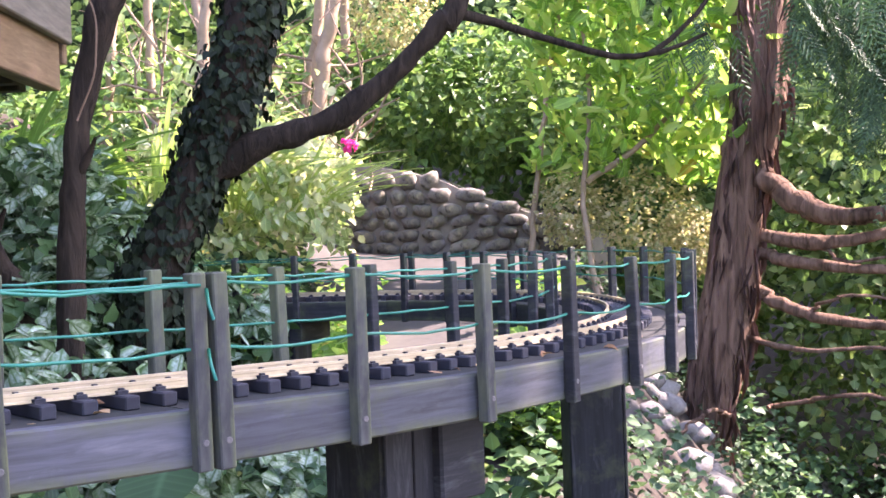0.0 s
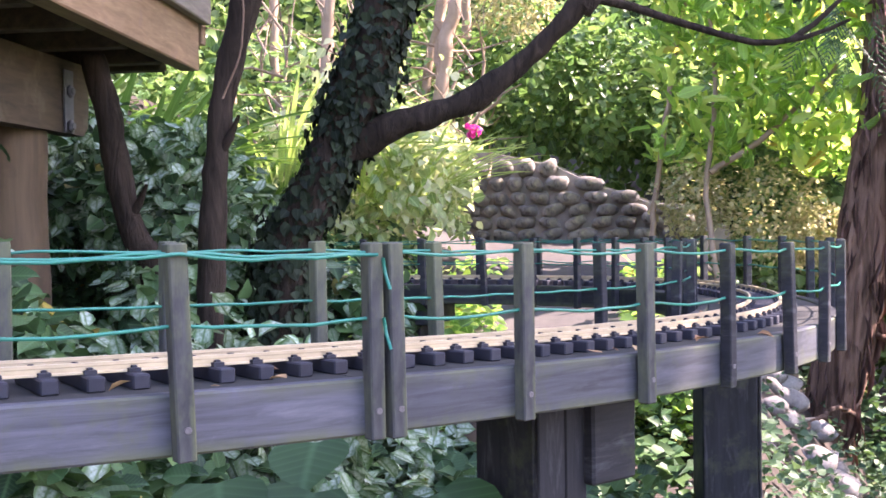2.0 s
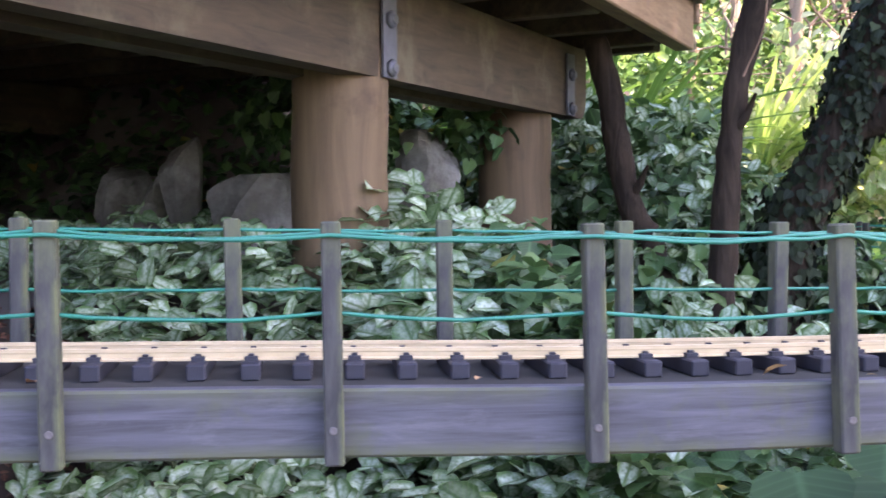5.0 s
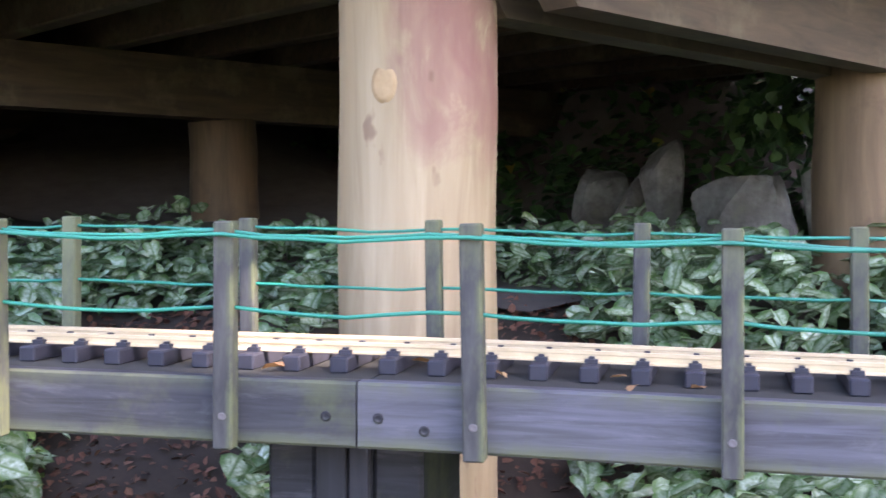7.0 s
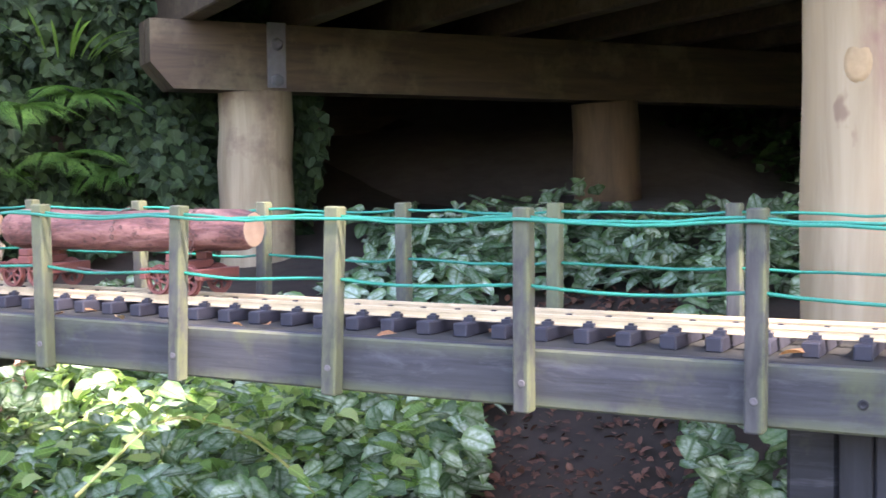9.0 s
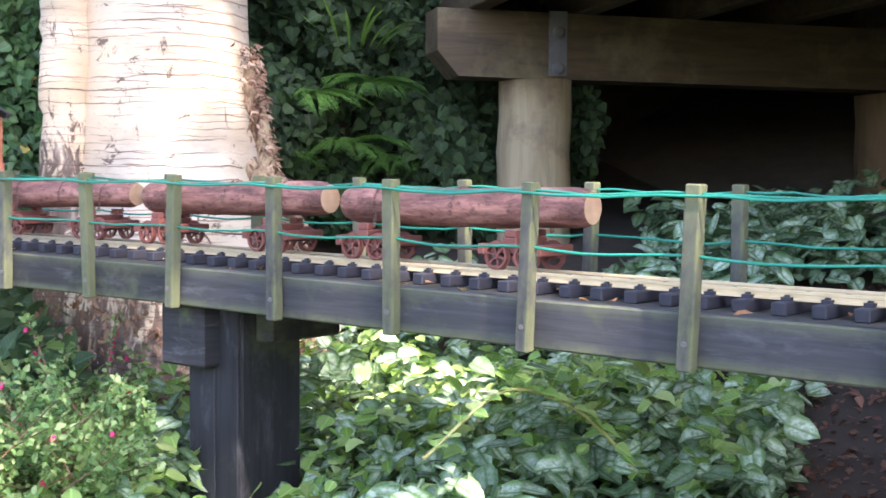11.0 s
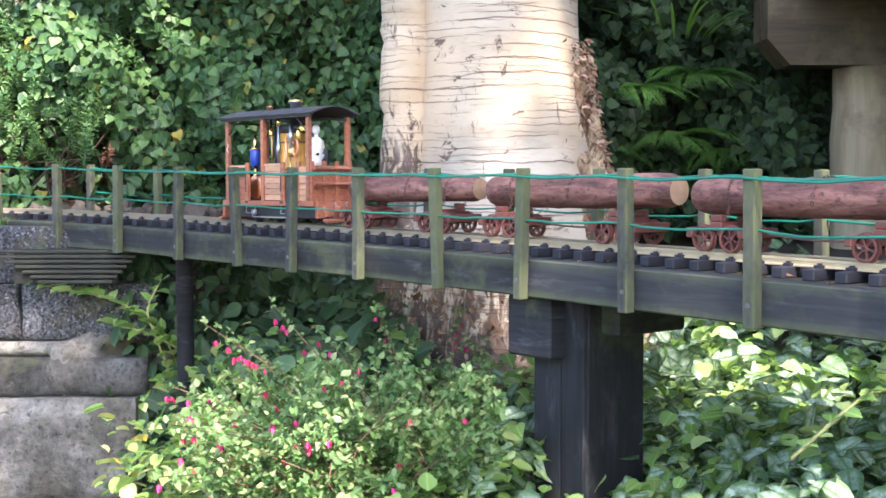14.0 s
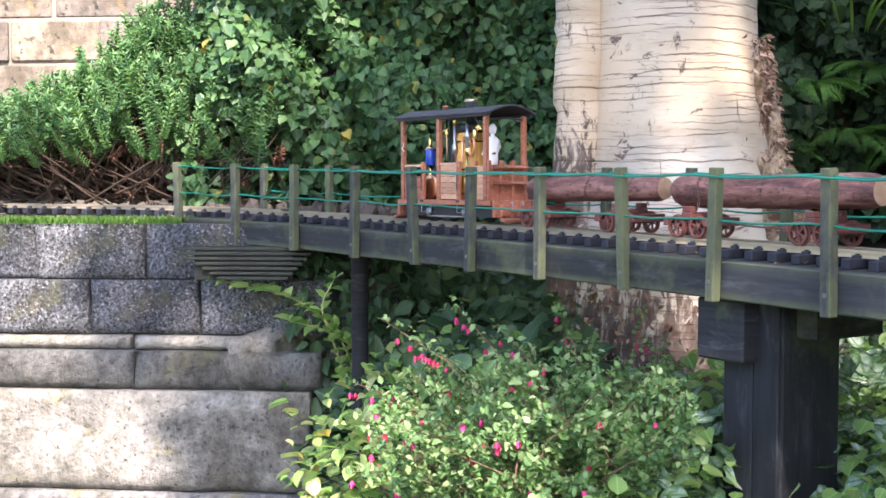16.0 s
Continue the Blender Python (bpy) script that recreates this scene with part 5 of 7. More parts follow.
# dry dusty earth that never sees rain, under the deck
bm = bmesh.new()
xs, ys = np.linspace(-4.8, -1.35, 40), np.linspace(1.25, 3.4, 26)
g = [[bm.verts.new((a, b, float(zz) + .014)) for b, zz in zip(ys, ground_z(np.full(26, a), ys))] for a in xs]
for i in range(39):
    for j in range(25):
        bm.faces.new((g[i][j], g[i + 1][j], g[i + 1][j + 1], g[i][j + 1])).smooth = True
tagged(part("dry_earth", bm, plain("dry_dust", (.105, .090, .078), .95, var=.45, scale=18, bumps=.9)), "dry dusty grey earth under the deck", "ground", kind="structure")

bm = bmesh.new()
_, cq = spline([(-.72, 2.02, 1.56), (-.50, 2.07, 1.42), (-.475, 2.08, 1.29), (-.515, 2.09, 1.19)], .02)
tube(bm, [tuple(p) for p in cq], .0018, 6)
tagged(part("cable", bm, M_TWIG), "thin brown cable hanging from the deck's edge", "cable")


# ---------------------------------------------------------------- planting
def add_cover(name, k, xr, yr, keep, h, size, shape, material, label, cat, wide=1.0):
    P, A, N = cover(k, xr, yr, keep, *h)
    return stuff(name, leaf_mesh(name, P, A, N, RNG.uniform(*size, len(P)), shape, material, wide), label, cat)


def bare(x, y):
    """How near a place is to the two bare patches of mulch."""
    d = np.full(np.shape(x), 9.0)
    for ax, ay, bx, by, r in ((-.98, .36, -1.75, .88, .13), (-.93, .82, -1.45, 1.32, .09)):
        t = np.clip(((x - ax) * (bx - ax) + (y - ay) * (by - ay)) / ((bx - ax)**2 + (by - ay)**2), 0, 1)
        d = np.minimum(d, np.hypot(x - ax - t * (bx - ax), y - ay - t * (by - ay)) - r)
    return d


# silver dead nettle under and behind the near side
add_cover("dead_nettle", 9000, (-2.6, .1), (-.4, 2.2), lambda x, y, n: (n > .24) & (n < 1.45) & (x * .8 + y * .6 < .95) & (x > -2.5) & (bare(x, y) > .02 * wob(x, y, 3)) & ((np.sin(x * 6) + np.cos(y * 7 + x * 3)) > -1.0),
          (.02, .095), (.028, .046), "oval", L_LAMIUM, "silver-variegated dead nettle covering the bank behind the track", "ground cover")
add_cover("dead_nettle", 4200, (-1.9, -.2), (-.5, 1.1), lambda x, y, n: (n > np.where(x < -1.3, -.08, -.22)) & (n < .45) & (bare(x, y) > 0) & (wob(x, y, .8) > np.where(x > -1.05, .45, -.75)), (.03, .15), (.024, .042), "oval", L_LAMIUM,
          "silver-variegated dead nettle under the trestle", "ground cover")
# lighter trailing leaves by the pier
add_cover("periwinkle", 4200, (-2.1, -1.2), (-.5, .6), lambda x, y, n: (n > -.2) & (n < .6) & (bare(x, y) > 0) & (x < -1.30 - .12 * np.sin(9 * y)) & (wob(x + .3, y, 1.1) > -.7), (.02, .15), (.014, .034), "oval", L_LAMGREEN,
          "bright green trailing periwinkle under the trestle", "ground cover")
add_cover("periwinkle", 800, (-2.28, -1.72), (-.74, -.50), lambda x, y, n: (n > -.30) & (n < .12), (.03, .20), (.013, .030), "oval", L_LIME, "yellow-green leafy plants beside the concrete wall", "ground cover")
add_cover("bark_litter", 3200, (-1.9, -.7), (.1, 1.5), lambda x, y, n: bare(x, y) < .03, (.0, .014), (.006, .019), "lance", L_BROWN, "brown bark mulch on bare soil", "mulch", 2.0)
# ivy behind the doubled post, and broad leaves below it
add_cover("ivy", 15000, (-2.2, .0), (1.2, 4.2), lambda x, y, n: (n > .35) & (x * .8 + y * .6 > .35) & (x < -.30) & (x > -2.2) & ((y > 2.35) | (x > -.75)), (.03, .20), (.022, .044), "round", L_IVY, "dark ivy and mixed leaves covering the bank under the trees", "ground cover")
add_cover("broad_leaves", 900, (-.7, .4), (.5, 2.9), lambda x, y, n: (n > .08) & (n < .9) & (x * .8 + y * .6 > .4) & (x < .27) & (n > .08 + .2 * (x > .1)), (.02, .11), (.038, .068), "broad", L_BIG, "large rounded dark green leaves below the trestle", "plant")
add_cover("ivy", 14000, (.4, 3.0), (2.0, 5.6), lambda x, y, n: (n < -.12) & ~((x < .86) & (y > 3.6) & (y < 4.7) & (wob(x * 3, y * 3) > -.9)), (.01, .11), (.018, .036), "ovate", L_SHADE, "ivy and brambles round the foot of the conifer", "ground cover")
add_cover("ivy", 7000, (.98, 3.0), (3.2, 5.6), lambda x, y, n: n < -.2, (.04, .36), (.024, .050), "ovate", L_IVY, "leafy ivy and brambles beyond the conifer's foot", "ground cover")
add_cover("small_leaves", 2500, (-.7, .4), (3.0, 4.2), lambda x, y, n: (x < -.25) | (x > .15), (.03, .22), (.03, .05), "ovate", L_SHRUB, "sunlit low leaves by the path", "ground cover")

k = 14500
cs = [(1.7 + .5 * i, 5.6 - .12 * i, z) for i in range(5) for z in (.2, .7, 1.2 - .25 * (i > 0))] + [(2.4, 4.3, .1), (2.9, 4.0, .3), (1.6, 5.8, .5), (1.0, 5.9, .8), (1.25, 6.0, 1.3), (.8, 6.1, 1.5), (.9, 5.7, .5), (1.5, 6.1, 1.7)]
P, A, N = blob_leaves(cs, [.42] * len(cs), k)
half = RNG.random(k) < .55
stuff("dark_shrubs", leaf_mesh("dark_shrubs", P[half], A[half], N[half], RNG.uniform(.04, .08, half.sum()), "ovate", L_FAR), "shaded shrubs beyond the conifer", "shrubs")
stuff("light_shrubs", leaf_mesh("light_shrubs", P[~half], A[~half], N[~half], RNG.uniform(.03, .06, (~half).sum()), "ovate", L_FAR), "light green small-leaved shrubs beyond the conifer", "shrubs")

add_cover("dead_nettle", 9000, (-1.9, -.2), (1.2, 3.05), lambda x, y, n: (n > .25) & (x * .8 + y * .6 > .15) & (x < -.12) & (x > -1.0), (.03, .15), (.030, .052), "ovate", L_LAMIUM,
          "silver-marked leaves filling the bank round the slim trunks", "ground cover")
add_cover("small_leaves", 7000, (-.25, 1.0), (1.4, 4.3), lambda x, y, n: (np.abs(y - 2.68) + np.abs(x - .4) > .25) & ((n > .15) | (n < -.1)) & (y < 3.2 + 2 * x) & ((x < .42) | (y < 2.5)), (.02, .13), (.025, .05), "ovate", L_IVY, "low green leaves under the hairpin", "ground cover")
add_cover("ivy", 13000, (-3.4, -.55), (2.25, 4.7), lambda x, y, n: ((n > .3) | (y > 3.3)) & (wob(x, y, 1.2) > -1.1), (.02, .20), (.028, .055), "ovate", L_IVY, "mixed dark green leaves on the bank behind the deck", "ground cover")
# ivy wall behind the left end
k = 29000
y, z = RNG.uniform(-1.15, .80, k), RNG.uniform(.86, 1.75, k)
x = -2.92 + .16 * np.abs(wob(y * 1.1, z * 1.3)) + .05 * wob(y * 3.1, z * 2.7) + RNG.uniform(0, .09, k)
P = np.stack([x, y, z], 1)
A = unit(rand_dirs(k) * .6 + np.array([.25, 0, -.6]))
N = unit(rand_dirs(k) * .65 + np.array([.8, 0, .45]))
left = y < -.12
stuff("ivy", leaf_mesh("ivy", P[left], A[left], N[left], RNG.uniform(.013, .029, left.sum()), "round", L_IVY), "dense green ivy hanging over the bank", "ivy")
stuff("ivy", leaf_mesh("ivy", P[~left], A[~left], N[~left], RNG.uniform(.016, .034, (~left).sum()), "round", L_IVYSHADED), "ivy on the shaded bank beside the deck, its shade in the leaf colour", "ivy")


# ferns
def fern(base, direction, length, k=22):
    Ps, As, Ns, S = [], [], [], []
    d = np.array(direction, float)
    for t in np.linspace(.12, 1, k):
        p = np.array(base) + d * length * t + np.array([0, 0, .35 * length * t - .75 * length * t * t])
        tan = unit(d + np.array([0, 0, .35 - 1.5 * t]))
        side = unit(np.cross(tan, [0, 0, 1.0]))
        w = length * .34 * math.sin(math.pi * min(1, t * .9 + .12))**.8
        for sg in (-1, 1):
            for f in np.linspace(.12, 1, 7):
                q = p + side * sg * w * f - np.array([0, 0, .12 * w * f])
                for s2 in (-1, 1):
                    Ps.append(q)
                    As.append(side * sg * .5 + tan * s2)
                    Ns.append([0, 0, 1])
                    S.append(w * .26 * (1.15 - f))
    return Ps, As, Ns, S


ferns = [(-2.74, .08), (-2.74, .24), (-2.76, .36), (-2.72, .15), (-2.76, .29)]
for i, (x, y) in enumerate(ferns):
    th = thing("fern", "green fern with arching feathery fronds on the bank", "fern", "ferns on the bank")
    z = (1.03, 1.05, 1.03, 1.15, 1.18)[i]
    allP, allA, allN, allS = [], [], [], []
    for a in np.linspace(-1.2, 1.2, 7):
        d = (math.cos(a + random.gauss(0, .1)), math.sin(a), random.uniform(.0, .3))
        p, aa, n, sz = fern((x, y, z), d, random.uniform(.12, .18), 30)
        allP += p
        allA += aa
        allN += n
        allS += sz
    ob = new("frond", leaf_mesh("frond", allP, unit(np.array(allA)), np.array(allN, float), allS, "lance", L_FERN, 1.0))
    ob.parent = th

# small-leaved shrub on the terrace
shrub = thing("hebe_shrub", "bushy small-leaved evergreen shrub with bare brown stems below", "shrub")
Ps, As, Ns = [], [], []
bm = bmesh.new()
random.seed(9)
Pd, Ad, Nd = [], [], []
for k in range(1150):
    dead = k >= 930
    ty = random.uniform(-1.80, -.90)
    top = float(np.interp(ty, [-1.80, -1.60, -1.45, -1.33, -1.20, -1.0], [1.08, 1.16, 1.22, 1.30, 1.41, 1.44]))
    f = random.random()**.8
    tz = random.uniform(.95, 1.07) if dead else 1.07 + (top - 1.07) * f
    deep = random.random()**1.6 * .26
    tip = Vector((-2.60 - .24 * f - deep - (.10 if dead else 0), ty + random.gauss(0, .02), tz))
    u = Vector((random.uniform(.15, .8), (ty + 1.22) * .9 + random.gauss(0, .28), random.uniform(.35, .95) if not dead else random.uniform(-.5, .4))).normalized()
    L = random.uniform(.075, .135)
    start = tip - u * L
    b = Vector((random.uniform(-3.0, -2.86), ty * .6 - .52 + random.gauss(0, .12), .90))
    mid = b * .4 + start * .6 + Vector((random.gauss(.02, .03), random.gauss(0, .06), random.gauss(-.02, .03)))
    tube(bm, [b, mid, start, tip], [.0032, .0024, .0016, .0008], 5)
    s1 = u.cross(Vector(rand_dirs(1)[0])).normalized()
    s2 = u.cross(s1)
    for i, t in enumerate(np.linspace(0, 1, 26)):
        p = start + u * (L * t) + Vector((0, 0, -.012 * math.sin(math.pi * t)))
        for side in ((s1, -s1) if i % 2 else (s2, -s2)):
            (Pd if dead else Ps).append(p)
            (Ad if dead else As).append(np.array(u) * .75 + np.array(side))
            (Nd if dead else Ns).append(np.array(u) - np.array(side) * .5)
random.seed(1)
part("branchwork", bm, plain("dark_brown_stem", (.055, .034, .022), .85, var=.4, scale=50), shrub)["kind"] = "stuff"
ob = new("foliage", leaf_mesh("foliage", Ps, unit(np.array(As)), np.array(Ns), RNG.uniform(.012, .019, len(Ps)), "ovate", L_HEBE, .38))
ob.parent = shrub
ob = new("dead_foliage", leaf_mesh("dead_foliage", Pd, unit(np.array(Ad)), np.array(Nd), RNG.uniform(.010, .017, len(Pd)), "ovate", L_BROWN, .4))
ob.parent = shrub
k = 1500
P = np.stack([RNG.uniform(-3.1, -2.8, k), RNG.uniform(-1.9, -.9, k), .90 + .16 * RNG.random(k)**2], 1)
stuff("dry_litter", leaf_mesh("dry_litter", P, rand_dirs(k, .5), rand_dirs(k), RNG.uniform(.02, .04, k), "lance", L_BROWN), "dry brown twigs and dead leaves under the shrub", "litter")

# fuchsia below the near line
fu = thing("fuchsia_bush", "sprawling fuchsia with small leaves and pink drooping flowers", "shrub")
Ps, As, Ns, Fp = [], [], [], []
bm = bmesh.new()
random.seed(21)
for k in range(430):
    b = Vector((random.uniform(-1.95, -1.60), random.uniform(-.52, -.18), .45))
    ty = random.uniform(-.60, -.20)
    tip = Vector((random.uniform(-1.98, -1.50), ty, random.uniform(.50, .765 - .25 * abs(ty + .32))))
    midp = (b + tip) / 2 + Vector((0, 0, .06))
    tube(bm, [b, midp, tip], [.0014, .0010, .0006], 4)
    for t in np.linspace(.30, 1, 31):
        p = b * (1 - t)**2 + midp * 2 * t * (1 - t) + tip * t * t
        d = (tip - midp).normalized()
        for s2 in range(3):
            Ps.append(np.array(p) + RNG.normal(0, .004, 3))
            As.append(np.array(d) * .3 + rand_dirs(1)[0])
            Ns.append(rand_dirs(1)[0] * .5 + np.array([.3, 0, .8]))
    if k % 5 == 0 or (ty < -.38 and k % 3 == 0):
        Fp.append(np.array(tip))
for b, tip in [((-1.80, -.40, .60), (-1.86, -.60, .775)), ((-1.82, -.42, .62), (-1.84, -.55, .745)), ((-1.78, -.36, .60), (-1.85, -.50, .800)), ((-1.76, -.46, .58), (-1.80, -.64, .70)), ((-1.78, -.30, .62), (-1.86, -.36, .80)), ((-1.80, -.26, .62), (-1.88, -.24, .79)), ((-1.76, -.34, .62), (-1.80, -.44, .775))]:
    b, tip = Vector(b), Vector(tip)
    midp = (b + tip) / 2 + Vector((.02, -.01, .07))
    tube(bm, [b, b * .25 + midp * .5 + tip * .25, tip], [.0016, .0012, .0006], 5)
    for t in np.linspace(.35, 1, 15):
        p = b * (1 - t)**2 + midp * 2 * t * (1 - t) + tip * t * t
        for s2 in range(2):
            Ps.append(np.array(p) + RNG.normal(0, .003, 3))
            As.append(np.array((tip - midp).normalized()) * .5 + rand_dirs(1)[0])
            Ns.append(rand_dirs(1)[0] * .5 + np.array([.3, 0, .8]))
        if t > .6 and RNG.random() < .4:
            Fp.append(np.array(p) - np.array([0, 0, .010]))
part("branchwork", bm, M_TWIG, fu)["kind"] = "stuff"
ob = new("foliage", leaf_mesh("foliage", Ps, unit(np.array(As)), np.array(Ns), RNG.uniform(.005, .0135, len(Ps)), "ovate", L_FUCHSIA, .78))
ob.parent = fu
Q, QA, QN = [], [], []
for p in Fp:
    for a in np.linspace(0, 6.283, 6)[:-1]:
        Q.append(p + np.array([0, 0, -.008]))
        QA.append([math.cos(a) * .5, math.sin(a) * .5, -1])
        QN.append([math.cos(a), math.sin(a), .4])
ob = new("blossom", leaf_mesh("blossom", Q, unit(np.array(QA, float)), np.array(QN, float), RNG.uniform(.006, .012, len(Q)), "lance", L_FUCHSIAFLOWER, 1.0))
ob.parent = fu
random.seed(1)


# leafy bank round the feet of the trees
P, A, N = blob_leaves([(-.86, 2.86, .93), (-1.02, 2.90, 1.00), (-.72, 2.98, .88), (-1.22, 2.92, 1.02), (-1.40, 3.0, 1.06), (-.98, 3.15, 1.10), (-1.25, 3.2, 1.14), (-.80, 2.55, .80), (-.66, 2.90, .80), (-.46, 2.86, .74)], [.19, .18, .17, .19, .2, .15, .16, .13, .15, .13], 5200, hollow=.45)
half = RNG.random(len(P)) < .45
stuff("ivy", leaf_mesh("ivy", P[half], A[half], N[half], RNG.uniform(.028, .055, half.sum()), "ovate", L_IVY), "dark mixed leaves on the bank behind the slim trunks", "ground cover")
stuff("dead_nettle", leaf_mesh("dead_nettle", P[~half], A[~half], N[~half], RNG.uniform(.028, .052, (~half).sum()), "oval", L_LAMIUM), "silver-marked leaves on the bank behind the slim trunks", "ground cover")

# strap-leaved clumps behind the trees
def strap_clump(x, y, z, k, length, label, pale=False):
    a = RNG.uniform(0, 6.283, k)
    P = np.stack([x + .08 * np.cos(a), y + .08 * np.sin(a), np.full(k, z)], 1)
    A = unit(np.stack([np.cos(a) * .55, np.sin(a) * .55, RNG.uniform(.5, 1.2, k)], 1))
    N = unit(np.stack([-np.cos(a), -np.sin(a), np.full(k, .8)], 1))
    th = thing("strap_leaf_plant", label, "plant", "strap-leaved plants")
    L = RNG.uniform(.6, 1.1, k) * length
    for i in range(k):
        ob = new("blade", leaf_mesh("blade", P[i:i + 1], A[i:i + 1], N[i:i + 1], L[i:i + 1], "strap", L_PALESTRAP if pale else L_GRASS, 1.0 if pale else 1.6))
        ob.parent = th
    return th


for x, y, z, k, L in [(-1.30, 3.55, 1.06, 150, .50), (-1.48, 3.7, 1.06, 150, .50), (-1.75, 3.8, 1.10, 150, .55), (-1.20, 4.3, 1.0, 110, .55), (-2.0, 3.7, 1.12, 120, .5)]:
    strap_clump(x, y, z, k // 2, L, "clump of arching bright green strap leaves")
for x, y, z, k, L in [(-.66, 4.5, 1.0, 45, .45), (-.85, 4.5, 1.05, 45, .5), (-1.05, 4.2, 1.1, 45, .5)]:
    strap_clump(x, y, z, k, L, "thin clump of pale arching strap leaves in full sun", True)
strap_clump(-2.82, .27, 1.26, 26, .13, "small clump of green strap leaves on the shaded bank")

# sunlit shrub to one side of the stone wall
sh = thing("sunlit_shrub", "leafy shrub with bright yellow-green sunlit leaves", "shrub")
k = 2500
P = np.stack([RNG.uniform(.25, 1.15, k), RNG.uniform(4.65, 5.25, k), RNG.uniform(1.12, 2.3, k)], 1)
P = P[(wob(P[:, 0] * 1.9, P[:, 2] * 1.9, 1.0) > -.55) & (P[:, 2] > 1.22 - .1 * P[:, 0])]
A = unit(rand_dirs(len(P)) * .8 + np.array([.1, -.2, .6]))
N = unit(rand_dirs(len(P)) * .55 + np.array([.55, -.05, .6]))
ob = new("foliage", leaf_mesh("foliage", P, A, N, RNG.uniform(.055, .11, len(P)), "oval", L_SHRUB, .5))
ob.parent = sh
for pts in [[(.50, 4.8, .7), (.46, 4.85, 1.1), (.50, 4.9, 1.5), (.45, 5.0, 2.0)], [(.47, 4.85, 1.15), (.7, 4.85, 1.3), (.95, 4.85, 1.55)], [(.24, 5.0, .8), (.30, 5.0, 1.3), (.4, 5.1, 1.9)]]:
    part("stem", limb(pts, [.013, .011, .009, .006][:len(pts)], .003, 8), M_PALESTEM, sh)

# distant woodland behind the garden
bm = bmesh.new()
cols = []
for k in range(41):
    a = radians(-80 + 125 * k / 40)
    cols.append([bm.verts.new((10.5 * math.sin(a), .5 + 10.5 * math.cos(a), z)) for z in (-1.0, 2.0, 5.0, 8.5)])
for p, q in zip(cols, cols[1:]):
    for i in range(3):
        bm.faces.new((p[i], q[i], q[i + 1], p[i + 1]))


def woodland(nt, b):
    big = tex(nt, coords(nt), 1.6, 5, .65, .5)
    small = tex(nt, coords(nt), 9, 6, .7, .6)
    c = mix(nt, ramp(nt, small, [(.36, (.010, .022, .008)), (.52, (.045, .085, .022)), (.68, (.17, .25, .075))]), (.012, .020, .009), ramp(nt, big, [(.40, .75), (.62, .0)]))
    nt.links.new(c, b.inputs["Base Color"])
    bump(nt, b, small, 1.0, .15)


tagged(part("backdrop", bm, mat("far_woodland", woodland, .9, spec=.1)), "shaded green woodland closing the distance", "backdrop", kind="structure")

# dense planting that closes the view behind
def hedge(name, cs, rs, k, size, material, label):
    P, A, N = blob_leaves(cs, rs, k)
    return stuff(name, leaf_mesh(name, P, A, N, RNG.uniform(*size, len(P)), "ovate", material), label, "shrubs")


rs = np.random.default_rng(3)
cs, rr = [], []
for k in range(80):
    a = rs.uniform(-1.05, 1.0)
    d = rs.uniform(6.2, 8.0)
    cs.append((math.sin(a) * d, .5 + math.cos(a) * d, rs.uniform(.9, 2.7)))
    rr.append(rs.uniform(.5, .85))
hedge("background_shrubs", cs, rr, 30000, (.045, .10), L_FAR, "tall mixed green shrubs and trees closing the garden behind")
hedge("background_shrubs", [(-.9, 5.9, 1.5), (-1.6, 5.6, 1.4), (-.3, 6.1, 1.7), (.1, 6.2, 1.6), (.5, 6.1, 1.5), (-2.3, 5.2, 1.6), (-2.9, 4.9, 1.8)], [.45, .45, .4, .4, .4, .5, .6], 11000, (.03, .065), L_BACK, "leafy green shrubs above the stone wall")
hedge("pale_bush", [(-.35, 5.5, 2.0), (-.2, 5.5, 2.25), (.42, 5.0, 1.05), (.72, 5.0, 1.0), (.9, 5.1, .9)], [.20, .22, .15, .2, .14], 6500, (.012, .026), L_PALEBUSH, "dry pale small-leaved bush in full sun")
k = 4000
P = np.stack([RNG.uniform(-1.10, -.46, k), RNG.uniform(4.15, 5.1, k), 1.18 + RNG.normal(0, .17, k)], 1)
P[:, 2] = np.clip(P[:, 2], .80, 1.60) - .25 * np.clip(P[:, 0] + .62, 0, 1)
P = P[wob(P[:, 0] * 2.2, P[:, 2] * 2.4, 1.0) > -.35]
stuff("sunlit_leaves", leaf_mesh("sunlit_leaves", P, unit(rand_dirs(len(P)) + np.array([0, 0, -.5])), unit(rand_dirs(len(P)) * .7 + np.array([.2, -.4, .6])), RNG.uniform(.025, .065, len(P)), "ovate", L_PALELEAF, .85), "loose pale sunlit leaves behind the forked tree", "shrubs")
for i, pts in enumerate([[(-1.2, 5.2, .9), (-1.12, 5.2, 1.6), (-1.25, 5.3, 2.6)], [(-1.0, 5.3, .9), (-.92, 5.3, 1.5), (-.70, 5.4, 2.6)], [(-1.75, 5.6, .9), (-1.7, 5.6, 1.6), (-1.6, 5.6, 2.6)], [(-1.45, 5.7, .9), (-1.52, 5.7, 1.8), (-1.5, 5.7, 2.8)], [(-.85, 5.6, 1.0), (-.75, 5.6, 1.7), (-.55, 5.6, 2.6)], [(-.6, 5.9, 1.0), (-.62, 5.9, 2.8)]]):
    tagged(part("pale_stem", limb(pts, [.022] * len(pts), .004, 10, .2), M_PALESTEM), "pale brown bare stem among the shrubs", "tree stem", "stems among the shrubs")
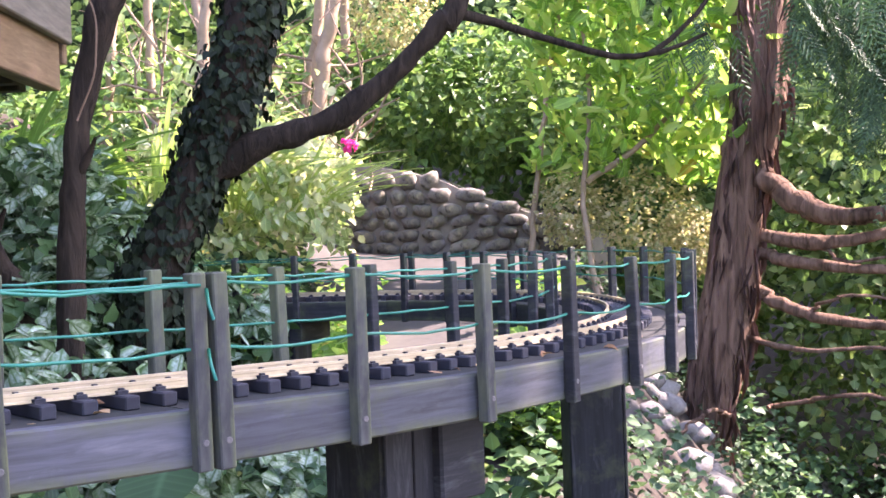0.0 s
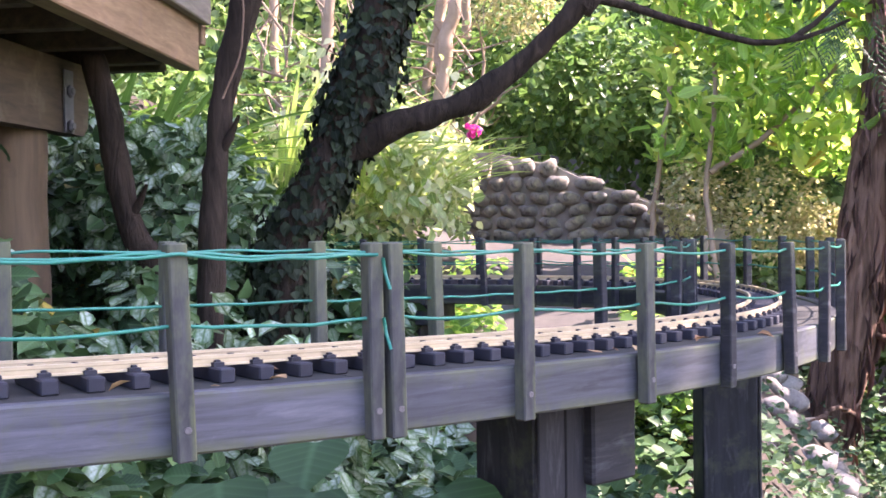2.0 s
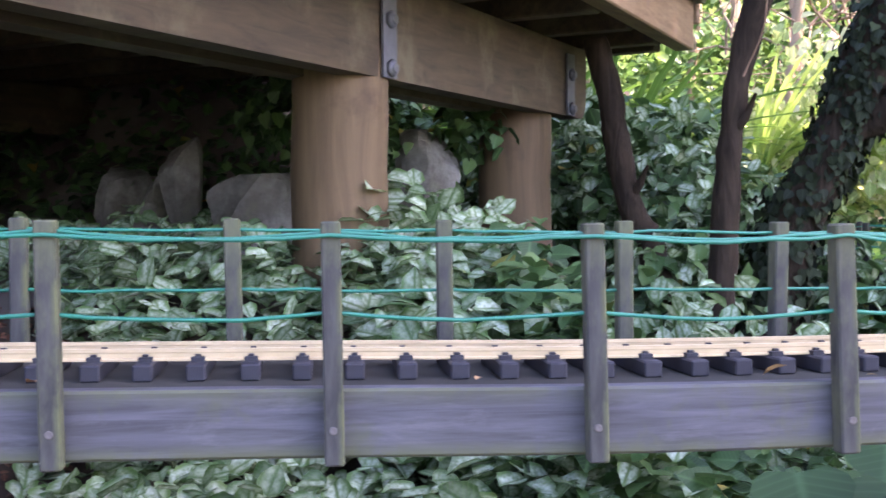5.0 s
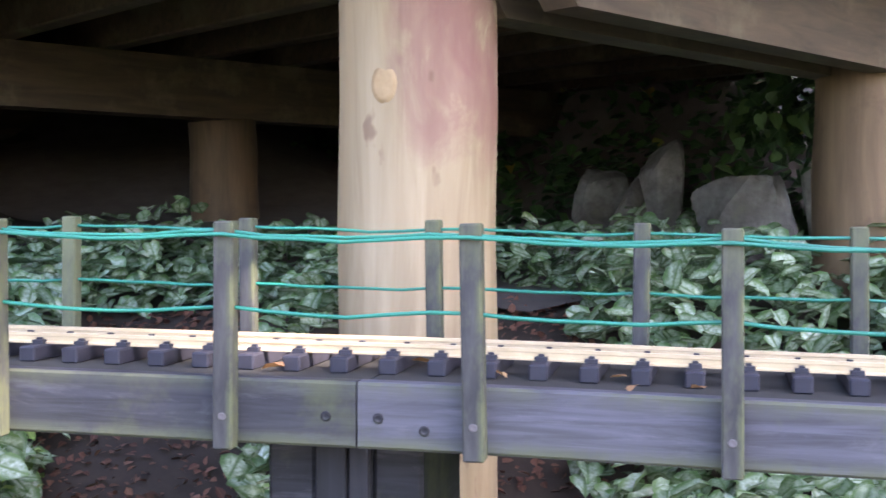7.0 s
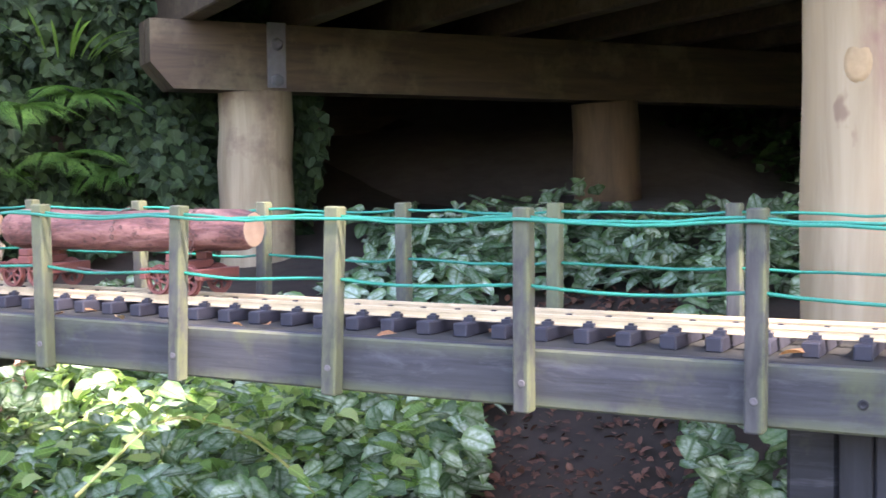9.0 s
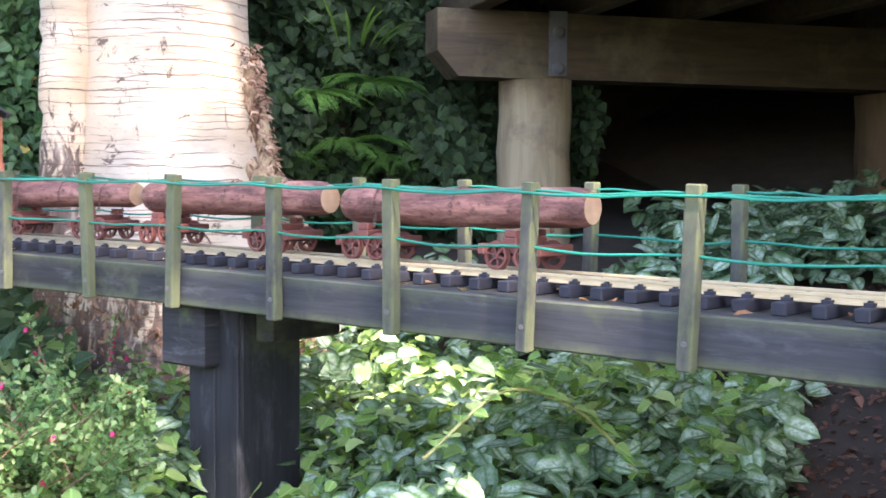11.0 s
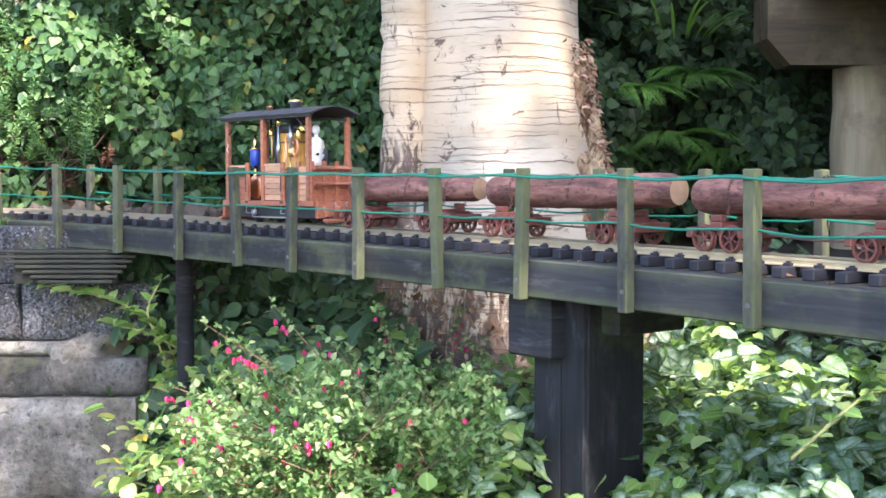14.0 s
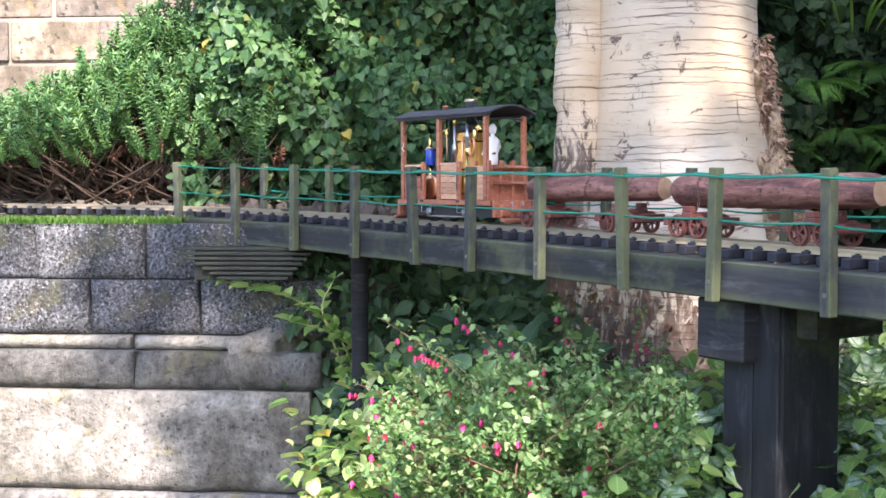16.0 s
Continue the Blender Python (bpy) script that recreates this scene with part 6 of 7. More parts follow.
# tangle of dry canes behind the forked tree
random.seed(33)
bm = bmesh.new()
for k in range(170):
    x, y, z = random.uniform(-1.45, -.40), random.uniform(4.75, 5.35), random.uniform(1.15, 1.85)
    d = Vector((random.gauss(0, .55), random.gauss(0, .25), random.uniform(-.1, 1.0))).normalized() * random.uniform(.12, .38)
    a = Vector((x, y, z))
    r = random.choice((.002, .003, .004, .007))
    tube(bm, [a, a + d * .5 + Vector((random.gauss(0, .03), 0, random.gauss(0, .02))), a + d], [r, r * .8, r * .4], 5)
tagged(part("dry_canes", bm, M_DRYCANE), "tangle of dry pale brown canes and twigs", "twigs", kind="stuff")
for pts, r in [([(-.66, 5.0, 1.0), (-.60, 5.0, 1.5), (-.50, 5.0, 2.1)], .034), ([(-.56, 5.1, 1.1), (-.62, 5.1, 1.6), (-.58, 5.1, 2.2)], .022), ([(-1.12, 4.9, 1.0), (-1.07, 4.9, 1.55), (-1.0, 4.9, 2.2)], .026)]:
    tagged(part("pale_stem", limb(pts, [r, r * .9, r * .8], .006, 10, .3), M_PALESTEM), "pale brown bare stem among the shrubs", "tree stem", "stems among the shrubs")
# pale boulders on the sunny slope beyond the conifer
for k in range(34):
    x, y = (random.uniform(.50, .84), random.uniform(3.80, 4.60)) if k < 20 else (random.uniform(1.35, 1.95), random.uniform(5.2, 5.9))
    r = random.uniform(.035, .065) * (1 if k < 20 else 1.5)
    ob = part("boulder", stone(k + 70, r * 1.2, r, r * .75, 2, .3), M_STONE)
    ob.matrix_basis = Matrix.Translation((x, y, float(ground_z(x, y)) + r * .3)) @ Euler((random.gauss(0, .2), random.gauss(0, .3), random.random() * 6)).to_matrix().to_4x4()
    tagged(ob, "pale rounded boulder in the sun beyond the conifer", "stone", "boulders beyond the conifer")
random.seed(1)
# pink flower head above the wall
P, A, N = blob_leaves([(-.330, 3.98, 1.275)], [.020], 46, hollow=.2)
tagged(new("pink_flower", leaf_mesh("pink_flower", P, A, N, RNG.uniform(.013, .024, len(P)), "ovate", L_PINK)), "bright magenta flower head above the stone wall", "flower")
# shaded leaves under the far part of the near side, and ivy over the rock slabs
k = 3800
x, y = RNG.uniform(-2.62, -1.95, k), RNG.uniform(-.95, -.30, k)
n = n_of(x, y)
ok = (n > .02) & (n < .55)
P = np.stack([x, y, ground_z(x, y) + RNG.uniform(0, .20, k)], 1)[ok & (ground_z(x, y) < .82)]
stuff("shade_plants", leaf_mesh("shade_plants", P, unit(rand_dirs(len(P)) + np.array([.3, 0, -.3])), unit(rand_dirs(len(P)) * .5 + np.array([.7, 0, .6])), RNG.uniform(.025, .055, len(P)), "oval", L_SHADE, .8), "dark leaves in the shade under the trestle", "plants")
k = 900
P = np.stack([RNG.uniform(-2.47, -2.38, k), RNG.uniform(-.86, -.42, k), RNG.uniform(.50, .875, k)], 1)
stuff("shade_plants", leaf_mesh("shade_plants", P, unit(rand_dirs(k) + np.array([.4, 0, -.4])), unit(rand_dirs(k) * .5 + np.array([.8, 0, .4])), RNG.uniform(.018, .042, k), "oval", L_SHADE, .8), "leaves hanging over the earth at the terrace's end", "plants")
P, A, N = blob_leaves([(-1.17, 2.36, 1.16), (-1.30, 2.05, 1.19), (-1.42, 2.06, 1.20), (-1.36, 2.2, 1.12), (-1.52, 2.14, 1.17)], [.08, .08, .09, .1, .08], 520)
stuff("ivy", leaf_mesh("ivy", P, A, N, RNG.uniform(.025, .045, len(P)), "round", L_IVY), "ivy trailing over the rock slabs", "ivy")

# unseen tall tree, added outside the view to keep the sun off the line
shade = thing("added_shade_tree", "unseen tall tree added to shade the railway", "tree")
part("trunk", limb([(3.2, 2.9, -.4), (3.2, 2.9, 1.5), (3.1, 3.0, 3.0), (3.0, 3.0, 5.5), (3.0, 2.6, 7.6)], [.17, .14, .12, .08, .03], .01, 14, .2), M_BARK_DARK, shade)
cs = [(3.0, 1.45 + .3 * i, z) for i in range(3) for z in (4.1, 4.55)] + [(3.0, 2.5 + .42 * i, z) for i in range(6) for z in (4.2, 4.8, 5.4, 6.1)] + [(3.0, 1.55 + .3 * i, 7.8) for i in range(3)]
P, A, N = blob_leaves(cs, [.33] * len(cs), 10500, hollow=.1)
ob = new("crown", leaf_mesh("crown", P, A, N, RNG.uniform(.08, .13, len(P)), "ovate", L_BACK))
ob.parent = shade
# loose leaves and clumps set to break up sun on birch, bank and pile
k = 950
P = np.stack([RNG.uniform(2.7, 3.2, k), RNG.uniform(.2, 1.95, k), RNG.uniform(6.05, 7.5, k)], 1)
keep = (wob(P[:, 1] * 1.7, P[:, 2] * 1.5, 1.0) > -.35) & ((P[:, 2] < 7.15) | (P[:, 1] > 1.3)) & ~((P[:, 1] > 1.54) & (P[:, 1] < 1.70) & (P[:, 2] > 6.6)) & ~((P[:, 1] < .78) & (P[:, 2] < 6.5)) & ((P[:, 1] > .78) | (wob(P[:, 1] * 3, P[:, 2] * 3) > 0))
P = P[keep]
Q, _, _ = blob_leaves([(3.0, 1.40, 6.5), (3.0, 1.40, 6.9), (3.0, 1.38, 7.3), (3.0, 1.74, 6.6), (3.0, 1.78, 7.1)], [.20, .18, .18, .15, .13], 440, hollow=.1)
Q3, _, _ = blob_leaves([(3.0, 1.22, 6.55), (3.0, 1.26, 6.95), (3.0, 1.10, 6.75), (3.0, 1.20, 7.3)], [.2, .2, .2, .2], 620, hollow=.1)
Q2, _, _ = blob_leaves([(3.0, 2.15, 7.2), (3.0, 2.5, 7.3), (3.0, 2.3, 7.65), (3.0, 2.7, 7.6), (3.0, 2.12, 5.2)], [.25, .25, .25, .25, .26], 900, hollow=.1)
# leaf strip laid across the sun's path so the trestle stays in shade
v = RNG.uniform(.70, 1.85, 520)
line = np.interp(v, [.71, 1.07, 1.32, 1.48, 1.67, 1.85], [6.83, 6.43, 5.86, 5.45, 4.92, 4.5])
R = np.stack([RNG.uniform(2.8, 3.2, 520), v, line - .09 + RNG.random(520) * np.where(v < 1.35, .21, .15)], 1)
R[:, 1] += (3.0 - R[:, 0]) * .326
R[:, 2] += (3.0 - R[:, 0]) * 1.09
P = np.vstack([P, Q, Q2, Q3, R])
A, N = rand_dirs(len(P)), unit(rand_dirs(len(P)) * .6 + np.array([.3, .1, .7]))
ob = new("crown", leaf_mesh("crown", P, A, N, RNG.uniform(.07, .13, len(P)), "ovate", L_BACK))
ob.parent = shade
# plain hedge behind the camera, to close the garden
cs = [(3.6 + .3 * math.sin(k), -4 + k * .9, .6 + .3 * math.cos(k * 2)) for k in range(9)] + [(-4 + k * 1.0, -4.8 + .4 * math.sin(k * 2), 1.0) for k in range(8)]
hedge("garden_hedge", cs, [.8] * len(cs), 5000, (.09, .15), L_BACK, "plain green hedge round the garden")


# low growth round the foot of the slim trunk
P, A, N = blob_leaves([(-.48, 1.95, .66), (-.62, 1.95, .66), (-.38, 2.1, .62)], [.17, .15, .15], 900, hollow=.3)
stuff("shade_plants", leaf_mesh("shade_plants", P, A, N, RNG.uniform(.03, .055, len(P)), "ovate", L_LAMIUM), "silver-marked leaves round the slim trunk's foot", "plants")


def runner(name, pts, label, material, size, step=.016):
    """An arching stem with pairs of small leaves."""
    th = thing(name, label, "plant")
    _, q = spline(pts, step)
    bm = bmesh.new()
    tube(bm, [tuple(p) for p in q], [.0017] * (len(q) - 1) + [.0006], 6)
    part("stem", bm, M_VINE, th)
    Ps, As, Ns = [], [], []
    for i in range(1, len(q)):
        d = unit(q[i] - q[i - 1])
        side = unit(np.cross(d, [0, 0, 1.0]))
        for sg in (-1, 1):
            Ps.append(q[i])
            As.append(d * .5 + side * sg + np.array([0, 0, RNG.normal(.1, .3)]))
            Ns.append(np.array([.2, -.3, 1.0]) + rand_dirs(1)[0] * .3)
    ob = new("foliage", leaf_mesh("foliage", Ps, unit(np.array(As)), unit(np.array(Ns)), RNG.uniform(*size, len(Ps)), "ovate", material, .8))
    ob.parent = th


runner("periwinkle_runner", [(-1.25, .02, .72), (-1.26, .098, .777), (-1.28, .165, .762), (-1.31, .22, .725), (-1.33, .27, .675)], "arching periwinkle runner with small paired lime leaves", L_LAMGREEN, (.012, .022))
for pts in ([(-2.33, -.70, .58), (-2.33, -.735, .68), (-2.335, -.79, .735), (-2.35, -.85, .762), (-2.365, -.93, .775), (-2.385, -.99, .79)],
            [(-2.32, -.72, .60), (-2.31, -.75, .69), (-2.33, -.77, .74), (-2.35, -.75, .79)],
            [(-2.33, -.66, .60), (-2.32, -.70, .66), (-2.31, -.76, .70), (-2.33, -.83, .715)]):
    runner("ivy_sprig", pts, "pale green ivy sprig creeping over the block wall", L_LAMGREEN, (.020, .042), .021)

# dry scraps on the trestle's deck
k = 90
sv, nv = RNG.uniform(1.2, S_FAR - 1.5, k), RNG.uniform(.004, .19, k)
P = np.array([on_line(a, b, -.104)[0] for a, b in zip(sv, nv)])
stuff("leaf_litter", leaf_mesh("leaf_litter", P, rand_dirs(k, .9), unit(rand_dirs(k) * .3 + np.array([0, 0, 1.0])), RNG.uniform(.006, .02, k), "lance", L_LITTER, 1.6), "dry leaf scraps lying between the sleepers", "litter")
# small dark box on a stake among the ivy
th = thing("junction_box", "small dark plastic box on a stake among the ivy", "box")
bm = bmesh.new()
box(bm, -2.625, -2.600, -.495, -.468, .995, 1.030, bev=.003)
part("box", bm, M_BLACKMETAL, th)
bm = bmesh.new()
tube(bm, [(-2.615, -.481, .60), (-2.615, -.481, .995)], .005, 8)
part("stake", bm, M_BLACKMETAL, th)
bm = bmesh.new()
lathe(bm, [(.006, 0), (.006, .002), (.003, .003)], pose(-2.600, -.481, 1.014, 0, 90, 0), 10)
part("lens", bm, M_STEEL, th)


# a plant with a few very large rounded leaves, low under the trestle
hosta = thing("broad_leaf_plant", "low plant with large rounded dark green leaves under the trestle", "plant")
for i, (x, y, z, L, a) in enumerate([(-.33, 1.20, .70, .13, -1.2), (-.23, 1.21, .69, .14, -1.7), (-.16, 1.23, .67, .13, -1.1), (-.10, 1.22, .69, .12, -.6), (-.38, 1.17, .66, .12, -2.0), (-.28, 1.16, .65, .12, -1.5),
                                     (-.19, 1.15, .63, .13, -1.3), (-.43, 1.21, .69, .11, -2.3), (-.12, 1.35, .66, .12, -.8), (-.26, 1.33, .72, .12, -1.5)]):
    A = unit(np.array([[math.cos(a), math.sin(a), -.30]]))
    ob = new("leaf", leaf_mesh("leaf", [(x + .08, y + .10, z)], A, np.array([[.05 * math.sin(i * 2.0), -.35, 1.0]]), [L * .78], "broad", L_BIG, 1.0))
    ob.parent = hosta
    bm = bmesh.new()
    tube(bm, [(-.20 + .02 * math.sin(i), 1.40, .42), (x * .6 - .05, y + .14, z - .07), (x + .08, y + .102, z - .002)], [.004, .003, .0022], 6)
    part("stalk", bm, M_VINE, hosta)


# ---------------------------------------------------------------- the train
S_LOCO = s_of(-1.955, -.475) - .17


def track_pose(s, z=0.0):
    """On the rails: x ahead in the direction of travel, y to the left."""
    p, a = on_line(s, TRK, -.0886 + z)
    return Matrix.Translation(p) @ Euler((0, 0, a + math.pi)).to_matrix().to_4x4()


def spoked_wheel(r, w, material, name, parent, at, spokes=6):
    """A tyre with a flange; hub and spokes are parts of it. w carries the sign of the side."""
    bm = bmesh.new()
    m = pose(*at, 90, 0, 0)
    ring = [(r * .80, -w / 2), (r * .80, w / 2), (r, w / 2), (r, -w * .3), (r * 1.13, -w * .3), (r * 1.13, -w / 2)]
    rows = [[bm.verts.new(m @ Vector((q * math.cos(2 * math.pi * k / 20), q * math.sin(2 * math.pi * k / 20), -z))) for q, z in ring] for k in range(20)]
    for k in range(20):
        a, b = rows[k], rows[(k + 1) % 20]
        for i in range(6):
            bm.faces.new((a[i], b[i], b[(i + 1) % 6], a[(i + 1) % 6]))
    bmesh.ops.recalc_face_normals(bm, faces=bm.faces)
    tyre = part(name, bm, material, parent)
    bm = bmesh.new()
    lathe(bm, [(r * .24, -abs(w) * .6), (r * .24, abs(w) * .6), (r * .12, abs(w) * .7)], m, 10)
    part("hub", bm, material, tyre)
    for k in range(spokes):
        bm = bmesh.new()
        box(bm, r * .2, r * .83, -r * .07, r * .07, -abs(w) * .2, abs(w) * .25, m @ pose(0, 0, 0, 0, 0, 360 * k / spokes + 17))
        part("spoke", bm, material, tyre)
    return tyre


def bar(name, pts, r, material, parent, label="", sides=8):
    bm = bmesh.new()
    tube(bm, pts, r, sides)
    return part(name, bm, material, parent, label)


def block(name, dims, material, parent, label="", bev=.0006, m=None):
    bm = bmesh.new()
    box(bm, *dims, m=m, bev=bev)
    return part(name, bm, material, parent, label)


def turned(name, prof, at, material, parent, label="", sides=18, rot=(0, 0, 0)):
    bm = bmesh.new()
    lathe(bm, prof, pose(*at, *rot), sides)
    return part(name, bm, material, parent, label)


loco = thing("steam_locomotive", "model vertical-boiler steam locomotive with red wooden cab and black roof", "locomotive")
loco.matrix_basis = track_pose(S_LOCO)
# chassis
for y in (-.026, .026):
    block("frame_plate", (-.114, .116, y - .0015, y + .0015, .009, .0275), M_BLACKMETAL, loco)
block("chassis_floor", (-.114, .116, -.024, .024, .024, .0275), M_BLACKMETAL, loco)
block("sole_bar", (-.119, .120, -.041, .041, .028, .0355), M_REDWOOD, loco, "red wooden sole bar")
for x in (-.1265, .1205):
    block("headstock", (x, x + .006, -.038, .038, .010, .036), M_REDWOOD, loco)
for sx in (-1, 1):
    m = pose(sx * .140, 0, .006, 0, sx * 14, 0)
    block("rerailing_plank", (-.006, .006, -.034, .034, -.0022, .0022), M_REDWOOD, loco, m=m)
    for y in (-.012, .012):
        bar("plank_stay", [(sx * .127, y, .012), (sx * .136, y, .007)], .0012, M_BLACKMETAL, loco)
    turned("buffer", [(.007, 0), (.007, .003), (.0045, .004), (.0045, .010)], (sx * .1265, 0, .022), M_REDWOOD, loco, rot=(0, 90 * sx, 0))
    for y in (-.018, .018):
        block("buffer_block", (sx * .1265 - .004, sx * .1265 + .006, y - .009, y + .009, .011, .030), M_REDWOOD, loco, bev=.002)
        bar("coupling_hook", [(sx * .132, y * .6, .032), (sx * .136, y * .6, .034), (sx * .137, y * .6, .028)], .0011, M_STEEL, loco)
for x in (-.047, .046):
    bar("axle", [(x, -.03, .0115), (x, .03, .0115)], .002, M_BLACKMETAL, loco)
    for sy in (-1, 1):
        bm = bmesh.new()
        lathe(bm, [(.0125, 0), (.0125, .0015), (.0112, .0015), (.0112, .006), (.003, .006)], pose(x, sy * .0195, .0112, -90 * sy, 0, 0), 20)
        part("wheel", bm, M_BLACKMETAL, loco)
        turned("axle_box", [(.006, 0), (.006, .004), (.003, .006)], (x + .002, sy * .0285, .0165), M_STEEL, loco, rot=(-90 * sy, 0, 0))
for sy in (-1, 1):
    block("side_rod", (-.052, .052, sy * .031 - .001, sy * .031 + .001, .0085, .0105), M_STEEL, loco, bev=0)
    for x in (.030, .055, -.038, -.062):
        bar("step_iron", [(x, sy * .040, .030), (x, sy * .041, .016), (x - .010, sy * .041, .016)], .0006, M_STEEL, loco)
block("maker_plate", (.094, .107, .0277, .0283, .019, .025), M_STEEL, loco, "small plate with unreadable lettering")
# cab posts, roof and rails
POSTX = (.108, .0105, -.106)
for x in POSTX:
    for y in (-.038, .038):
        block("cab_post", (x - .0036, x + .0036, y - .0036, y + .0036, .0355, .1655), M_REDWOOD, loco)
for y in (-.0425, .0425):
    block("roof_rail", (-.120, .119, y - .0025, y + .0025, .1640, .1705), M_BLACKMETAL, loco)
bm = bmesh.new()
prof = [(-.049 + .098 * k / 12, .1695 + .0125 * math.cos((k / 12 - .5) * math.pi)) for k in range(13)]
prof += [(y * .97, z - .0022) for y, z in reversed(prof)]
xs = np.linspace(-.124, .122, 30)
rings = [[bm.verts.new((x, y, z + (.0004 * math.sin(x * 900) if i < 13 else 0))) for i, (y, z) in enumerate(prof)] for x in xs]
for a, b in zip(rings, rings[1:]):
    for i in range(len(prof)):
        bm.faces.new((a[i], b[i], b[(i + 1) % len(prof)], a[(i + 1) % len(prof)]))
bm.faces.new(rings[0])
bm.faces.new(rings[-1][::-1])
bmesh.ops.recalc_face_normals(bm, faces=bm.faces)
part("roof", bm, M_ROOF, loco, "curved black felted roof")
for sy in (-1, 1):
    for x, d in ((.108, -1), (-.106, 1)):
        bar("brace", [(x, sy * .0385, .139), (x + d * .030, sy * .0405, .1665)], .0012, M_BLACKMETAL, loco)
for x in (-.106, .108):
    bar("roof_stick", [(x, -.038, .160), (x, 0, .1625), (x, .038, .160)], .0016, M_BLACKMETAL, loco)
# side panels of separate planks
def planks(x0, x1, z0, z1, n, y, material):
    h = (z1 - z0) / n
    for k in range(n):
        block("panel_plank", (x0, x1, y - .0014, y + .0014, z0 + k * h + .0004, z0 + (k + 1) * h - .0003), material, loco, bev=.0004)


for sy in (-1, 1):
    y = sy * .0375
    planks(.059, .104, .0365, .0735, 4, y, M_REDWOOD)
    planks(-.036, .0065, .0365, .0905, 6, y, M_PALEWOOD)
    planks(-.102, -.083, .0365, .0885, 6, y, M_PALEWOOD)
    block("hand_rail", (.056, .107, y - .0018, y + .0018, .0885, .0925), M_PALEWOOD, loco)
    block("cap_rail", (-.038, .008, y - .0022, y + .0022, .0908, .0945), M_PALEWOOD, loco)
    for x in (.0540, -.0395, -.0800):
        block("door_post", (x - .0035, x + .0035, y - .0026, y + .0032, .0345, .0965), M_REDWOOD, loco)
        bar("grab_iron", [(x, y + sy * .0036, .0500), (x, y + sy * .0048, .0515), (x, y + sy * .0048, .080), (x, y + sy * .0036, .0815)], .0007, M_BLACKMETAL, loco)
        block("post_shoe", (x - .0045, x + .0045, y - .003, y + .0042, .0315, .0352), M_BLACKMETAL, loco)
# end walls
for k in range(6):
    block("end_plank", (-.1105, -.1080, -.034, .034, .0365 + k * .0090, .0452 + k * .0090), M_REDWOOD, loco)
    if k < 4:
        block("end_plank", (.1105, .1130, -.034, .034, .0365 + k * .0090, .0452 + k * .0090), M_REDWOOD, loco)
for y in (-.037, -.012, .013, .037):
    block("end_post", (-.1145, -.1107, y - .003, y + .003, .0345, .097), M_REDWOOD, loco)
for z in (.070, .094):
    bar("end_bar", [(-.1175, -.036, z - .008), (-.1175, .036, z - .008)], .0028, M_REDWOOD, loco)
# boiler
BX = -.024
turned("boiler", [(.0262, 0), (.0262, .104), (.0245, .104)], (BX, 0, .0375), M_BOILER, loco, "honey-coloured wooden boiler lagging", 26)
for z in (.045, .083, .1265):
    turned("boiler_band", [(.0266, 0), (.0266, .0022)], (BX, 0, z), M_BLACKMETAL, loco, sides=26)
turned("boiler_top", [(.0245, 0), (.0245, .0115), (.021, .015)], (BX, 0, .1416), M_BLACKMETAL, loco, sides=26)
turned("chimney", [(.0085, 0), (.0085, .034), (.0112, .0345), (.0112, .0362), (.0098, .0376)], (BX, 0, .156), M_STEEL, loco, "steel chimney", 20)
turned("chimney_cap", [(.0113, 0), (.0118, .0012), (.0100, .0030)], (BX, 0, .1922), M_BRASS, loco, "brass chimney cap", 20)
turned("roof_vent", [(.0052, 0), (.0052, .0055), (.0058, .0058), (.0058, .0072)], (.028, .012, .1795), M_COPPER, loco, "small copper roof fitting")
# fittings
turned("water_gauge", [(.0024, 0), (.0024, .015), (.0042, .016), (.0042, .028), (.0026, .030), (.0026, .072)], (BX + .004, .0305, .0935), M_STEEL, loco, rot=(0, 0, 0))
turned("gauge_nut", [(.0034, 0), (.0034, .006), (.0024, .012)], (BX + .004, .0305, .1535), M_BRASS, loco)
turned("safety_valve", [(.0022, 0), (.0036, .004), (.0036, .018), (.0046, .019), (.0046, .026), (.003, .028), (.003, .042)], (BX - .026, .029, .113), M_STEEL, loco)
turned("valve_body", [(.0042, 0), (.0042, .010), (.003, .014)], (BX - .026, .029, .104), M_BRASS, loco)
turned("drain_cock", [(.0035, 0), (.0052, .003), (.0052, .014), (.003, .018), (.0018, .05)], (BX - .0255, .030, .0535), M_BRASS, loco)
block("injector", (BX - .050, BX - .034, .012, .022, .144, .153), M_BRASS, loco, bev=.0015)
turned("regulator_valve", [(.0026, 0), (.0040, .004), (.0040, .016), (.0024, .020)], (BX - .036, .022, .128), M_BRASS, loco)
bm = bmesh.new()
for k in range(2):
    tube(bm, [(BX - .036 + .0065 * math.cos(a), .027 + k * .002, .118 + .014 * math.sin(a)) for a in np.linspace(.6, 6.6, 20)], .0011, 6)
part("siphon_coil", bm, M_COPPER, loco, "coiled copper pipe")
bar("feed_pipe", [(BX - .012, .028, .095), (BX - .012, .028, .133), (BX - .017, .027, .139), (BX - .022, .024, .136)], .0016, M_COPPER, loco)
bar("regulator_lever", [(BX - .034, 0, .118), (BX - .066, .004, .117)], .0014, M_STEEL, loco)
bar("brake_lever", [(BX - .060, .012, .128), (BX - .058, .012, .107), (BX - .072, .012, .108)], .0020, M_BRASS, loco)
turned("blowdown_valve", [(.0035, 0), (.005, .004), (.003, .008), (.003, .028)], (BX - .045, .012, .060), M_BRASS, loco, rot=(0, -90, 0))
turned("exhaust_pipe", [(.0052, 0), (.0052, .126)], (.032, -.006, .0375), M_BLACKMETAL, loco, "dark upright exhaust pipe")
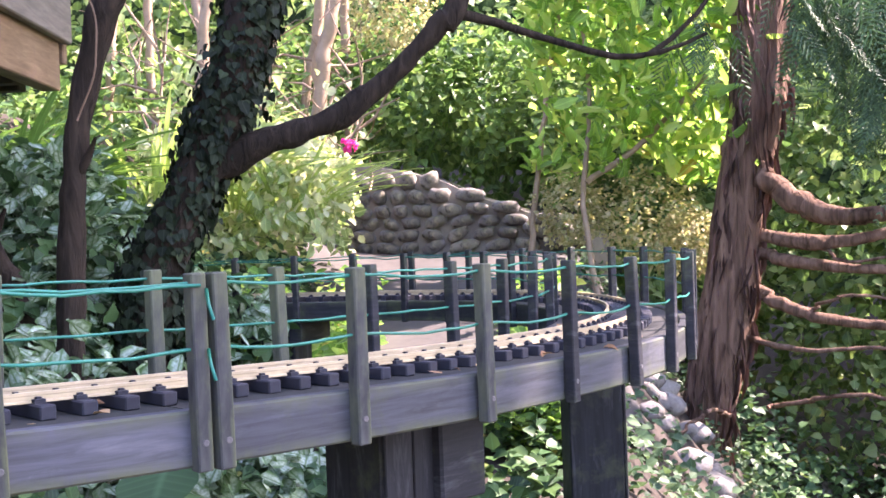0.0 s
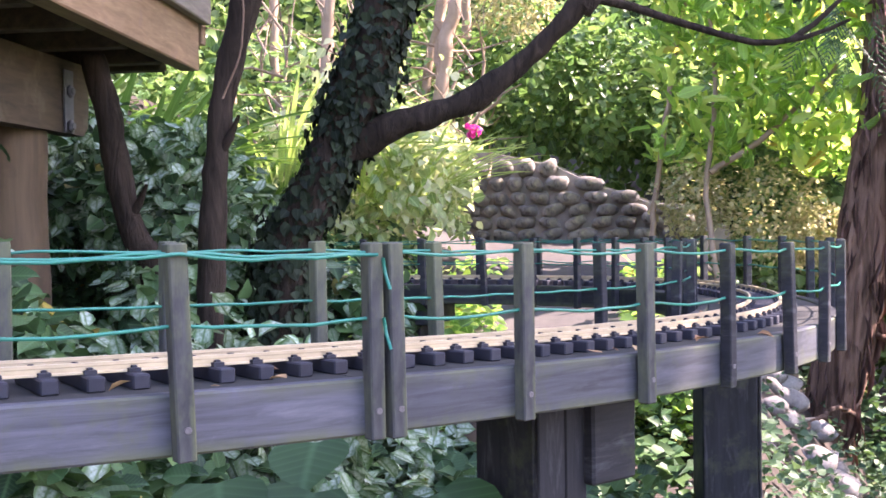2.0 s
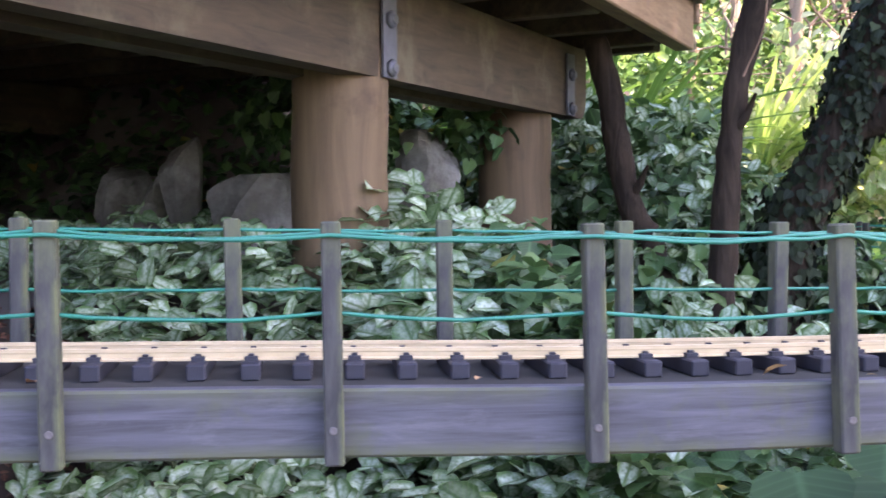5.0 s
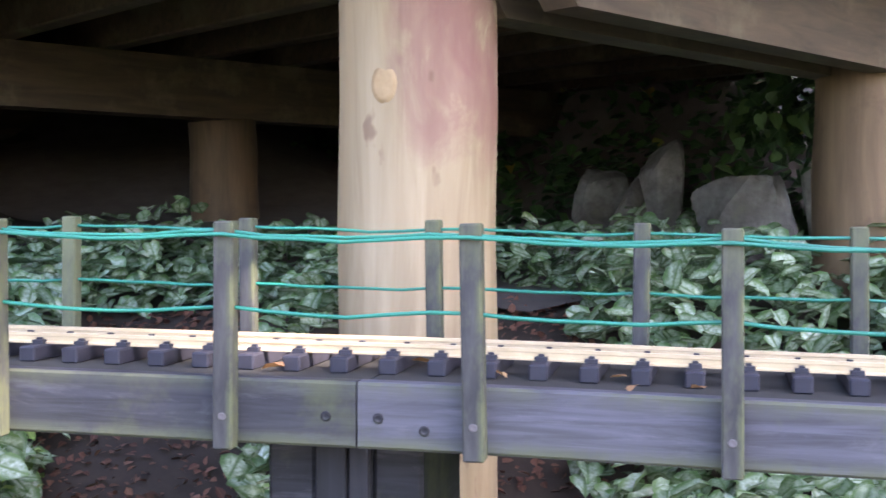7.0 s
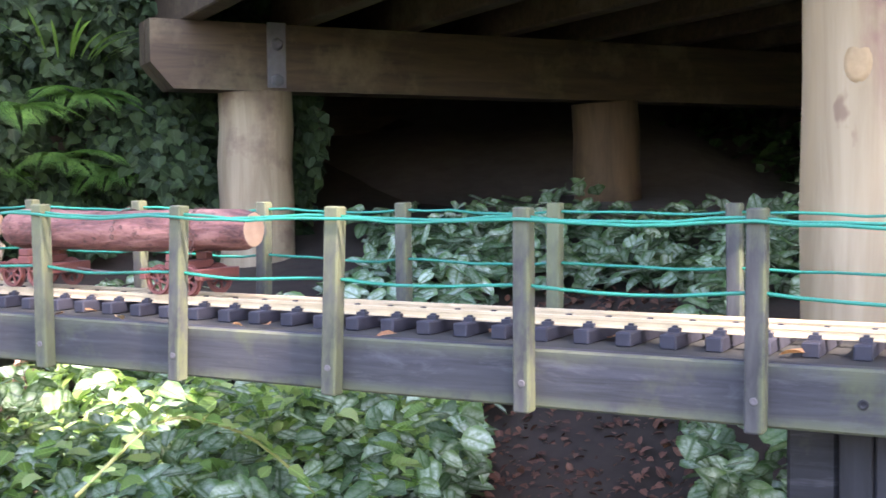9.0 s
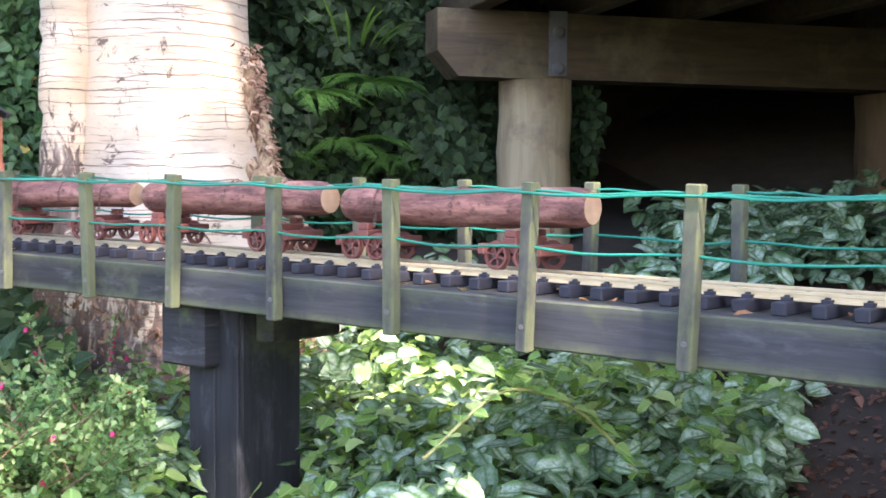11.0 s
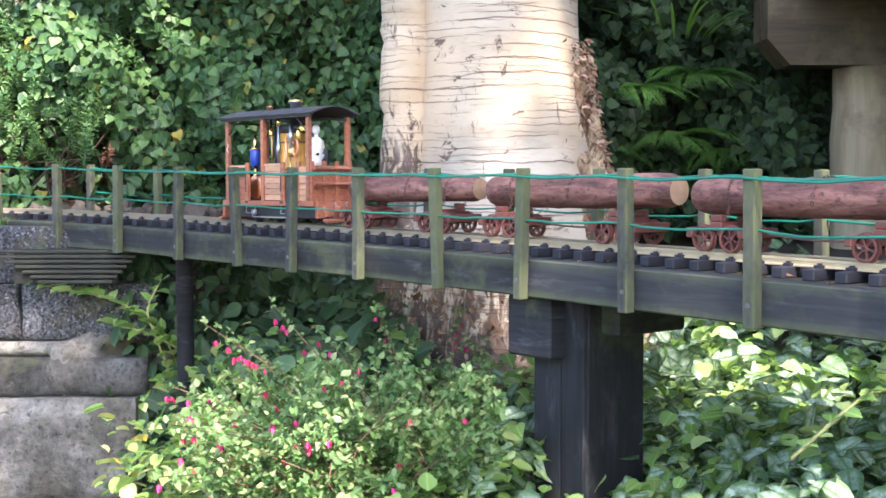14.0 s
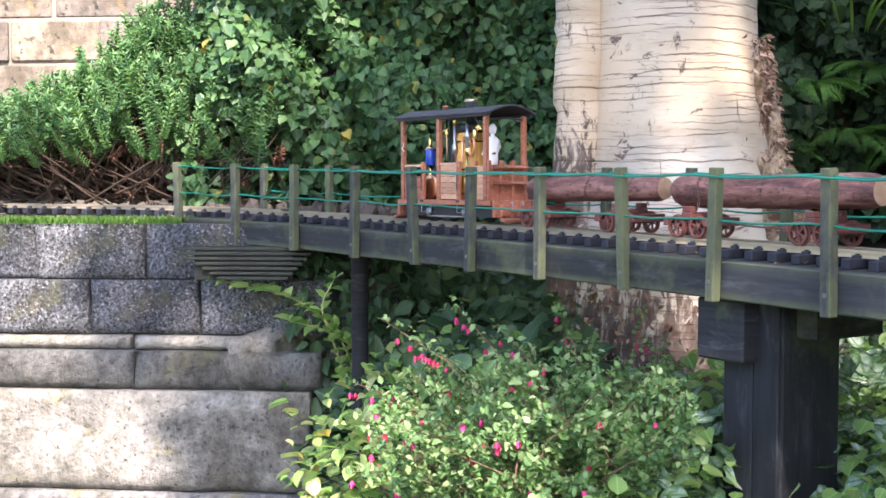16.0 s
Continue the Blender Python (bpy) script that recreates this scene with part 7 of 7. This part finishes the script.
bar("steam_pipe", [(.053, .004, .123), (.053, .004, .140), (.047, .003, .148), (.040, .002, .146), (.036, .002, .134), (.036, .002, .098)], .0019, M_COPPER, loco)
turned("lubricator", [(.0075, 0), (.0080, .001), (.0080, .0255), (.0075, .0265)], (.061, .018, .0915), M_BLUE, loco, "blue enamelled lubricator can", 20)
turned("lubricator_top", [(.0076, 0), (.0060, .003), (.003, .005), (.003, .012), (.0015, .022)], (.061, .018, .1185), M_BRASS, loco)
bar("cross_pipe", [(.078, .012, .1165), (.046, .012, .1165)], .0030, M_BRASS, loco)
for x in (.078, .046):
    turned("pipe_knob", [(.002, -.003), (.0042, -.001), (.0042, .002), (.002, .004)], (x, .012, .1165), M_BRASS, loco)
turned("steam_cylinder", [(.009, 0), (.010, .002), (.010, .040), (.0075, .042)], (.056, .004, .0500), M_BLACKMETAL, loco)
turned("engine_column", [(.0045, 0), (.0035, .018), (.0025, .035)], (.060, .018, .057), M_BRASS, loco)
turned("flywheel", [(.004, 0), (.0195, 0), (.0195, .005), (.0165, .006), (.004, .006)], (.052, .020, .057), M_COPPER, loco, "dull copper-coloured flywheel", 26, rot=(-90, 0, 0))
turned("water_tank", [(.0185, 0), (.0185, .036), (.0165, .0375)], (.087, -.006, .0365), M_BLACKMETAL, loco, "black round water tank", 24)
turned("tank_filler", [(.006, 0), (.006, .010), (.0075, .0105), (.0075, .013)], (.087, -.006, .0740), M_BLACKMETAL, loco)
block("cab_lamp", (.083, .090, -.020, -.012, .143, .155), M_BLACKMETAL, loco, "small dark hanging lamp", bev=.001)
bar("lamp_hook", [(.0865, -.016, .155), (.0865, -.016, .164)], .0006, M_BLACKMETAL, loco)
turned("hanging_weight", [(.0032, 0), (.0036, .002), (.0036, .012), (.0016, .014), (.0016, .026)], (.014, .020, .138), M_BRASS, loco)
bar("twine", [(.104, .0420, .128), (.101, .0430, .124), (.105, .0435, .119), (.100, .0430, .114)], .0005, M_WHITE, loco)

# the driver: a plain painted doll
fig = bmesh.new()
bmesh.ops.create_uvsphere(fig, u_segments=14, v_segments=10, radius=.0072, matrix=Matrix.Translation((0, 0, .0555)) @ Matrix.Diagonal((.95, .88, 1.15, 1)))
lathe(fig, [(.0001, .0505), (.0030, .0500), (.0032, .0450), (.0072, .0432), (.0108, .0390), (.0104, .030), (.0088, .018), (.0092, .008), (.0090, .0005), (.0001, 0)], Matrix.Diagonal((.74, 1.05, 1, 1)), 16)
for sy in (-1, 1):
    tube(fig, [(0, sy * .0105, .0385), (.001, sy * .0135, .029), (.006, sy * .0125, .0195), (.013, sy * .010, .017)], [.0038, .0036, .0030, .0024], 8)
for f in fig.faces:
    f.smooth = True
doll = part("driver_doll", fig, M_WHITE)
doll.matrix_basis = track_pose(S_LOCO) @ Matrix.Translation((-.086, .008, .0905 - .0005)) @ Matrix.Diagonal((.92, 1.0, 1.0, 1))
tagged(doll, "small plain white-shirted doll standing in the locomotive cab", "doll")
block("driver_stand", (-.100, -.072, -.006, .022, .0357, .0898), M_REDWOOD, loco, "low wooden stand in the cab")


# log wagons
def chain(pts, parent):
    bm = bmesh.new()
    pts = [Vector(p) for p in pts]
    step, k = .0042, 0
    for a, b in zip(pts, pts[1:]):
        n = max(1, int((b - a).length / step))
        d = (b - a).normalized()
        for i in range(n):
            c = a + (b - a) * (i + .5) / n
            q = d.to_track_quat("X", "Z").to_matrix().to_4x4()
            m = Matrix.Translation(c) @ q @ pose(0, 0, 0, 90 * (k % 2), 0, 0)
            tube(bm, [m @ Vector((.0028 * math.cos(t), .0016 * math.sin(t), 0)) for t in np.linspace(0, 2 * math.pi, 8)], .0006, 4, cap=False)
            k += 1
    return part("chain", bm, M_CHAIN, parent, "rusty link chain")


def bogie(s):
    th = thing("log_bogie", "small red-brown four-wheel logging bogie with spoked wheels", "bogie", "logging bogies")
    th.matrix_basis = track_pose(s)
    for y in (-.017, .017):
        block("side_frame", (-.036, .036, y - .004, y + .004, .0165, .0245), M_RUST, th, bev=.001)
    for x in (-.038, .030):
        block("end_beam", (x, x + .008, -.030, .030, .0150, .0260), M_RUST, th, bev=.001)
    block("bolster", (-.008, .008, -.028, .028, .0247, .0325), M_RUST, th, bev=.001)
    for sy in (-1, 1):
        block("chock", (-.007, .007, sy * .0225 - .005, sy * .0225 + .005, .0327, .0400), M_RUST, th, bev=.001)
        block("buffer_stub", (.0385, .046, sy * .012 - .004, sy * .012 + .004, .0170, .0240), M_RUST, th, bev=.001)
    for x in (-.0178, .0178):
        bar("axle", [(x, -.028, .0142), (x, .028, .0142)], .0016, M_BLACKMETAL, th)
        for sy in (-1, 1):
            spoked_wheel(.0138, .005 * sy, M_RUST, "wheel", th, (x, sy * .0245, .0142))
    return th


def log_thing(s, length, r, seed):
    rs = np.random.default_rng(seed)
    th = thing("log", "peeled red-brown log with pale sawn ends chained to bogies", "log", "logs on the train")
    th.matrix_basis = track_pose(s)
    bm = bmesh.new()
    rings = []
    n, sides = 36, 26
    for i in range(n + 1):
        x = -length / 2 + length * i / n
        e = min(i, n - i)
        taper = {0: .80, 1: .95}.get(e, 1.0) * (1 + .05 * (i / n - .5))
        cy, cz = .0016 * math.sin(x * 11 + seed), .0012 * math.sin(x * 17 + seed)
        ring = []
        for k in range(sides):
            a = 2 * math.pi * k / sides
            q = r * taper * (1 + .05 * noise.noise(Vector((x * 9, math.cos(a) * 1.2, math.sin(a) * 1.2 + seed))) + .05 * noise.noise(Vector((x * 70, math.cos(a) * 4, math.sin(a) * 4 + seed))))
            ring.append(bm.verts.new((x, cy + q * math.cos(a), .0405 + r + cz + q * math.sin(a))))
        rings.append(ring)
    for a, b in zip(rings, rings[1:]):
        for k in range(sides):
            bm.faces.new((a[k], b[k], b[(k + 1) % sides], a[(k + 1) % sides])).smooth = True
    part("bark", bm, M_LOGBARK, th, "rough red-brown bark")
    for sx in (-1, 1):
        bm = bmesh.new()
        x = sx * length / 2
        i0 = 0 if sx < 0 else n
        cy, cz = .0016 * math.sin(x * 11 + seed), .0012 * math.sin(x * 17 + seed)
        vs = [bm.verts.new((x + sx * .0005, cy + .795 * r * math.cos(2 * math.pi * k / 26), .0405 + r + cz + .795 * r * math.sin(2 * math.pi * k / 26))) for k in range(26)]
        c = bm.verts.new((x + sx * .002, cy, .0405 + r + cz))
        for k in range(26):
            bm.faces.new((vs[k], vs[(k + 1) % 26], c))
        bmesh.ops.recalc_face_normals(bm, faces=bm.faces)
        part("sawn_end", bm, M_LOGEND, th, "pale sawn end")
    for x in (-length * .31, 0.0, length * .33):
        lean = rs.uniform(-.006, .006)
        pts = [(x + lean * math.sin(a), (r + .0014) * math.cos(a), .0405 + r + (r + .0014) * math.sin(a)) for a in np.linspace(-.5, math.pi + .5, 12)]
        if x:
            pts = [(x, .021, .036)] + pts + [(x, -.021, .036)]
        chain(pts, th)
    return th


for k, (sc, length, r) in enumerate([(S_LOCO + .302, .272, .0180), (S_LOCO + .612, .312, .0205), (S_LOCO + .955, .315, .0205)]):
    log_thing(sc, length, r, k * 7 + 3)
    for d in (-length * .36, length * .25):
        bogie(sc + d)
    bm = bmesh.new()
    tube(bm, [on_line(sc + t, TRK, -.0886 + .021 - .004 * (1 - (t / .07)**2))[0] for t in np.linspace(-.066, .070, 8)], .0013, 6)
    tagged(part("draw_chain", bm, M_CHAIN), "slack rusty chain between two logging bogies", "chain", "draw chains")
